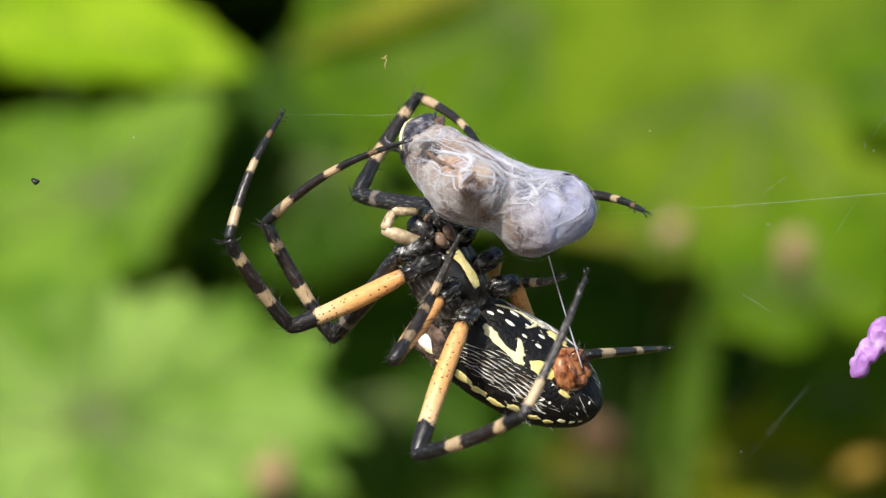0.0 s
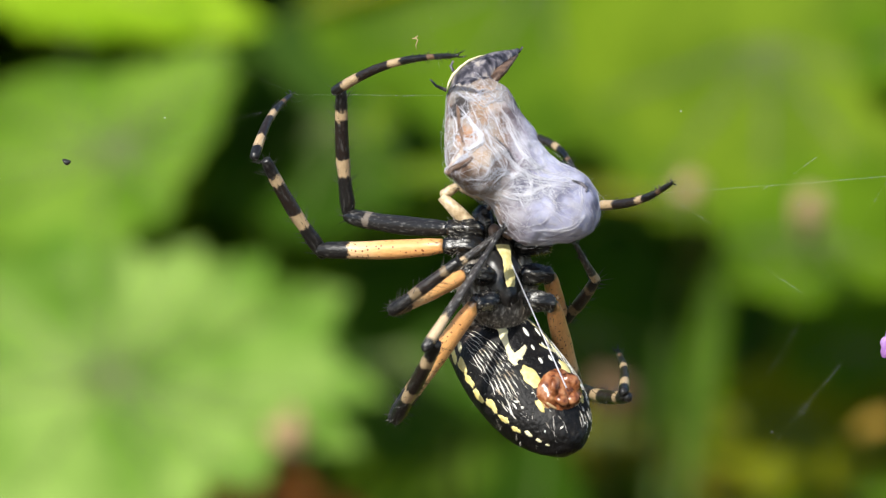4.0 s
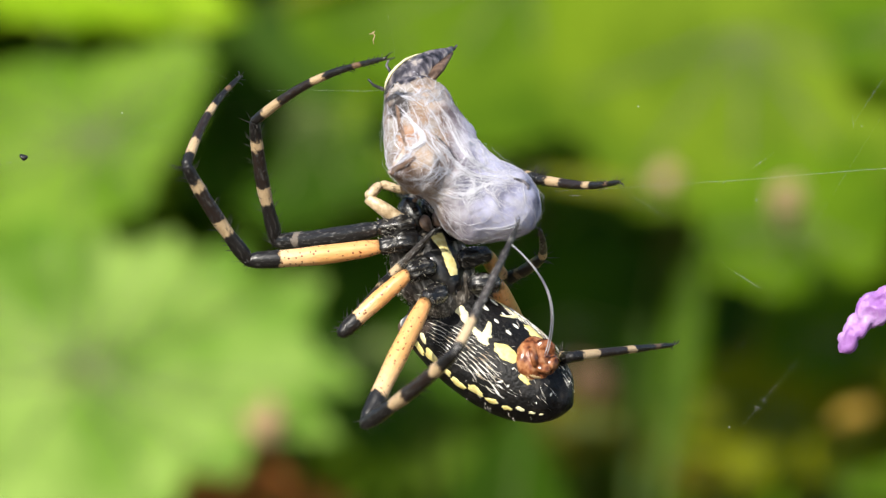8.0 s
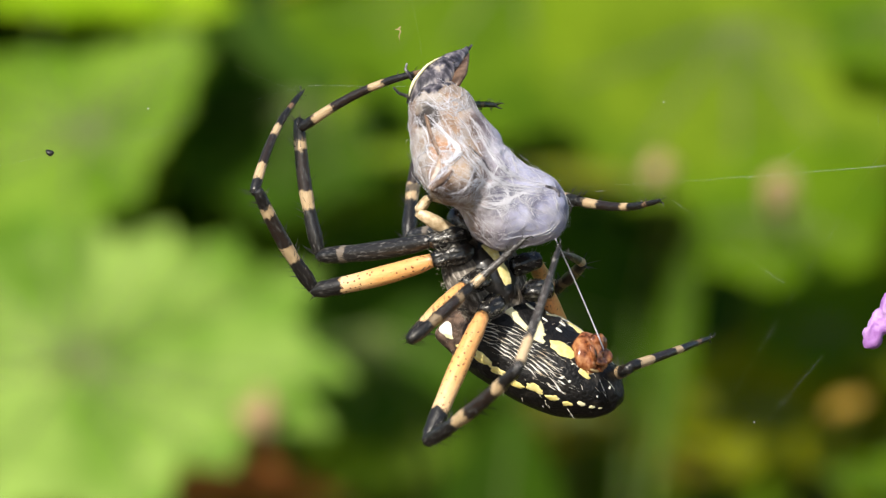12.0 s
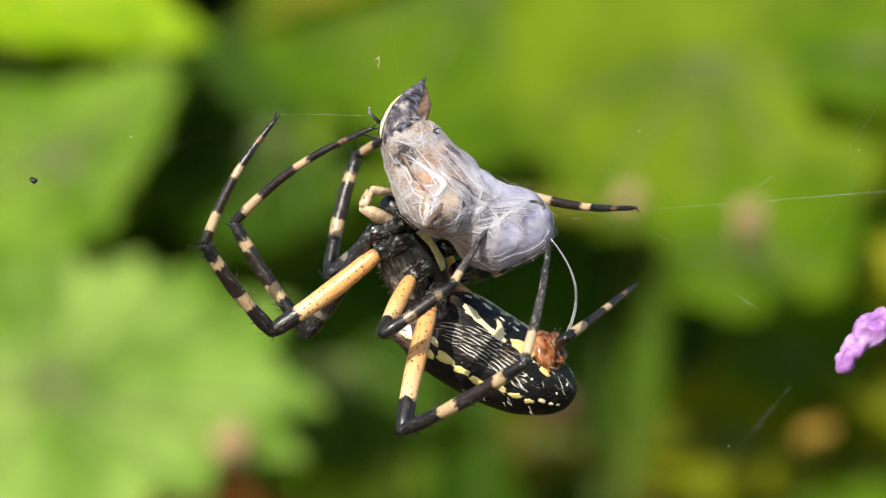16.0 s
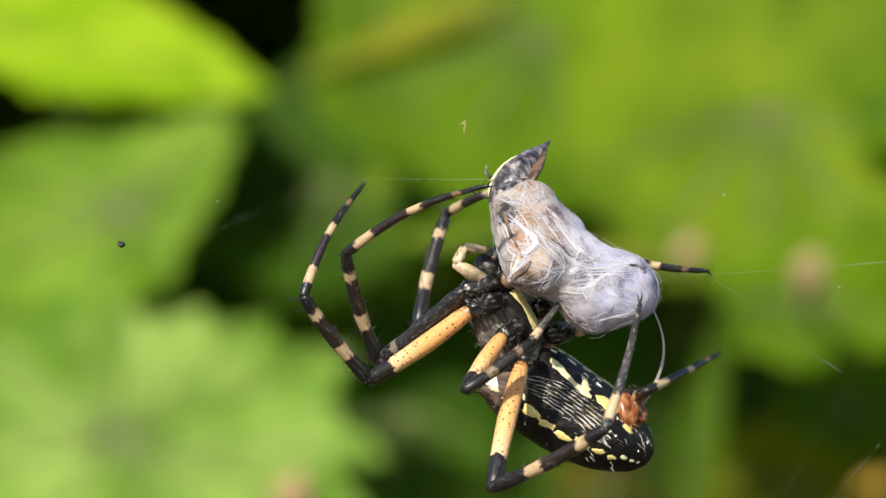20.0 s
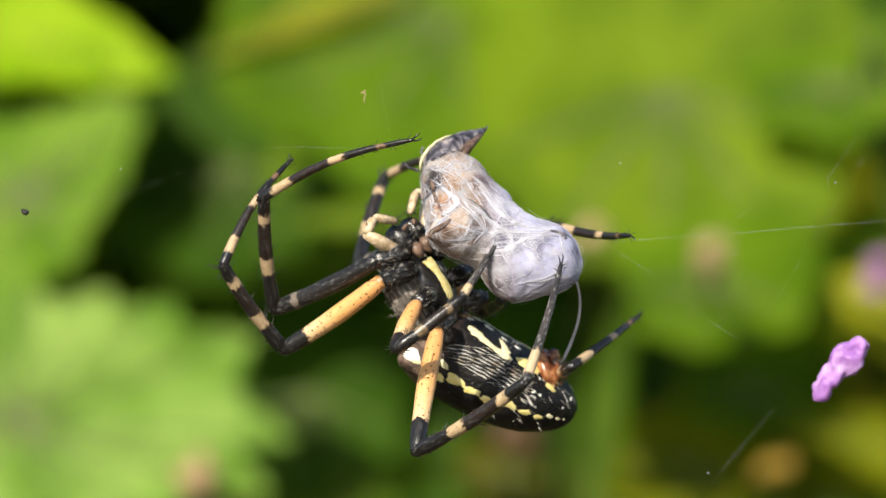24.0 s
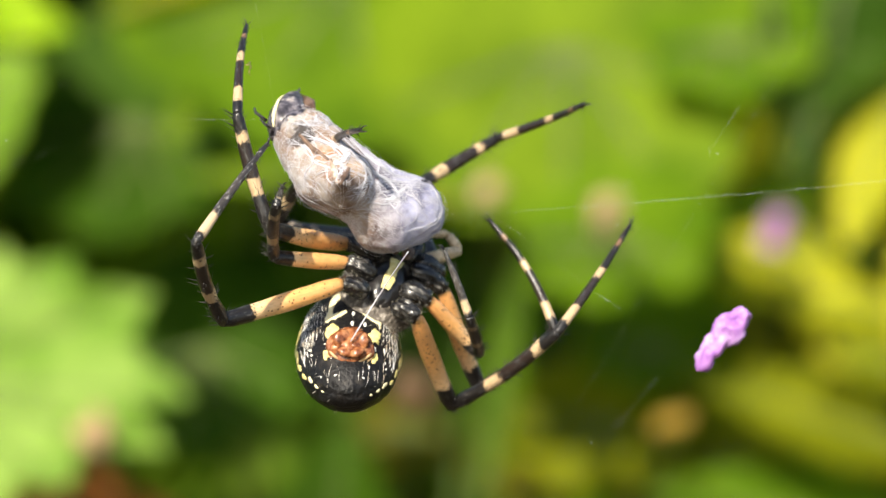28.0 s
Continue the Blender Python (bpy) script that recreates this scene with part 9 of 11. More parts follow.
    walk(legs['R1'][0], [
        (0, pose(0.00504, -0, 0.0054, 61.6, 18.6, 170.1)), (0.5, pose(0.00504, -0, 0.0054, 58.1, 24.1, 174.8)),
        (1, pose(0.00504, 0, 0.0054, 54.5, 29.9, 179.7)), (1.5, pose(0.00504, -0, 0.0054, 57.2, 28.0, 174.9)),
        (2, pose(0.00504, 0, 0.0054, 58.9, 26.6, 171.5)), (2.5, pose(0.00504, -0, 0.0054, 53.0, 36.7, 171.3)),
        (3, pose(0.00504, 0, 0.0054, 37.2, 31.5, 158.1)), (3.5, pose(0.00504, 0, 0.0054, 37.1, 27.5, 162.6)),
        (5.5, pose(0.00504, 0, 0.0054, 53.3, 19.2, 158.3)), (6, pose(0.00504, 0, 0.0054, 63.4, 11.2, 165.3)),
        (6.5, pose(0.00504, -0, 0.0054, 57.3, 11.5, 166.6)), (7, pose(0.00504, 0, 0.0054, 51.3, 11.5, 167.9)),
        (7.5, pose(0.00504, 0, 0.0054, 55.0, 15.1, 163.0)), (8, pose(0.00504, -0, 0.0054, 58.3, 19.2, 158.3)),
        (8.5, pose(0.00504, -0, 0.0054, 60.0, 39.9, 171.5)), (9, pose(0.00504, 0, 0.0054, 69.3, 46.8, 164.8)),
        (9.5, pose(0.00504, -0, 0.0054, 66.6, 51.5, 167.6)), (10, pose(0.00504, -0, 0.0054, 57.2, 36.2, 162.6)),
        (10.5, pose(0.00504, 0, 0.0054, 53.5, 41.3, 165.8)), (11, pose(0.00504, 0, 0.0054, 48.7, 47.1, 167.9)),
        (11.5, pose(0.00504, 0, 0.0054, 55.5, 48.7, 171.6)), (13.5, pose(0.00504, -0, 0.0054, 85.5, 49.7, -168.6)),
        (14, pose(0.00504, 0, 0.0054, 92.8, 48.4, -163.1)), (14.5, pose(0.00504, 0, 0.0054, 101.2, 46.8, -156.9)),
        (15, pose(0.00504, -0, 0.0054, 108.6, 44.5, -150.4)), (15.5, pose(0.00504, 0, 0.0054, 111.3, 45.0, -142.8)),
        (16, pose(0.00504, 0, 0.0054, 112.9, 45.7, -133.9)), (16.5, pose(0.00504, 0, 0.0054, 108.8, 47.1, -135.8)),
        (17, pose(0.00504, 0, 0.0054, 104.6, 48.5, -136.9)), (17.5, pose(0.00504, 0, 0.0054, 102.6, 50.2, -149.2)),
        (18, pose(0.00504, -0, 0.0054, 98.6, 51.2, -159.6)), (18.5, pose(0.00504, 0, 0.0054, 93.2, 46.3, -170.5)),
        (19, pose(0.00504, -0, 0.0054, 89.1, 40.8, -179.1)), (19.5, pose(0.00504, -0, 0.0054, 97.6, 40.6, -163.9)),
        (20, pose(0.00504, 0, 0.0054, 103.9, 39.1, -144.6)), (20.5, pose(0.00504, 0, 0.0054, 100.7, 39.3, -153.8)),
        (21, pose(0.00504, 0, 0.0054, 96.9, 39.0, -161.3)), (21.5, pose(0.00504, -0, 0.0054, 98.9, 38.4, -158.3)),
        (22, pose(0.00504, 0, 0.0054, 100.9, 37.7, -155.2)), (22.5, pose(0.00504, 0, 0.0054, 98.4, 38.1, -163.9)),
        (24.5, pose(0.00504, 0, 0.0054, 88.2, 35.4, 167.5)), (25, pose(0.00504, 0, 0.0054, 86.0, 34.0, 161.3)),
        (25.5, pose(0.00504, 0, 0.0054, 82.6, 29.2, 159.8)), (26, pose(0.00504, -0, 0.0054, 85.2, 27.1, 160.5)),
        (26.5, pose(0.00504, 0, 0.0054, 80.9, 25.3, 165.5)), (27, pose(0.00504, 0, 0.0054, 76.7, 23.8, 170.9)),
        (27.2, pose(0.00504, 0, 0.0054, 76.8, 23.8, 170.9)), (27.4, pose(0.00504, 0, 0.0054, 52.8, 1.2, 131.4)),
        (27.6, pose(0.00504, 0, 0.0054, 65.0, 0.4, 148.2)), (27.8, pose(0.00504, 0, 0.0054, 86.0, 21.3, 160.4)),
        (28, pose(0.00504, 0, 0.0054, 2.9, 33.7, 163.7)),
    ])
    walk(legs['R1'][1], [
        (0, pose(0.00507, 0.01258, 0.01176, 64.7, -37.6, 98.3)), (0.5, pose(0.00309, 0.0122, 0.0122, 58.3, -37.9, 104.0)),
        (1, pose(0.00103, 0.01151, 0.01249, 51.9, -37.9, 109.7)), (1.5, pose(0.00251, 0.01212, 0.01214, 48.5, -35.0, 115.8)),
        (2, pose(0.00359, 0.01242, 0.01192, 45.5, -31.8, 121.5)), (2.5, pose(0.00174, 0.0119, 0.0122, 29.3, -22.5, 131.7)),
        (3, pose(0.00277, 0.0101, 0.01498, 30.9, -13.0, 135.8)), (3.5, pose(0.00263, 0.00968, 0.01537, 42.8, -12.7, 140.6)),
        (5.5, pose(0.00664, 0.01153, 0.01335, 67.0, -19.8, 106.9)), (6, pose(0.00706, 0.01251, 0.01158, 72.9, -19.4, 118.9)),
        (6.5, pose(0.00632, 0.01189, 0.01286, 64.4, -20.8, 126.1)), (7, pose(0.00564, 0.01113, 0.01403, 55.8, -21.8, 133.4)),
        (7.5, pose(0.00641, 0.01167, 0.0132, 50.6, -18.3, 126.2)), (8, pose(0.00721, 0.01204, 0.0124, 44.8, -14.9, 119.1)),
        (8.5, pose(0.00236, 0.01274, 0.01081, 17.0, -37.3, 112.4)), (9, pose(0.00498, 0.01368, 0.00881, 16.7, -34.2, 100.4)),
        (9.5, pose(0.00353, 0.01358, 0.00889, 20.8, -30.8, 109.9)), (10, pose(0.00429, 0.01266, 0.01156, 55.4, -15.1, 133.3)),
        (10.5, pose(0.00245, 0.01235, 0.0117, 38.9, -17.3, 133.9)), (11, pose(0.00058, 0.01179, 0.01173, 22.0, -20.1, 134.7)),
        (11.5, pose(0.0008, 0.01237, 0.01068, 25.6, -21.7, 129.7)), (13.5, pose(0.00143, 0.01361, 0.00611, 40.1, -24.7, 107.3)),
        (14, pose(0.00145, 0.01363, 0.00493, 43.7, -24.6, 101.4)), (14.5, pose(0.00145, 0.01351, 0.00353, 42.2, -19.2, 101.0)),
        (15, pose(0.00119, 0.01318, 0.00218, 40.6, -13.9, 100.7)), (15.5, pose(-0.00003, 0.01265, 0.00178, 43.3, -18.0, 99.2)),
        (16, pose(-0.0016, 0.01184, 0.00157, 46.1, -22.0, 97.3)), (16.5, pose(-0.00187, 0.01189, 0.0023, 46.5, -21.2, 98.4)),
        (17, pose(-0.00233, 0.01179, 0.00304, 46.8, -20.3, 99.4)), (17.5, pose(0.00002, 0.01303, 0.00343, 48.7, -16.3, 101.1)),
        (18, pose(0.00171, 0.01364, 0.00408, 50.6, -12.3, 102.8)), (18.5, pose(0.00328, 0.01398, 0.00486, 57.8, -7.9, 105.6)),
        (19, pose(0.00468, 0.01409, 0.00557, 65.3, -4.1, 109.0)), (19.5, pose(0.00233, 0.01377, 0.00399, 56.7, -9.9, 102.8)),
        (20, pose(-0.00115, 0.01239, 0.00276, 48.7, -16.3, 97.0)), (20.5, pose(0.0004, 0.01316, 0.00338, 53.3, -12.1, 100.9)),
        (21, pose(0.00156, 0.0136, 0.00409, 58.0, -8.1, 105.1)), (21.5, pose(0.00114, 0.01344, 0.0037, 57.0, -7.4, 104.0)),
        (22, pose(0.0007, 0.01325, 0.0033, 56.0, -6.7, 102.8)), (22.5, pose(0.00238, 0.01375, 0.00378, 56.7, -6.6, 101.3)),
        (24.5, pose(0.00785, 0.01381, 0.00575, 60.3, -6.4, 95.3)), (25, pose(0.00902, 0.0135, 0.00622, 61.3, -6.3, 93.8)),
        (25.5, pose(0.00904, 0.01343, 0.00699, 63.4, -6.3, 95.9)), (26, pose(0.00921, 0.01343, 0.00646, 63.2, -5.9, 95.7)),
        (26.5, pose(0.00759, 0.01372, 0.00741, 66.7, -6.4, 103.5)), (27, pose(0.00592, 0.01376, 0.00836, 69.9, -6.9, 111.3)),
        (27.2, pose(0.00592, 0.01376, 0.00835, 69.9, -6.9, 111.3)), (27.4, pose(0.01334, 0.00756, 0.01393, 59.6, -35.1, 102.7)),
        (27.6, pose(0.01174, 0.01088, 0.01136, 96.2, -32.4, 67.3)), (27.8, pose(0.00943, 0.01337, 0.00631, 53.9, -9.1, 98.2)),
        (28, pose(-0.00227, 0.00287, 0.01711, 22.7, -21.3, 113.5)),
    ])
    walk(legs['R1'][2], [
        (0, pose(0.01848, 0.01074, 0.01666, 118.9, -6.4, -35.8)), (0.5, pose(0.01609, 0.01064, 0.01818, 121.6, -9.4, -33.0)),
        (1, pose(0.01354, 0.0102, 0.01951, 124.2, -12.6, -30.2)), (1.5, pose(0.01443, 0.0119, 0.01984, 124.5, -12.3, -30.9)),
        (2, pose(0.01512, 0.01325, 0.02049, 124.8, -11.9, -31.2)), (2.5, pose(0.01018, 0.013, 0.0238, 131.4, -18.9, -32.3)),
        (3, pose(0.00992, 0.01345, 0.02702, 133.7, -29.9, -34.1)), (3.5, pose(0.01062, 0.01575, 0.02568, 135.6, -29.2, -30.4)),
        (5.5, pose(0.01988, 0.01358, 0.01864, 113.6, -25.3, -34.8)), (6, pose(0.01978, 0.01793, 0.01557, 102.7, -18.8, -21.2)),
        (6.5, pose(0.0181, 0.01775, 0.01867, 111.1, -18.2, -23.0)), (7, pose(0.01636, 0.01713, 0.02155, 119.4, -16.6, -24.1)),
        (7.5, pose(0.01698, 0.01591, 0.02183, 124.4, -16.5, -31.9)), (8, pose(0.01735, 0.01467, 0.02228, 129.9, -16.4, -39.8)),
        (8.5, pose(0.00909, 0.00676, 0.02102, 114.4, -31.5, -27.8)), (9, pose(0.01043, 0.00679, 0.02021, 110.7, -34.5, -37.1)),
        (9.5, pose(0.01067, 0.00884, 0.02046, 130.4, -30.2, -47.6)), (10, pose(0.01436, 0.01923, 0.01946, 125.7, -28.6, -37.1)),
        (10.5, pose(0.01099, 0.01615, 0.02216, 120.7, -35.8, -27.4)), (11, pose(0.00765, 0.01232, 0.02426, 114.3, -43.3, -17.4)),
        (11.5, pose(0.00841, 0.01262, 0.02251, 111.8, -43.4, -19.9)), (13.5, pose(0.01141, 0.01196, 0.01589, 102.1, -45.2, -29.1)),
        (14, pose(0.01205, 0.01135, 0.0144, 99.8, -45.9, -31.3)), (14.5, pose(0.01159, 0.01192, 0.01358, 95.2, -46.6, -26.8)),
        (15, pose(0.01089, 0.01233, 0.01279, 90.5, -47.0, -22.1)), (15.5, pose(0.01024, 0.01103, 0.01172, 88.1, -44.3, -20.3)),
        (16, pose(0.00917, 0.00944, 0.01083, 85.9, -41.5, -18.6)), (16.5, pose(0.00897, 0.00985, 0.01153, 86.5, -42.6, -17.9)),
        (17, pose(0.00859, 0.01012, 0.01227, 87.0, -43.6, -17.1)), (17.5, pose(0.0111, 0.01248, 0.01248, 94.2, -43.9, -21.7)),
        (18, pose(0.01298, 0.01422, 0.01302, 101.4, -43.8, -26.1)), (18.5, pose(0.01517, 0.0162, 0.01236, 98.7, -40.4, -24.6)),
        (19, pose(0.01719, 0.01793, 0.01158, 96.4, -36.9, -23.4)), (19.5, pose(0.01403, 0.01504, 0.01154, 92.9, -36.1, -22.8)),
        (20, pose(0.00991, 0.01106, 0.01188, 89.5, -35.4, -22.2)), (20.5, pose(0.01197, 0.01356, 0.0117, 91.1, -35.7, -22.0)),
        (21, pose(0.01362, 0.01575, 0.01165, 92.6, -36.0, -21.7)), (21.5, pose(0.01309, 0.01538, 0.01149, 92.4, -36.4, -19.9)),
        (22, pose(0.01254, 0.01498, 0.01131, 92.2, -36.9, -18.1)), (22.5, pose(0.01435, 0.01521, 0.01162, 93.8, -36.4, -20.5)),
        (24.5, pose(0.02036, 0.01417, 0.01282, 99.6, -34.0, -29.4)), (25, pose(0.02168, 0.01357, 0.01309, 100.9, -33.2, -31.5)),
        (25.5, pose(0.02191, 0.01404, 0.01342, 102.3, -29.0, -31.6)), (26, pose(0.02207, 0.01404, 0.01291, 97.5, -28.1, -24.5)),
        (26.5, pose(0.02052, 0.01618, 0.01305, 95.0, -27.7, -11.8)), (27, pose(0.01874, 0.01812, 0.01327, 92.5, -27.4, 0.8)),
        (27.2, pose(0.01874, 0.01812, 0.01326, 92.5, -27.4, 0.8)), (27.4, pose(0.02636, 0.00619, 0.01989, 121.9, -37.3, 4.6)),
        (27.6, pose(0.02526, 0.00613, 0.01005, 126.4, -34.9, 14.9)), (27.8, pose(0.02112, 0.0137, 0.0147, 94.8, -44.4, 22.9)),
        (28, pose(0.00474, 0.00066, 0.02949, 118.4, -47.0, 1.1)),
    ])
    walk(legs['R2'][0], [
        (0, pose(0.00582, -0.00024, 0.0033, 88.0, -14.4, 121.7)), (0.5, pose(0.00582, -0.00024, 0.0033, 80.5, -14.0, 127.0)),
        (1, pose(0.00582, -0.00024, 0.0033, 73.1, -13.2, 132.2)), (1.5, pose(0.00582, -0.00024, 0.0033, 72.0, -13.5, 137.7)),
        (2, pose(0.00582, -0.00024, 0.0033, 69.6, -13.6, 143.4)), (2.5, pose(0.00582, -0.00024, 0.0033, 51.2, -1.5, 153.5)),
        (3, pose(0.00582, -0.00024, 0.0033, 42.7, 4.4, 153.8)), (3.5, pose(0.00582, -0.00024, 0.0033, 38.1, 13.0, 150.2)),
        (5.5, pose(0.00582, -0.00024, 0.0033, 54.5, 3.2, 124.3)), (6, pose(0.00582, -0.00024, 0.0033, 61.1, 1.2, 122.3)),
        (6.5, pose(0.00582, -0.00024, 0.0033, 57.2, 0.6, 132.7)), (7, pose(0.00582, -0.00024, 0.0033, 53.5, 1.0, 143.1)),
        (7.5, pose(0.00582, -0.00024, 0.0033, 54.9, 1.1, 136.0)), (8, pose(0.00582, -0.00024, 0.0033, 55.7, 1.3, 128.8)),
        (8.5, pose(0.00582, -0.00024, 0.0033, 63.9, -3.8, 117.7)), (9, pose(0.00582, -0.00024, 0.0033, 68.8, -6.3, 108.3)),
        (9.5, pose(0.00582, -0.00024, 0.0033, 53.8, 30.7, 149.2)), (10, pose(0.00582, -0.00024, 0.0033, 54.7, 29.3, 142.6)),
        (10.5, pose(0.00582, -0.00024, 0.0033, 52.4, 23.0, 140.1)), (11, pose(0.00582, -0.00024, 0.0033, 49.5, 16.7, 137.9)),
        (11.5, pose(0.00582, -0.00024, 0.0033, 56.8, 16.4, 136.3)), (13.5, pose(0.00582, -0.00024, 0.0033, 82.4, 16.6, 125.1)),
        (14, pose(0.00582, -0.00024, 0.0033, 88.1, 17.5, 121.5)), (14.5, pose(0.00582, -0.00024, 0.0033, 88.8, 15.2, 123.2)),
        (15, pose(0.00582, -0.00024, 0.0033, 89.6, 12.7, 125.2)), (15.5, pose(0.00582, -0.00024, 0.0033, 93.8, 7.3, 124.1)),
        (16, pose(0.00582, -0.00024, 0.0033, 97.9, 2.1, 122.2)), (16.5, pose(0.00582, -0.00024, 0.0033, 91.3, 0.7, 125.7)),
        (17, pose(0.00582, -0.00024, 0.0033, 84.8, -0.2, 129.5)), (17.5, pose(0.00582, -0.00024, 0.0033, 84.5, -0.3, 127.9)),
        (18, pose(0.00582, -0.00024, 0.0033, 84.2, -0.6, 126.2)), (18.5, pose(0.00582, -0.00024, 0.0033, 85.7, -2.0, 129.8)),
        (19, pose(0.00582, -0.00024, 0.0033, 87.2, -3.5, 133.4)), (19.5, pose(0.00582, -0.00024, 0.0033, 87.2, -4.5, 132.0)),
        (20, pose(0.00582, -0.00024, 0.0033, 87.3, -5.6, 130.5)), (20.5, pose(0.00582, -0.00024, 0.0033, 85.9, -5.4, 133.8)),
        (21, pose(0.00582, -0.00024, 0.0033, 84.6, -5.2, 137.1)), (21.5, pose(0.00582, -0.00024, 0.0033, 86.4, -7.3, 134.3)),
        (22, pose(0.00582, -0.00024, 0.0033, 88.2, -9.3, 131.4)), (22.5, pose(0.00582, -0.00024, 0.0033, 89.4, -10.6, 126.4)),
        (24.5, pose(0.00582, -0.00024, 0.0033, 95.7, -14.6, 105.5)), (25, pose(0.00582, -0.00024, 0.0033, 97.7, -15.3, 99.8)),
        (25.5, pose(0.00582, -0.00024, 0.0033, 99.8, -19.9, 97.3)), (26, pose(0.00582, -0.00024, 0.0033, 99.7, -23.0, 100.5)),
        (26.5, pose(0.00582, -0.00024, 0.0033, 99.8, -24.5, 107.0)), (27, pose(0.00582, -0.00024, 0.0033, 99.7, -25.9, 113.4)),
        (27.2, pose(0.00582, -0.00024, 0.0033, 99.7, -25.9, 113.4)), (27.4, pose(0.00582, -0.00024, 0.0033, 73.3, -45.7, 168.0)),
        (27.6, pose(0.00582, -0.00024, 0.0033, 91.3, -46.1, 160.1)), (27.8, pose(0.00582, -0.00024, 0.0033, 98.5, -28.8, 149.3)),
        (28, pose(0.00582, -0.00024, 0.0033, 96.4, -18.3, 138.7)),
    ])
    walk(legs['R2'][1], [
        (0, pose(0.01788, 0.00705, 0.00379, 107.8, 1.6, -10.0)), (0.5, pose(0.01727, 0.00767, 0.00555, 112.1, -1.3, -7.0)),
        (1, pose(0.01644, 0.00813, 0.00729, 116.3, -4.3, -4.1)), (1.5, pose(0.0156, 0.00899, 0.00754, 115.4, -6.9, 2.9)),
        (2, pose(0.01463, 0.00967, 0.00809, 114.4, -9.6, 10.0)), (2.5, pose(0.01094, 0.00949, 0.01213, 120.4, -24.8, 14.7)),
        (3, pose(0.00932, 0.0087, 0.01363, 128.7, -27.6, 3.5)), (3.5, pose(0.00798, 0.00855, 0.01411, 129.0, -32.8, -7.8)),
        (5.5, pose(0.01505, 0.0066, 0.01147, 120.3, -21.7, -29.2)), (6, pose(0.01618, 0.00648, 0.01011, 113.5, -17.9, -29.2)),
        (6.5, pose(0.01448, 0.00786, 0.01093, 120.4, -17.7, -23.0)), (7, pose(0.01251, 0.00891, 0.01169, 127.0, -18.3, -16.4)),
        (7.5, pose(0.01371, 0.00817, 0.01141, 123.3, -20.6, -18.1)), (8, pose(0.01479, 0.0072, 0.01124, 119.7, -22.8, -19.7)),
        (8.5, pose(0.01722, 0.00528, 0.00949, 114.8, -18.1, -21.4)), (9, pose(0.01848, 0.00336, 0.00837, 108.4, -12.6, -23.3)),
        (9.5, pose(0.008, 0.01171, 0.01046, 113.5, -31.2, -1.6)), (10, pose(0.00965, 0.01132, 0.01041, 112.9, -35.8, -8.0)),
        (10.5, pose(0.0104, 0.01049, 0.01121, 120.7, -33.3, -14.6)), (11, pose(0.01105, 0.00949, 0.01206, 127.9, -29.9, -20.6)),
        (11.5, pose(0.01238, 0.0098, 0.01071, 123.6, -29.3, -19.4)), (13.5, pose(0.01695, 0.00823, 0.00508, 106.4, -24.8, -16.0)),
        (14, pose(0.01776, 0.00725, 0.00375, 102.1, -23.2, -15.6)), (14.5, pose(0.01757, 0.00755, 0.00357, 99.8, -19.3, -16.2)),
        (15, pose(0.01733, 0.0079, 0.0034, 97.4, -15.4, -17.0)), (15.5, pose(0.01754, 0.00754, 0.00238, 98.9, -9.4, -16.6)),
        (16, pose(0.01767, 0.00715, 0.00137, 100.5, -3.5, -16.2)), (16.5, pose(0.01727, 0.00798, 0.00297, 100.7, -3.9, -15.6)),
        (17, pose(0.01666, 0.00869, 0.00458, 100.9, -4.3, -14.9)), (17.5, pose(0.01691, 0.00837, 0.00464, 99.9, -5.0, -17.3)),
        (18, pose(0.01715, 0.00803, 0.00472, 99.1, -5.8, -19.7)), (18.5, pose(0.01664, 0.00874, 0.00435, 99.7, -3.7, -17.0)),
        (19, pose(0.01608, 0.00941, 0.00398, 100.5, -1.6, -14.3)), (19.5, pose(0.01632, 0.00915, 0.00398, 100.2, -0.4, -15.4)),
        (20, pose(0.01657, 0.00886, 0.00397, 99.8, 0.7, -16.5)), (20.5, pose(0.01604, 0.00943, 0.00429, 101.0, 0.5, -16.2)),
        (21, pose(0.01547, 0.00996, 0.00462, 102.2, 0.2, -15.9)), (21.5, pose(0.01597, 0.00951, 0.00417, 103.8, 1.1, -13.1)),
        (22, pose(0.01644, 0.00903, 0.00374, 105.3, 1.9, -10.3)), (22.5, pose(0.01718, 0.00811, 0.00344, 106.1, 2.5, -11.1)),
        (24.5, pose(0.01925, 0.00385, 0.00193, 109.1, 4.9, -14.5)), (25, pose(0.01951, 0.00263, 0.00148, 109.8, 5.6, -15.4)),
        (25.5, pose(0.0195, 0.00233, 0.00104, 109.9, 11.0, -13.9)), (26, pose(0.01932, 0.00319, 0.00112, 111.5, 12.6, -11.3)),
        (26.5, pose(0.01882, 0.00477, 0.00112, 111.2, 13.4, -7.3)), (27, pose(0.01816, 0.00623, 0.00116, 110.9, 14.1, -3.3)),
        (27.2, pose(0.01816, 0.00623, 0.00116, 110.9, 14.1, -3.3)), (27.4, pose(0.01147, 0.01237, 0.00612, 108.8, 10.6, 16.3)),
        (27.6, pose(0.0104, 0.01309, 0.00308, 112.4, 16.4, 30.3)), (27.8, pose(0.01209, 0.01226, 0.00148, 97.3, 11.5, 24.3)),
        (28, pose(0.0147, 0.01061, 0.00182, 82.0, 8.8, 19.5)),
    ])
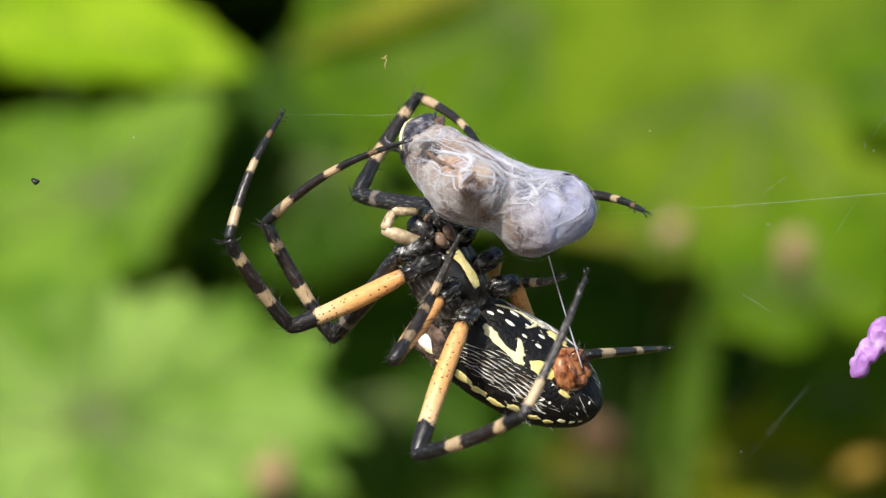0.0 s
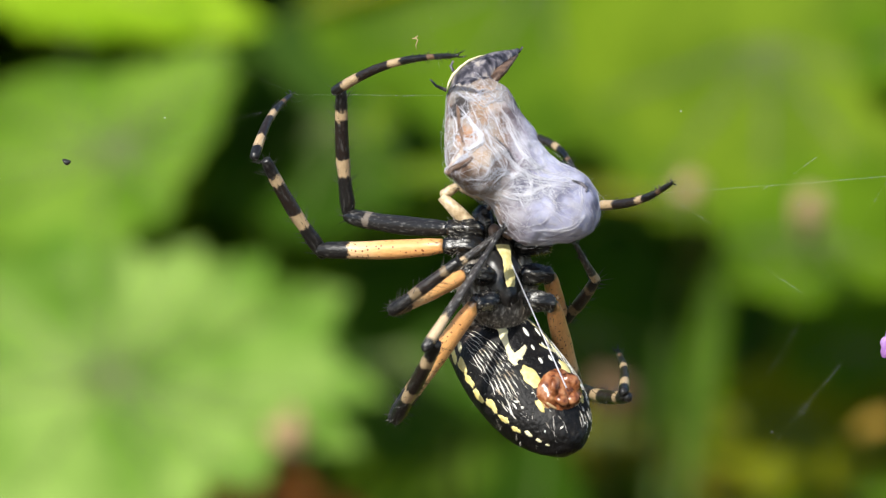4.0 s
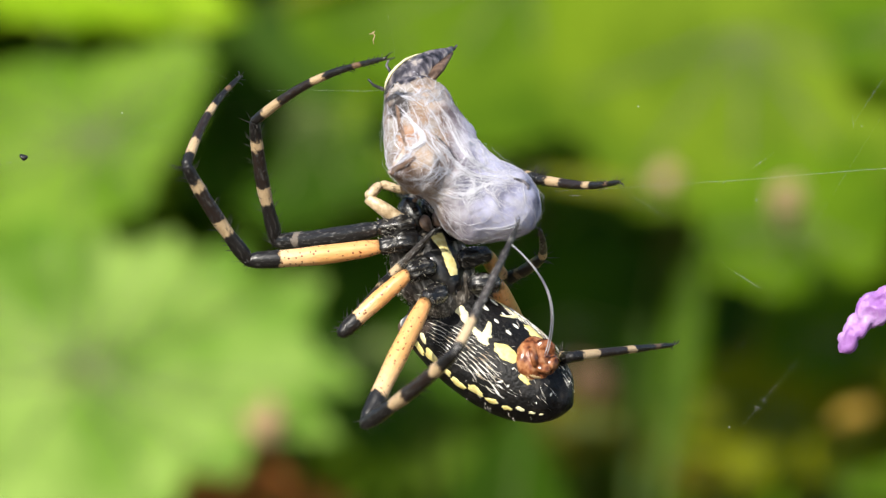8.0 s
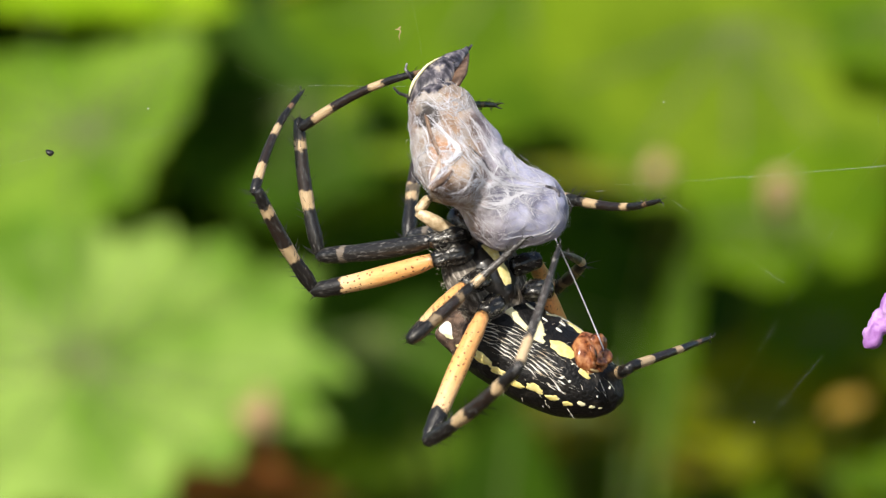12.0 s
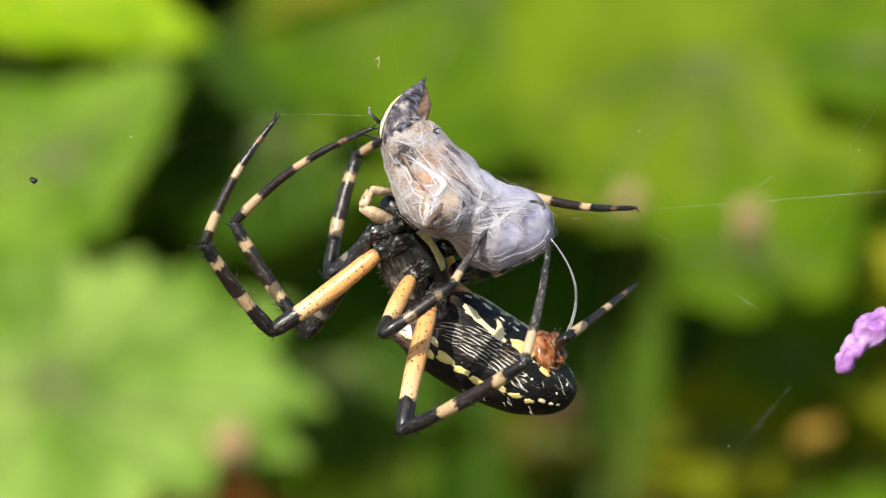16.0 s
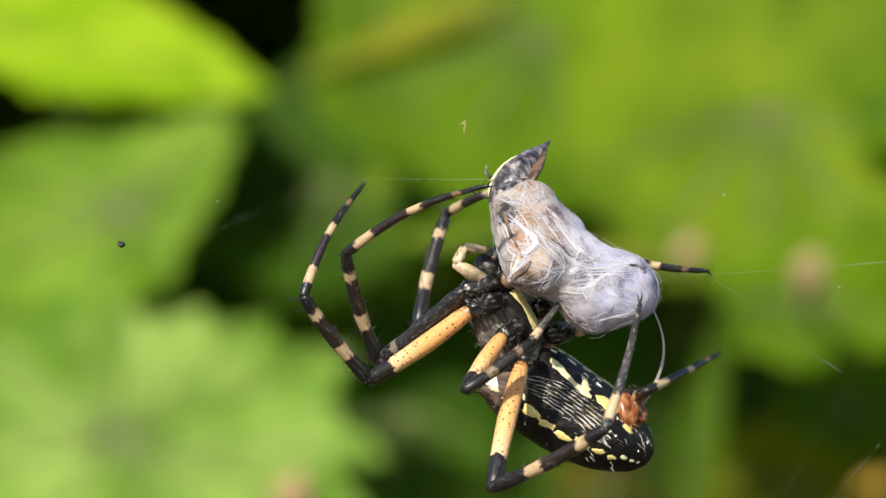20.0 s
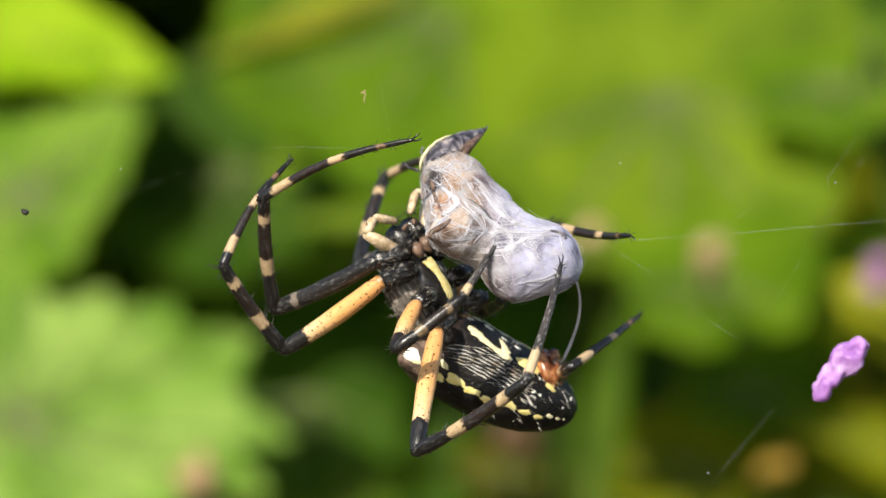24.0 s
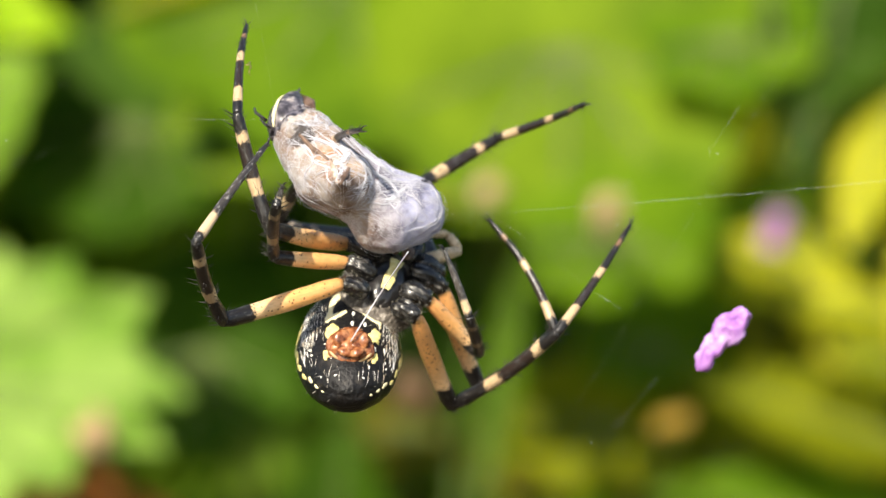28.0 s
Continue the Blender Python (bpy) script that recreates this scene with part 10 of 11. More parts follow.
    walk(legs['R2'][2], [
        (0, pose(0.01564, -0.00503, -0.00013, 107.0, 6.3, -17.8)), (0.5, pose(0.01593, -0.00419, 0.00072, 108.1, 8.1, -11.1)),
        (1, pose(0.01605, -0.00343, 0.0016, 109.0, 9.7, -4.3)), (1.5, pose(0.01682, -0.00241, 0.00215, 107.8, 13.5, -1.3)),
        (2, pose(0.01754, -0.00175, 0.00283, 107.1, 17.3, 2.3)), (2.5, pose(0.01639, -0.00059, 0.00621, 113.9, 16.9, 11.1)),
        (3, pose(0.01367, -0.00111, 0.00647, 104.9, 28.1, 23.1)), (3.5, pose(0.01097, -0.00199, 0.00729, 109.4, 41.8, 25.3)),
        (5.5, pose(0.01173, -0.00429, 0.00542, 122.6, 40.7, 19.7)), (6, pose(0.01179, -0.00462, 0.00521, 132.7, 45.6, 24.4)),
        (6.5, pose(0.01197, -0.00315, 0.00471, 131.7, 41.9, 29.4)), (7, pose(0.01193, -0.00166, 0.00431, 130.3, 38.1, 34.0)),
        (7.5, pose(0.01274, -0.00283, 0.00477, 127.8, 38.1, 28.6)), (8, pose(0.01336, -0.00419, 0.00535, 125.3, 37.8, 23.3)),
        (8.5, pose(0.01451, -0.00622, 0.00436, 131.4, 40.2, 23.6)), (9, pose(0.01445, -0.00822, 0.00438, 131.1, 53.5, 12.4)),
        (9.5, pose(0.01033, -0.00018, 0.00606, 111.0, 54.0, 24.5)), (10, pose(0.01089, -0.00086, 0.00634, 114.2, 50.7, 32.4)),
        (10.5, pose(0.01109, -0.00108, 0.00575, 124.5, 53.0, 37.7)), (11, pose(0.01119, -0.00142, 0.00518, 135.4, 54.8, 44.0)),
        (11.5, pose(0.01212, -0.00149, 0.00451, 134.6, 55.4, 40.2)), (13.5, pose(0.01501, -0.00408, 0.0018, 130.0, 57.4, 24.8)),
        (14, pose(0.0154, -0.00519, 0.00125, 128.6, 57.9, 20.9)), (14.5, pose(0.01473, -0.00484, 0.00152, 132.6, 56.3, 26.0)),
        (15, pose(0.01403, -0.00446, 0.00179, 136.3, 54.6, 31.0)), (15.5, pose(0.01421, -0.00474, 0.00042, 134.2, 57.7, 31.0)),
        (16, pose(0.01427, -0.00506, -0.00097, 132.0, 60.8, 31.0)), (16.5, pose(0.01403, -0.00426, 0.00059, 132.1, 57.4, 33.0)),
        (17, pose(0.01357, -0.00359, 0.00215, 131.9, 54.0, 34.8)), (17.5, pose(0.01332, -0.00379, 0.00243, 133.0, 49.6, 37.7)),
        (18, pose(0.01304, -0.00403, 0.0027, 133.6, 45.2, 40.3)), (18.5, pose(0.01305, -0.00343, 0.00217, 132.3, 47.6, 38.3)),
        (19, pose(0.013, -0.00289, 0.00163, 130.8, 50.0, 36.2)), (19.5, pose(0.01296, -0.0031, 0.0017, 134.3, 52.1, 37.5)),
        (20, pose(0.01293, -0.00333, 0.00179, 138.0, 54.2, 39.0)), (20.5, pose(0.01248, -0.00273, 0.00184, 134.8, 51.5, 42.7)),
        (21, pose(0.01199, -0.00216, 0.00189, 131.5, 49.0, 46.4)), (21.5, pose(0.01307, -0.00266, 0.00109, 132.4, 53.7, 39.0)),
        (22, pose(0.01412, -0.00319, 0.00032, 132.3, 58.4, 30.9)), (22.5, pose(0.01464, -0.004, -0.00015, 129.2, 57.9, 24.0)),
        (24.5, pose(0.01585, -0.00785, -0.00227, 118.6, 55.3, -2.2)), (25, pose(0.01589, -0.00896, -0.00285, 116.3, 54.6, -8.5)),
        (25.5, pose(0.01576, -0.00924, -0.00326, 112.3, 44.9, -18.2)), (26, pose(0.01598, -0.00838, -0.00349, 108.5, 38.3, -22.5)),
        (26.5, pose(0.01623, -0.00703, -0.00341, 109.6, 34.1, -17.3)), (27, pose(0.01634, -0.00575, -0.00329, 110.6, 29.7, -12.4)),
        (27.2, pose(0.01634, -0.00574, -0.00329, 110.6, 29.7, -12.4)), (27.4, pose(0.01417, 0.00043, 0.00204, 106.4, 25.3, 2.7)),
        (27.6, pose(0.0152, 0.00209, -0.00163, 93.7, 31.9, -6.5)), (27.8, pose(0.01706, 0.00047, -0.00014, 84.8, 18.5, -20.6)),
        (28, pose(0.01922, -0.00134, 0.00359, 49.5, -17.1, -66.4)),
    ])
    walk(legs['R3'][0], [
        (0, pose(0.00492, -0.0018, -0.00078, 128.3, -53.7, 122.0)), (0.5, pose(0.00492, -0.0018, -0.00078, 119.0, -53.8, 132.3)),
        (1, pose(0.00492, -0.0018, -0.00078, 110.2, -53.0, 142.3)), (1.5, pose(0.00492, -0.0018, -0.00078, 117.6, -54.7, 133.1)),
        (2, pose(0.00492, -0.0018, -0.00078, 125.5, -56.0, 124.3)), (2.5, pose(0.00492, -0.0018, -0.00078, 125.8, -54.6, 123.3)),
        (3, pose(0.00492, -0.0018, -0.00078, 113.5, -44.1, 140.0)), (3.5, pose(0.00492, -0.0018, -0.00078, 103.2, -31.1, 149.8)),
        (5.5, pose(0.00492, -0.0018, -0.00078, 102.4, -26.4, 126.0)), (6, pose(0.00492, -0.0018, -0.00078, 107.7, -32.4, 122.5)),
        (6.5, pose(0.00492, -0.0018, -0.00078, 105.5, -35.8, 136.4)), (7, pose(0.00492, -0.0018, -0.00078, 104.3, -38.0, 149.5)),
        (7.5, pose(0.00492, -0.0018, -0.00078, 99.7, -33.9, 144.7)), (8, pose(0.00492, -0.0018, -0.00078, 95.2, -29.8, 139.3)),
        (8.5, pose(0.00492, -0.0018, -0.00078, 100.8, -32.9, 133.9)), (9, pose(0.00492, -0.0018, -0.00078, 107.1, -33.7, 115.0)),
        (9.5, pose(0.00492, -0.0018, -0.00078, 101.3, -22.8, 117.6)), (10, pose(0.00492, -0.0018, -0.00078, 102.4, -16.0, 125.9)),
        (10.5, pose(0.00492, -0.0018, -0.00078, 100.2, -17.9, 134.0)), (11, pose(0.00492, -0.0018, -0.00078, 97.1, -18.8, 142.0)),
        (11.5, pose(0.00492, -0.0018, -0.00078, 100.6, -20.1, 141.0)), (13.5, pose(0.00336, 0, -0.00078, 115.6, -21.1, 124.8)),
        (14, pose(0.00336, 0, -0.00078, 121.3, -21.2, 121.2)), (14.5, pose(0.00336, 0, -0.00078, 122.3, -25.2, 117.6)),
        (15, pose(0.00336, -0, -0.00078, 123.6, -29.2, 114.2)), (15.5, pose(0.00336, 0, -0.00078, 129.0, -32.6, 107.6)),
        (16, pose(0.00336, 0, -0.00078, 135.0, -35.2, 100.2)), (16.5, pose(0.00336, 0, -0.00078, 129.8, -41.5, 104.1)),
        (17, pose(0.00336, -0, -0.00078, 124.1, -47.5, 109.3)), (17.5, pose(0.00336, 0, -0.00078, 124.7, -49.8, 108.8)),
        (18, pose(0.00336, 0, -0.00078, 125.5, -51.9, 108.1)), (18.5, pose(0.00336, 0, -0.00078, 131.4, -53.0, 101.1)),
        (19, pose(0.00336, -0, -0.00078, 137.7, -53.5, 93.7)), (19.5, pose(0.00336, 0, -0.00078, 139.3, -52.3, 90.3)),
        (20, pose(0.00336, 0, -0.00078, 141.0, -51.0, 86.8)), (20.5, pose(0.00336, 0, -0.00078, 139.8, -52.4, 88.4)),
        (21, pose(0.00336, 0, -0.00078, 138.5, -53.8, 90.0)), (21.5, pose(0.00336, 0, -0.00078, 139.5, -54.2, 89.8)),
        (22, pose(0.00336, 0, -0.00078, 140.5, -54.6, 89.7)), (22.5, pose(0.00336, 0, -0.00078, 141.1, -53.1, 86.6)),
        (24.5, pose(0.00336, 0, -0.00078, 144.7, -45.8, 74.8)), (25, pose(0.00336, 0, -0.00078, 145.9, -43.6, 71.9)),
        (25.5, pose(0.00336, -0, -0.00078, 146.6, -43.0, 70.2)), (26, pose(0.00336, 0, -0.00078, 145.2, -42.6, 73.9)),
        (26.5, pose(0.00336, 0, -0.00078, 145.5, -45.6, 79.8)), (27, pose(0.00336, 0, -0.00078, 145.5, -48.5, 85.9)),
        (27.2, pose(0.00336, 0, -0.00078, 145.5, -48.5, 85.9)), (27.4, pose(0.00336, 0, -0.00078, 85.6, -71.5, 135.5)),
        (27.6, pose(0.00492, -0.0018, -0.00078, 123.2, -63.0, 112.5)), (27.8, pose(0.00492, -0.0018, -0.00078, 106.3, -48.1, 111.0)),
        (28, pose(0.00492, -0.0018, -0.00078, 80.4, -37.8, 132.1)),
    ])
    walk(legs['R3'][1], [
        (0, pose(0.00876, 0.00626, -0.0043, 104.1, 58.7, -3.4)), (0.5, pose(0.0086, 0.00663, -0.00353, 107.4, 55.4, 3.3)),
        (1, pose(0.00834, 0.00695, -0.00278, 109.7, 51.9, 9.2)), (1.5, pose(0.00865, 0.00666, -0.00335, 106.3, 55.3, 4.7)),
        (2, pose(0.00877, 0.00642, -0.00389, 102.3, 58.8, 0.2)), (2.5, pose(0.00892, 0.0063, -0.00403, 107.1, 51.5, 17.7)),
        (3, pose(0.00854, 0.00665, -0.00353, 85.6, 41.4, 9.1)), (3.5, pose(0.00863, 0.00685, -0.00266, 80.4, 30.0, 6.4)),
        (5.5, pose(0.01196, 0.00446, -0.00263, 91.1, 37.8, -22.9)), (6, pose(0.0118, 0.00443, -0.00324, 84.1, 44.6, -27.2)),
        (6.5, pose(0.01022, 0.00593, -0.00285, 94.0, 43.3, -6.5)), (7, pose(0.00839, 0.00695, -0.00265, 101.6, 39.3, 12.5)),
        (7.5, pose(0.00965, 0.00645, -0.00212, 101.0, 36.8, 8.0)), (8, pose(0.01082, 0.00573, -0.00153, 100.6, 34.0, 3.7)),
        (8.5, pose(0.01104, 0.00544, -0.00229, 100.7, 41.7, -10.7)), (9, pose(0.01257, 0.0035, -0.00313, 94.8, 46.3, -18.5)),
        (9.5, pose(0.01292, 0.00321, -0.00252, 84.3, 32.6, -8.9)), (10, pose(0.01219, 0.00415, -0.00276, 82.5, 24.9, -7.2)),
        (10.5, pose(0.01136, 0.00513, -0.0024, 86.9, 22.5, -1.1)), (11, pose(0.01048, 0.00594, -0.00191, 90.9, 19.1, 4.3)),
        (11.5, pose(0.01039, 0.00592, -0.00244, 91.3, 22.4, -0.7)), (13.5, pose(0.00962, 0.00617, -0.00465, 90.3, 33.6, -22.7)),
        (14, pose(0.00944, 0.00579, -0.00542, 89.5, 35.8, -28.7)), (14.5, pose(0.00954, 0.00569, -0.00542, 89.2, 40.7, -28.8)),
        (15, pose(0.0096, 0.00564, -0.00541, 88.8, 45.6, -29.1)), (15.5, pose(0.00949, 0.00536, -0.00587, 85.0, 51.4, -33.4)),
        (16, pose(0.00935, 0.00506, -0.00632, 80.0, 56.9, -39.0)), (16.5, pose(0.00952, 0.00575, -0.00538, 81.8, 58.4, -37.7)),
        (17, pose(0.00956, 0.00637, -0.00441, 83.8, 59.8, -36.2)), (17.5, pose(0.0095, 0.00649, -0.00431, 87.3, 60.9, -33.5)),
        (18, pose(0.00943, 0.00659, -0.00422, 91.1, 62.0, -30.4)), (18.5, pose(0.00945, 0.00636, -0.0046, 87.3, 65.2, -35.2)),
        (19, pose(0.00944, 0.00611, -0.005, 82.3, 68.3, -41.1)), (19.5, pose(0.00959, 0.00579, -0.00523, 78.0, 69.3, -46.1)),
        (20, pose(0.00971, 0.00545, -0.00548, 73.1, 70.1, -51.5)), (20.5, pose(0.00972, 0.00563, -0.00525, 75.5, 70.1, -48.8)),
        (21, pose(0.00972, 0.00581, -0.00502, 78.0, 70.1, -46.2)), (21.5, pose(0.00961, 0.00591, -0.00505, 79.9, 70.4, -43.4)),
        (22, pose(0.0095, 0.006, -0.00507, 81.8, 70.8, -40.6)), (22.5, pose(0.00973, 0.00561, -0.00527, 80.7, 71.0, -40.7)),
        (24.5, pose(0.01019, 0.00397, -0.00624, 75.1, 72.0, -42.5)), (25, pose(0.01018, 0.00354, -0.00653, 73.4, 72.2, -43.2)),
        (25.5, pose(0.01018, 0.00336, -0.00665, 82.5, 75.4, -39.7)), (26, pose(0.01011, 0.0036, -0.00658, 75.3, 72.9, -44.1)),
        (26.5, pose(0.00971, 0.00461, -0.00632, 84.6, 73.2, -32.6)), (27, pose(0.00921, 0.00552, -0.00602, 94.1, 73.1, -21.0)),
        (27.2, pose(0.0092, 0.00552, -0.00603, 94.1, 73.1, -21.0)), (27.4, pose(0.01057, 0.00634, -0.00055, 127.7, 57.3, 27.6)),
        (27.6, pose(0.01055, 0.0056, -0.00316, 107.3, 59.1, 11.5)), (27.8, pose(0.0128, 0.00338, -0.00258, 121.0, 41.9, 11.1)),
        (28, pose(0.0126, 0.00382, 0.00049, 115.5, 37.3, -4.8)),
    ])
    walk(legs['R3'][2], [
        (0, pose(0.00638, -0.00234, -0.00545, -107.9, 77.5, 147.7)), (0.5, pose(0.00688, -0.00207, -0.00506, -111.2, 78.1, 151.4)),
        (1, pose(0.00732, -0.0018, -0.00465, -113.1, 78.9, 156.4)), (1.5, pose(0.00729, -0.00207, -0.00479, -95.3, 71.4, 177.9)),
        (2, pose(0.00716, -0.00238, -0.00489, -90.2, 63.0, -172.3)), (2.5, pose(0.00955, -0.00252, -0.00567, -50.2, 62.0, -141.5)),
        (3, pose(0.01041, -0.00213, -0.00301, -44.4, 71.9, -149.7)), (3.5, pose(0.01039, -0.00188, -0.00135, -19.3, 77.4, -150.1)),
        (5.5, pose(0.00838, -0.0038, -0.00278, 6.3, 74.5, -110.7)), (6, pose(0.00828, -0.00383, -0.00258, 46.9, 72.3, -78.2)),
        (6.5, pose(0.00879, -0.00284, -0.00331, 61.0, 66.0, -59.4)), (7, pose(0.00918, -0.0019, -0.00405, 69.4, 58.7, -47.1)),
        (7.5, pose(0.00986, -0.00244, -0.0035, 75.8, 54.5, -39.9)), (8, pose(0.01046, -0.00316, -0.00291, 80.5, 49.8, -34.3)),
        (8.5, pose(0.00832, -0.00297, -0.00352, 90.2, 50.8, -17.0)), (9, pose(0.00923, -0.00485, -0.00365, 61.2, 59.8, -51.3)),
        (9.5, pose(0.01202, -0.00571, -0.00178, 66.5, 41.6, -75.4)), (10, pose(0.01156, -0.00475, -0.00169, 64.2, 27.4, -73.3)),
        (10.5, pose(0.01138, -0.00385, -0.00194, 69.6, 26.6, -67.5)), (11, pose(0.0111, -0.00303, -0.00204, 75.5, 25.3, -62.3)),
        (11.5, pose(0.01014, -0.00286, -0.00248, 79.5, 22.5, -56.4)), (13.5, pose(0.00676, -0.00246, -0.00498, 86.7, 11.0, -33.7)),
        (14, pose(0.00577, -0.00275, -0.00573, 86.8, 8.8, -28.0)), (14.5, pose(0.00586, -0.00286, -0.00571, 86.3, 8.7, -26.2)),
        (15, pose(0.00591, -0.00294, -0.00568, 85.8, 8.9, -24.3)), (15.5, pose(0.00561, -0.00313, -0.00581, 84.4, 11.4, -22.2)),
        (16, pose(0.00531, -0.00333, -0.00592, 83.2, 14.2, -20.0)), (16.5, pose(0.00548, -0.00262, -0.00515, 84.9, 12.6, -15.8)),
        (17, pose(0.00551, -0.00198, -0.00436, 86.4, 10.9, -11.7)), (17.5, pose(0.00543, -0.00185, -0.00452, 88.0, 8.8, -10.6)),
        (18, pose(0.00536, -0.00172, -0.0047, 89.6, 6.7, -9.7)), (18.5, pose(0.00518, -0.00185, -0.00484, 88.8, 7.9, -10.2)),
        (19, pose(0.005, -0.00198, -0.00498, 87.9, 9.1, -10.8)), (19.5, pose(0.00504, -0.00223, -0.005, 87.8, 11.1, -15.2)),
        (20, pose(0.00505, -0.00248, -0.00502, 87.4, 13.0, -19.7)), (20.5, pose(0.00511, -0.00234, -0.00492, 88.6, 12.4, -17.9)),
        (21, pose(0.00517, -0.0022, -0.00482, 89.8, 11.7, -16.1)), (21.5, pose(0.00519, -0.00218, -0.00495, 90.9, 11.0, -13.6)),
        (22, pose(0.00522, -0.00216, -0.00507, 92.0, 10.3, -11.2)), (22.5, pose(0.0056, -0.00257, -0.00524, 90.8, 10.0, -15.0)),
        (24.5, pose(0.00654, -0.00448, -0.00603, 86.0, 9.1, -30.3)), (25, pose(0.00663, -0.00503, -0.00627, 84.7, 9.0, -34.2)),
        (25.5, pose(0.00589, -0.00482, -0.00689, 84.8, 11.2, -31.9)), (26, pose(0.00616, -0.00477, -0.00646, 88.2, 8.4, -35.8)),
        (26.5, pose(0.00615, -0.00391, -0.00663, 88.0, 8.3, -29.8)), (27, pose(0.00604, -0.0031, -0.00678, 87.9, 8.1, -23.8)),
        (27.2, pose(0.00604, -0.0031, -0.00678, 87.9, 8.1, -23.8)), (27.4, pose(0.01066, -0.00234, -0.00372, 85.7, 34.9, -17.7)),
        (27.6, pose(0.01001, -0.00328, -0.00454, 102.6, 30.0, -10.0)), (27.8, pose(0.01125, -0.00478, -0.00603, 75.4, 32.6, -31.9)),
        (28, pose(0.00958, -0.00408, -0.00259, 56.0, 28.7, -72.9)),
    ])
    walk(legs['R4'][0], [
        (0, pose(0.0045, -0.00216, -0.00432, 164.9, -46.9, 80.2)), (0.5, pose(0.0045, -0.00216, -0.00432, 160.8, -48.5, 85.8)),
        (1, pose(0.0045, -0.00216, -0.00432, 156.4, -49.8, 91.7)), (1.5, pose(0.0045, -0.00216, -0.00432, 152.1, -51.7, 91.0)),
        (2, pose(0.0045, -0.00216, -0.00432, 148.5, -53.4, 89.7)), (2.5, pose(0.0045, -0.00216, -0.00432, 153.4, -65.1, 92.2)),
        (3, pose(0.0045, -0.00216, -0.00432, 133.8, -61.8, 114.7)), (3.5, pose(0.0045, -0.00216, -0.00432, 120.3, -59.0, 126.5)),
        (5.5, pose(0.0045, -0.00216, -0.00432, 131.1, -53.2, 107.0)), (6, pose(0.0045, -0.00216, -0.00432, 147.7, -51.2, 89.8)),
        (6.5, pose(0.0045, -0.00216, -0.00432, 145.2, -57.8, 99.6)), (7, pose(0.0045, -0.00216, -0.00432, 141.1, -62.9, 110.7)),
        (7.5, pose(0.0045, -0.00216, -0.00432, 133.5, -62.6, 111.7)), (8, pose(0.0045, -0.00216, -0.00432, 125.8, -61.9, 112.5)),
        (8.5, pose(0.0045, -0.00216, -0.00432, 134.3, -54.4, 99.5)), (9, pose(0.0045, -0.00216, -0.00432, 135.4, -50.7, 86.9)),
        (9.5, pose(0.0045, -0.00216, -0.00432, 120.9, -58.5, 122.3)), (10, pose(0.0045, -0.00216, -0.00432, 127.6, -51.0, 118.0)),
        (10.5, pose(0.0045, -0.00216, -0.00432, 129.3, -52.9, 118.9)), (11, pose(0.0045, -0.00216, -0.00432, 130.7, -54.3, 119.6)),
        (11.5, pose(0.0045, -0.00216, -0.00432, 135.2, -51.7, 114.4)), (13.5, pose(0.00264, 0.00048, -0.00468, 140.5, -30.8, 93.8)),
        (14, pose(0.00264, 0.00048, -0.00468, 143.1, -25.2, 90.0)), (14.5, pose(0.00264, 0.00048, -0.00468, 141.0, -24.1, 88.0)),
        (15, pose(0.00264, 0.00048, -0.00468, 139.1, -23.4, 86.1)), (15.5, pose(0.00264, 0.00048, -0.00468, 144.1, -23.0, 81.6)),
        (16, pose(0.00264, 0.00048, -0.00468, 149.0, -21.9, 77.0)), (16.5, pose(0.00264, 0.00048, -0.00468, 144.9, -29.1, 80.1)),
        (17, pose(0.00264, 0.00048, -0.00468, 140.6, -35.6, 83.9)), (17.5, pose(0.00264, 0.00048, -0.00468, 141.0, -36.2, 83.5)),
        (18, pose(0.00264, 0.00048, -0.00468, 141.5, -36.6, 83.0)), (18.5, pose(0.00264, 0.00048, -0.00468, 142.8, -37.6, 81.6)),
        (19, pose(0.00264, 0.00048, -0.00468, 144.3, -38.3, 79.9)), (19.5, pose(0.00264, 0.00048, -0.00468, 145.2, -37.5, 79.1)),
        (20, pose(0.00264, 0.00048, -0.00468, 146.2, -36.8, 78.3)), (20.5, pose(0.00264, 0.00048, -0.00468, 148.0, -36.7, 79.0)),
        (21, pose(0.00264, 0.00048, -0.00468, 149.7, -36.6, 79.6)), (21.5, pose(0.00264, 0.00048, -0.00468, 148.2, -37.1, 80.4)),
        (22, pose(0.00264, 0.00048, -0.00468, 146.6, -37.5, 81.3)), (22.5, pose(0.00264, 0.00048, -0.00468, 147.4, -38.2, 79.0)),
        (24.5, pose(0.00264, 0.00048, -0.00468, 151.8, -40.4, 69.3)), (25, pose(0.00264, 0.00048, -0.00468, 153.2, -40.8, 66.7)),
        (25.5, pose(0.00264, 0.00048, -0.00468, 155.4, -40.0, 64.9)), (26, pose(0.00264, 0.00048, -0.00468, 155.5, -42.3, 65.0)),
        (26.5, pose(0.00264, 0.00048, -0.00468, 157.8, -44.5, 69.9)), (27, pose(0.00264, 0.00048, -0.00468, 160.0, -46.8, 74.7)),
        (27.2, pose(0.00264, 0.00048, -0.00468, 160.0, -46.7, 74.7)), (27.4, pose(0.00264, 0.00048, -0.00468, 90.9, -79.1, 140.7)),
        (27.6, pose(0.0045, -0.00216, -0.00432, 109.8, -72.4, 135.1)), (27.8, pose(0.0045, -0.00216, -0.00432, 91.8, -49.1, 140.6)),
        (28, pose(0.0045, -0.00216, -0.00432, 79.1, -28.8, 154.4)),
    ])
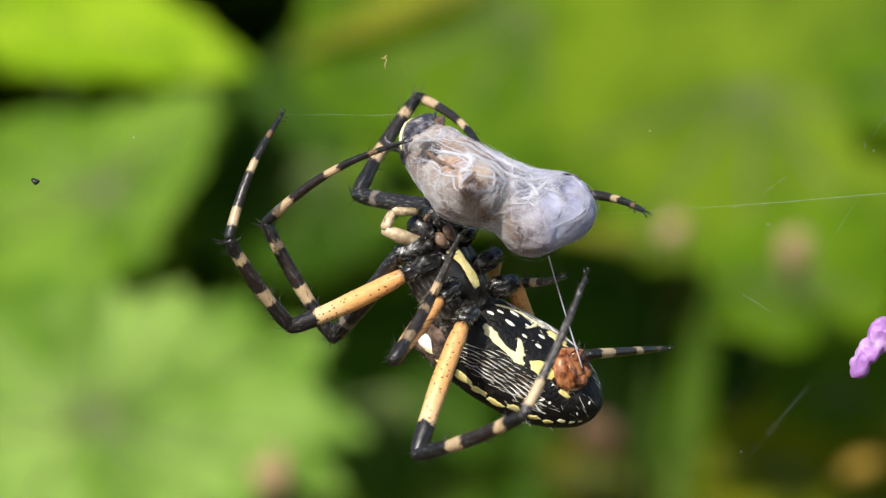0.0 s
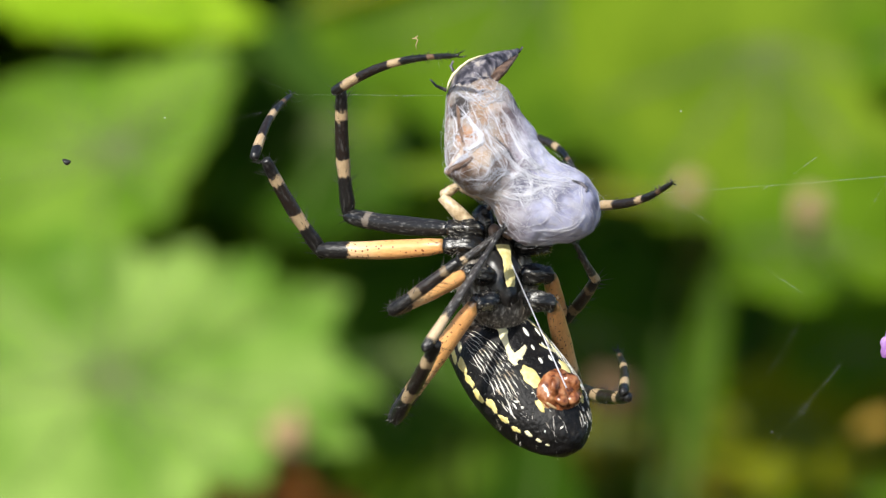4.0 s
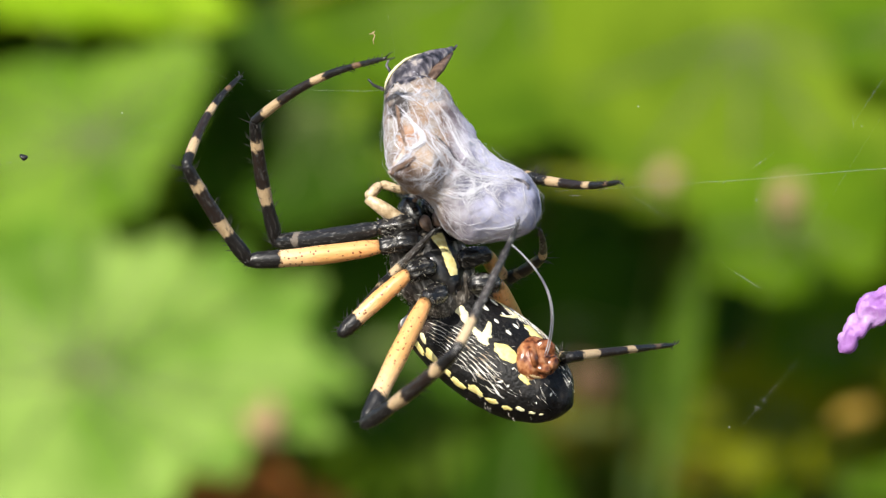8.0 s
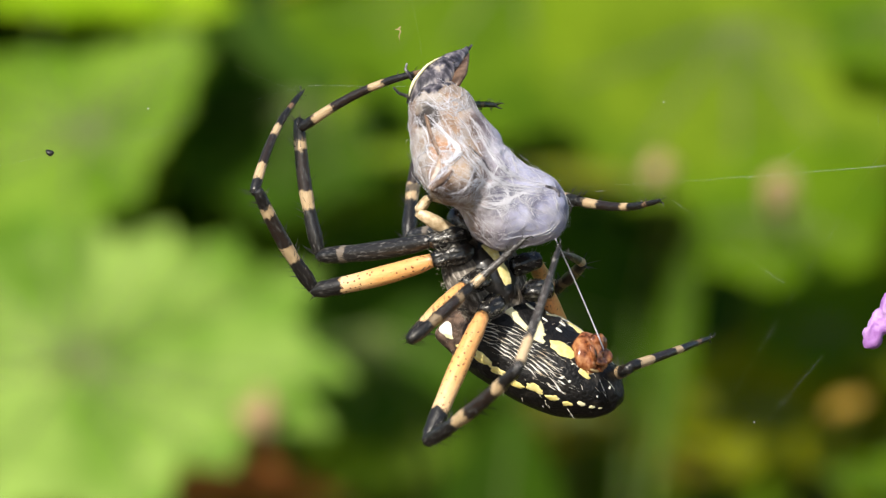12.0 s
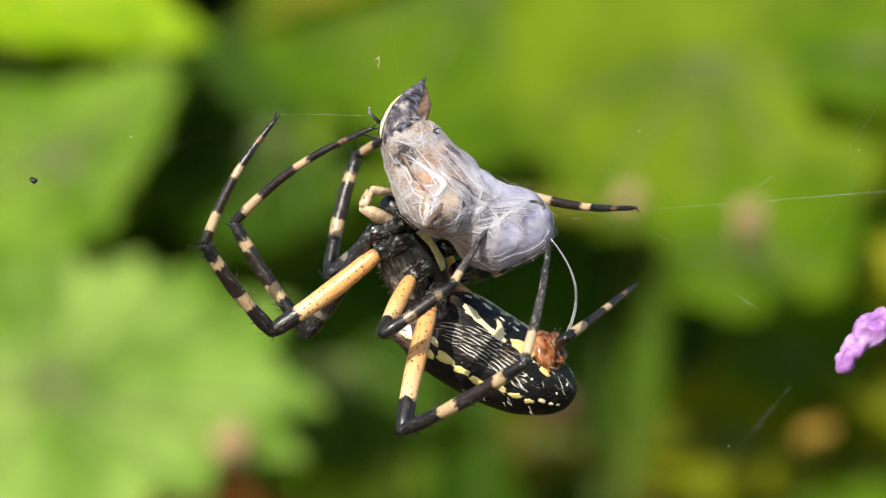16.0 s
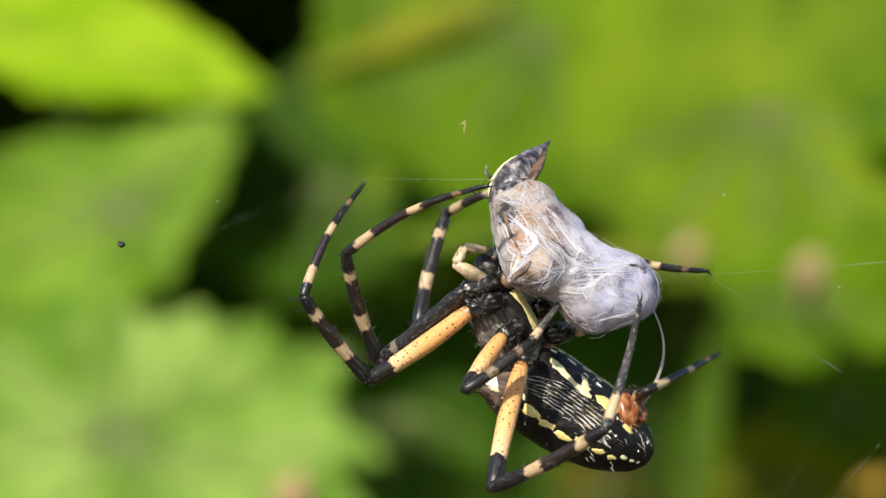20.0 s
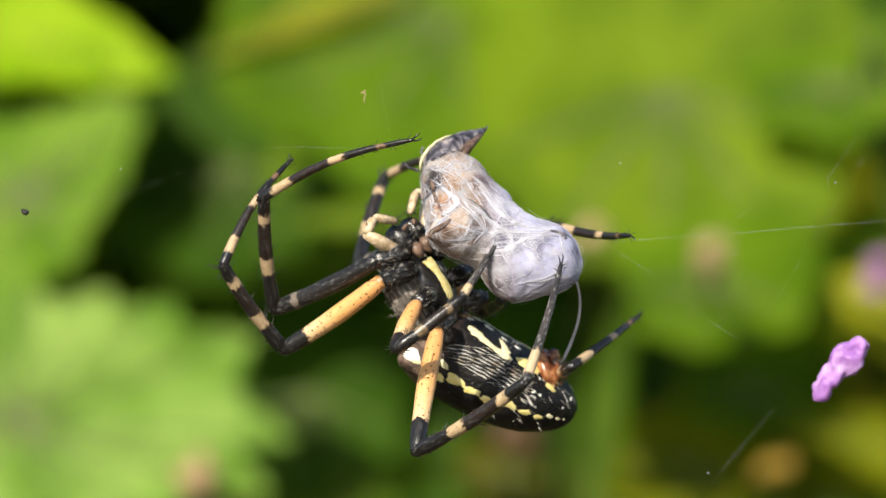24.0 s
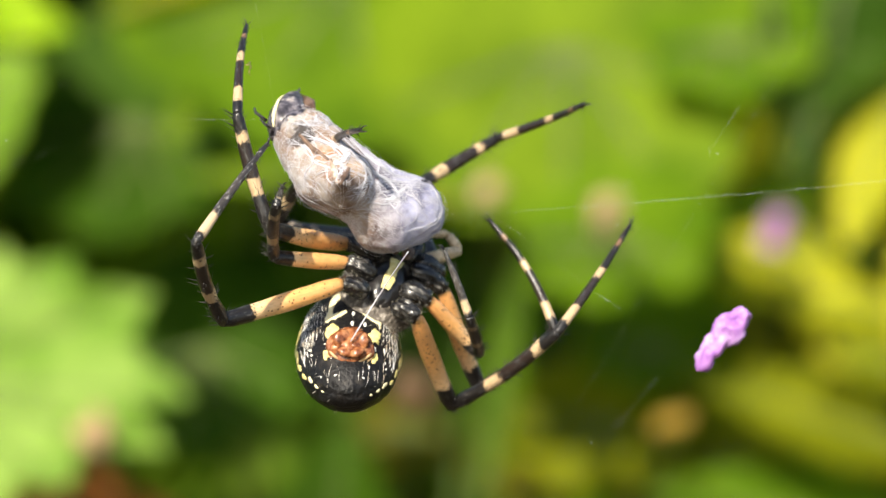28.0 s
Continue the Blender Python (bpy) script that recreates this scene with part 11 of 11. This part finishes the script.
    walk(legs['R4'][1], [
        (0, pose(0.01042, 0.00806, -0.0147, 90.0, 77.0, -23.4)), (0.5, pose(0.01048, 0.00855, -0.01415, 97.7, 74.9, -12.8)),
        (1, pose(0.01048, 0.00902, -0.01362, 102.9, 72.6, -4.6)), (1.5, pose(0.01168, 0.00887, -0.01292, 119.6, 71.5, 12.0)),
        (2, pose(0.01277, 0.00855, -0.01232, 133.5, 69.0, 25.7)), (2.5, pose(0.01105, 0.01085, -0.01023, 136.2, 59.6, 40.6)),
        (3, pose(0.01079, 0.0113, -0.00945, 123.3, 53.2, 33.5)), (3.5, pose(0.01138, 0.01137, -0.0084, 128.0, 49.8, 30.4)),
        (5.5, pose(0.01342, 0.00921, -0.0105, 129.0, 61.1, 9.6)), (6, pose(0.01293, 0.00816, -0.01265, 125.1, 72.6, 5.9)),
        (6.5, pose(0.01153, 0.0101, -0.0112, 139.9, 66.8, 25.9)), (7, pose(0.00988, 0.01152, -0.0099, 147.8, 60.1, 39.0)),
        (7.5, pose(0.01154, 0.01098, -0.00931, 142.3, 59.9, 31.0)), (8, pose(0.01318, 0.01021, -0.00865, 136.8, 59.3, 23.0)),
        (8.5, pose(0.01413, 0.0085, -0.01071, 126.9, 64.7, 9.7)), (9, pose(0.01599, 0.00589, -0.01141, 119.2, 69.0, -3.3)),
        (9.5, pose(0.01223, 0.01086, -0.00854, 128.1, 53.6, 35.6)), (10, pose(0.012, 0.01026, -0.01036, 118.7, 54.0, 22.9)),
        (10.5, pose(0.01131, 0.01067, -0.01033, 123.5, 55.1, 22.6)), (11, pose(0.01076, 0.01096, -0.0103, 128.5, 56.1, 22.6)),
        (11.5, pose(0.01097, 0.01039, -0.01124, 123.3, 58.7, 15.3)), (13.5, pose(0.01221, 0.00733, -0.0151, 93.5, 64.1, -22.9)),
        (14, pose(0.01209, 0.00584, -0.01604, 84.8, 63.9, -33.7)), (14.5, pose(0.01269, 0.00513, -0.01583, 81.0, 64.3, -38.2)),
        (15, pose(0.01322, 0.00449, -0.01559, 77.1, 64.6, -42.6)), (15.5, pose(0.01248, 0.00406, -0.0164, 71.5, 67.1, -49.0)),
        (16, pose(0.01166, 0.00356, -0.01718, 64.5, 69.3, -56.8)), (16.5, pose(0.01262, 0.00508, -0.01592, 68.5, 69.0, -51.9)),
        (17, pose(0.01331, 0.00645, -0.01456, 72.3, 68.6, -47.2)), (17.5, pose(0.01328, 0.00653, -0.01454, 81.2, 68.6, -37.9)),
        (18, pose(0.01324, 0.00657, -0.01456, 89.8, 68.1, -28.8)), (18.5, pose(0.01317, 0.00664, -0.0146, 88.0, 69.6, -30.2)),
        (19, pose(0.01306, 0.00668, -0.01469, 86.1, 71.0, -31.8)), (19.5, pose(0.01293, 0.0065, -0.01492, 79.3, 71.9, -38.6)),
        (20, pose(0.01278, 0.00638, -0.01515, 71.9, 72.5, -46.0)), (20.5, pose(0.01235, 0.00671, -0.01536, 72.0, 72.6, -43.8)),
        (21, pose(0.0119, 0.00702, -0.01557, 72.2, 72.7, -41.6)), (21.5, pose(0.01214, 0.00705, -0.01535, 78.4, 72.8, -36.1)),
        (22, pose(0.0124, 0.00707, -0.0151, 84.6, 72.8, -30.5)), (22.5, pose(0.01252, 0.0069, -0.01508, 86.7, 73.4, -29.4)),
        (24.5, pose(0.01277, 0.00625, -0.01522, 95.7, 75.8, -24.3)), (25, pose(0.01278, 0.00609, -0.0153, 98.2, 76.4, -22.8)),
        (25.5, pose(0.01246, 0.00603, -0.01563, 106.3, 79.9, -15.9)), (26, pose(0.01261, 0.00645, -0.01526, 110.0, 80.6, -14.0)),
        (26.5, pose(0.01172, 0.00803, -0.01506, 118.8, 80.2, 0.5)), (27, pose(0.01067, 0.00944, -0.0148, 126.2, 79.5, 13.6)),
        (27.2, pose(0.01066, 0.00943, -0.01481, 126.2, 79.5, 13.6)), (27.4, pose(0.01243, 0.01278, -0.00472, 140.8, 51.0, 51.5)),
        (27.6, pose(0.01134, 0.0119, -0.00593, 133.9, 44.6, 52.3)), (27.8, pose(0.01418, 0.01022, -0.00464, 108.9, 32.4, 29.2)),
        (28, pose(0.01248, 0.01113, -0.00171, 78.4, 15.7, 22.0)),
    ])
    walk(legs['R4'][2], [
        (0, pose(0.00392, -0.00691, -0.0147, -112.6, 17.9, -76.9)), (0.5, pose(0.00481, -0.00674, -0.01473, -108.5, 18.2, -72.5)),
        (1, pose(0.00571, -0.00655, -0.01471, -104.4, 18.1, -68.0)), (1.5, pose(0.00713, -0.00656, -0.01547, -102.9, 24.2, -63.3)),
        (2, pose(0.00845, -0.00666, -0.01633, -100.4, 30.3, -57.9)), (2.5, pose(0.01067, -0.00433, -0.01619, -66.2, 27.6, -37.6)),
        (3, pose(0.01233, -0.00403, -0.01482, -47.8, 10.2, -37.4)), (3.5, pose(0.01128, -0.0036, -0.01488, -44.3, -12.1, -34.4)),
        (5.5, pose(0.00666, -0.00478, -0.01547, -84.4, -5.6, -59.6)), (6, pose(0.0054, -0.00604, -0.01546, -89.7, 3.5, -65.1)),
        (6.5, pose(0.00579, -0.00435, -0.01611, -87.4, 9.4, -65.0)), (7, pose(0.00606, -0.00277, -0.01679, -85.7, 15.7, -64.3)),
        (7.5, pose(0.00711, -0.00333, -0.01577, -88.2, 15.8, -68.9)), (8, pose(0.00813, -0.00407, -0.01473, -90.3, 16.1, -73.6)),
        (8.5, pose(0.0076, -0.00585, -0.0149, -88.2, 12.9, -77.8)), (9, pose(0.00772, -0.00789, -0.01426, -90.8, 13.4, -85.0)),
        (9.5, pose(0.01312, -0.0043, -0.01451, -84.7, 20.2, -39.4)), (10, pose(0.01172, -0.00539, -0.01499, -82.8, 17.8, -49.8)),
        (10.5, pose(0.00976, -0.00457, -0.0154, -84.6, 20.6, -54.4)), (11, pose(0.00786, -0.00406, -0.01596, -86.6, 23.3, -59.3)),
        (11.5, pose(0.0072, -0.00473, -0.01585, -87.2, 19.7, -63.9)), (13.5, pose(0.00509, -0.00727, -0.01549, -86.8, 4.7, -79.6)),
        (14, pose(0.00418, -0.00842, -0.01539, -86.0, 1.0, -83.1)), (14.5, pose(0.00455, -0.00896, -0.01472, -90.4, -1.1, -80.4)),
        (15, pose(0.00487, -0.00944, -0.01403, -95.0, -2.9, -77.6)), (15.5, pose(0.00392, -0.00969, -0.01439, -95.0, -3.6, -80.8)),
        (16, pose(0.00292, -0.00998, -0.0147, -94.9, -4.5, -83.8)), (16.5, pose(0.0041, -0.00867, -0.01378, -95.2, -4.1, -85.1)),
        (17, pose(0.00502, -0.0075, -0.01275, -95.4, -3.8, -86.4)), (17.5, pose(0.00521, -0.00762, -0.01363, -93.2, -2.5, -85.0)),
        (18, pose(0.00545, -0.00777, -0.01453, -90.9, -1.3, -83.4)), (18.5, pose(0.00543, -0.00772, -0.01441, -92.0, -1.1, -82.0)),
        (19, pose(0.00537, -0.00771, -0.01434, -93.1, -0.9, -80.6)), (19.5, pose(0.00518, -0.00782, -0.01399, -95.2, -0.6, -80.6)),
        (20, pose(0.00498, -0.00787, -0.01363, -97.4, -0.3, -80.6)), (20.5, pose(0.00507, -0.0078, -0.01386, -95.9, -0.7, -80.4)),
        (21, pose(0.00514, -0.00775, -0.01409, -94.4, -1.1, -80.2)), (21.5, pose(0.00527, -0.00771, -0.01437, -93.6, -0.8, -79.3)),
        (22, pose(0.00542, -0.00768, -0.01463, -92.8, -0.5, -78.5)), (22.5, pose(0.00532, -0.00772, -0.01481, -91.9, -0.0, -79.6)),
        (24.5, pose(0.00465, -0.00788, -0.01563, -88.5, 1.6, -84.2)), (25, pose(0.00442, -0.00791, -0.01585, -87.8, 1.9, -85.3)),
        (25.5, pose(0.00385, -0.0078, -0.01642, -88.6, 3.3, -85.9)), (26, pose(0.00353, -0.00708, -0.01618, -88.3, 4.0, -86.4)),
        (26.5, pose(0.00408, -0.00633, -0.01639, -87.6, 5.1, -82.6)), (27, pose(0.00456, -0.00559, -0.01655, -86.8, 6.1, -78.8)),
        (27.2, pose(0.00455, -0.00559, -0.01656, -86.8, 6.1, -78.8)), (27.4, pose(0.01438, -0.00132, -0.0127, -38.9, 13.1, -55.7)),
        (27.6, pose(0.01579, -0.00158, -0.01398, -40.3, 15.1, -56.9)), (27.8, pose(0.01924, -0.00463, -0.00911, -18.1, 1.5, -58.9)),
        (28, pose(0.01928, -0.00336, 0.00146, -1.1, 18.3, -61.3)),
    ])
    walk(silk_line, [
        (0, pose(0.00367, -0.00491, -0.0156, 16.7, -21.4, 42.3)), (0.5, pose(0.0058, -0.00448, -0.01506, 19.4, -19.7, 45.2)),
        (1, pose(0.00585, -0.00375, -0.01523, 19.4, 0.3, 55.8)), (1.5, pose(0.00622, -0.00431, -0.01461, 19.7, -2.3, 58.8)),
        (2, pose(0.00186, -0.00591, -0.01506, 19.2, -4.7, 62.0)), (2.5, pose(0.00048, -0.00503, -0.01436, 25.8, -17.8, 71.5)),
        (3, pose(0.00345, -0.00342, -0.01364, 8.4, -30.1, 75.4)), (3.5, pose(0.00345, -0.00285, -0.01429, -8.0, -24.8, 71.9)),
        (5.5, pose(0.00676, -0.00285, -0.01373, -13.3, -11.4, 48.3)), (6, pose(0.00669, -0.00373, -0.0141, -9.5, -6.9, 44.7)),
        (6.5, pose(0.00656, -0.00282, -0.01337, -6.3, -13.3, 52.5)), (7, pose(0.00505, -0.0016, -0.01448, -3.9, -19.7, 60.5)),
        (7.5, pose(0.00422, -0.0018, -0.01421, 29.7, -24.4, 3.9)), (8, pose(0.0054, -0.00395, -0.01386, 43.3, 10.5, -37.6)),
        (8.5, pose(0.00836, -0.00451, -0.01311, 30.5, -20.8, -7.9)), (9, pose(0.00718, -0.00597, -0.01383, -3.4, -23.1, 44.0)),
        (9.5, pose(0.00187, -0.00629, -0.01371, -4.6, -11.2, 72.0)), (10, pose(0.00392, -0.00645, -0.01219, -18.6, -9.0, 67.3)),
        (10.5, pose(0.00539, -0.00567, -0.01227, -14.0, -13.7, 65.3)), (11, pose(0.005, -0.00401, -0.01311, -9.2, -18.1, 63.1)),
        (11.5, pose(0.00582, -0.00346, -0.01185, -4.9, -31.7, 59.6)), (13.5, pose(0.00674, -0.0036, -0.01661, 23.5, -25.4, 25.5)),
        (14, pose(0.00656, -0.00437, -0.01585, 29.4, -19.3, 17.4)), (14.5, pose(0.00745, -0.00613, -0.01638, 33.1, -6.2, -2.5)),
        (15, pose(0.00672, -0.00543, -0.01527, 31.8, 7.7, -23.1)), (15.5, pose(0.00572, -0.00556, -0.01582, 26.5, 17.7, -41.1)),
        (16, pose(0.00529, -0.00675, -0.01607, 20.5, 23.0, -55.0)), (16.5, pose(0.00643, -0.00689, -0.01469, 23.1, 24.5, -52.4)),
        (17, pose(0.00641, -0.00532, -0.01481, 25.7, 25.8, -49.6)), (17.5, pose(0.00659, -0.0041, -0.01498, 28.4, 26.9, -46.7)),
        (18, pose(0.00687, -0.00463, -0.01503, 31.2, 27.7, -43.7)), (18.5, pose(0.00689, -0.00451, -0.01503, 29.5, 27.4, -45.4)),
        (19, pose(0.00661, -0.00434, -0.01523, 27.8, 27.1, -47.0)), (19.5, pose(0.00657, -0.00432, -0.01507, 26.0, 26.6, -48.6)),
        (20, pose(0.00663, -0.0049, -0.01526, 24.3, 26.2, -50.2)), (20.5, pose(0.00637, -0.00477, -0.0148, 25.6, 26.2, -49.0)),
        (21, pose(0.00648, -0.00481, -0.015, 27.0, 26.3, -47.8)), (21.5, pose(0.00679, -0.0046, -0.01489, 28.4, 26.4, -46.6)),
        (22, pose(0.00729, -0.00422, -0.01502, 29.7, 26.4, -45.4)), (22.5, pose(0.00687, -0.0037, -0.01482, 32.0, 24.7, -41.5)),
        (24.5, pose(0.00808, -0.00423, -0.01485, 41.4, 9.5, -19.6)), (25, pose(0.00744, -0.00385, -0.01521, 42.8, 3.2, -12.7)),
        (25.5, pose(0.0072, -0.00388, -0.01567, 43.4, -3.7, -5.8)), (26, pose(0.00652, -0.00389, -0.0152, 43.2, -10.6, 1.1)),
        (26.5, pose(0.00743, -0.00217, -0.01551, 44.9, -14.9, 8.8)), (27, pose(0.00689, -0.00088, -0.01554, 46.1, -19.4, 16.0)),
        (27.2, pose(0.00689, -0.00088, -0.01554, 45.8, -19.9, 24.3)), (27.4, pose(0.00481, 0.0008, -0.01269, 35.6, -59.5, 46.1)),
        (27.6, pose(0.00481, 0.0008, -0.01269, 40.4, -61.4, 45.1)), (27.8, pose(0.00192, -0.00096, -0.01214, 26.8, -73.0, 61.2)),
        (28, pose(-0.00104, -0.00232, -0.01167, 19.3, -79.9, 76.3)),
    ])


motions()
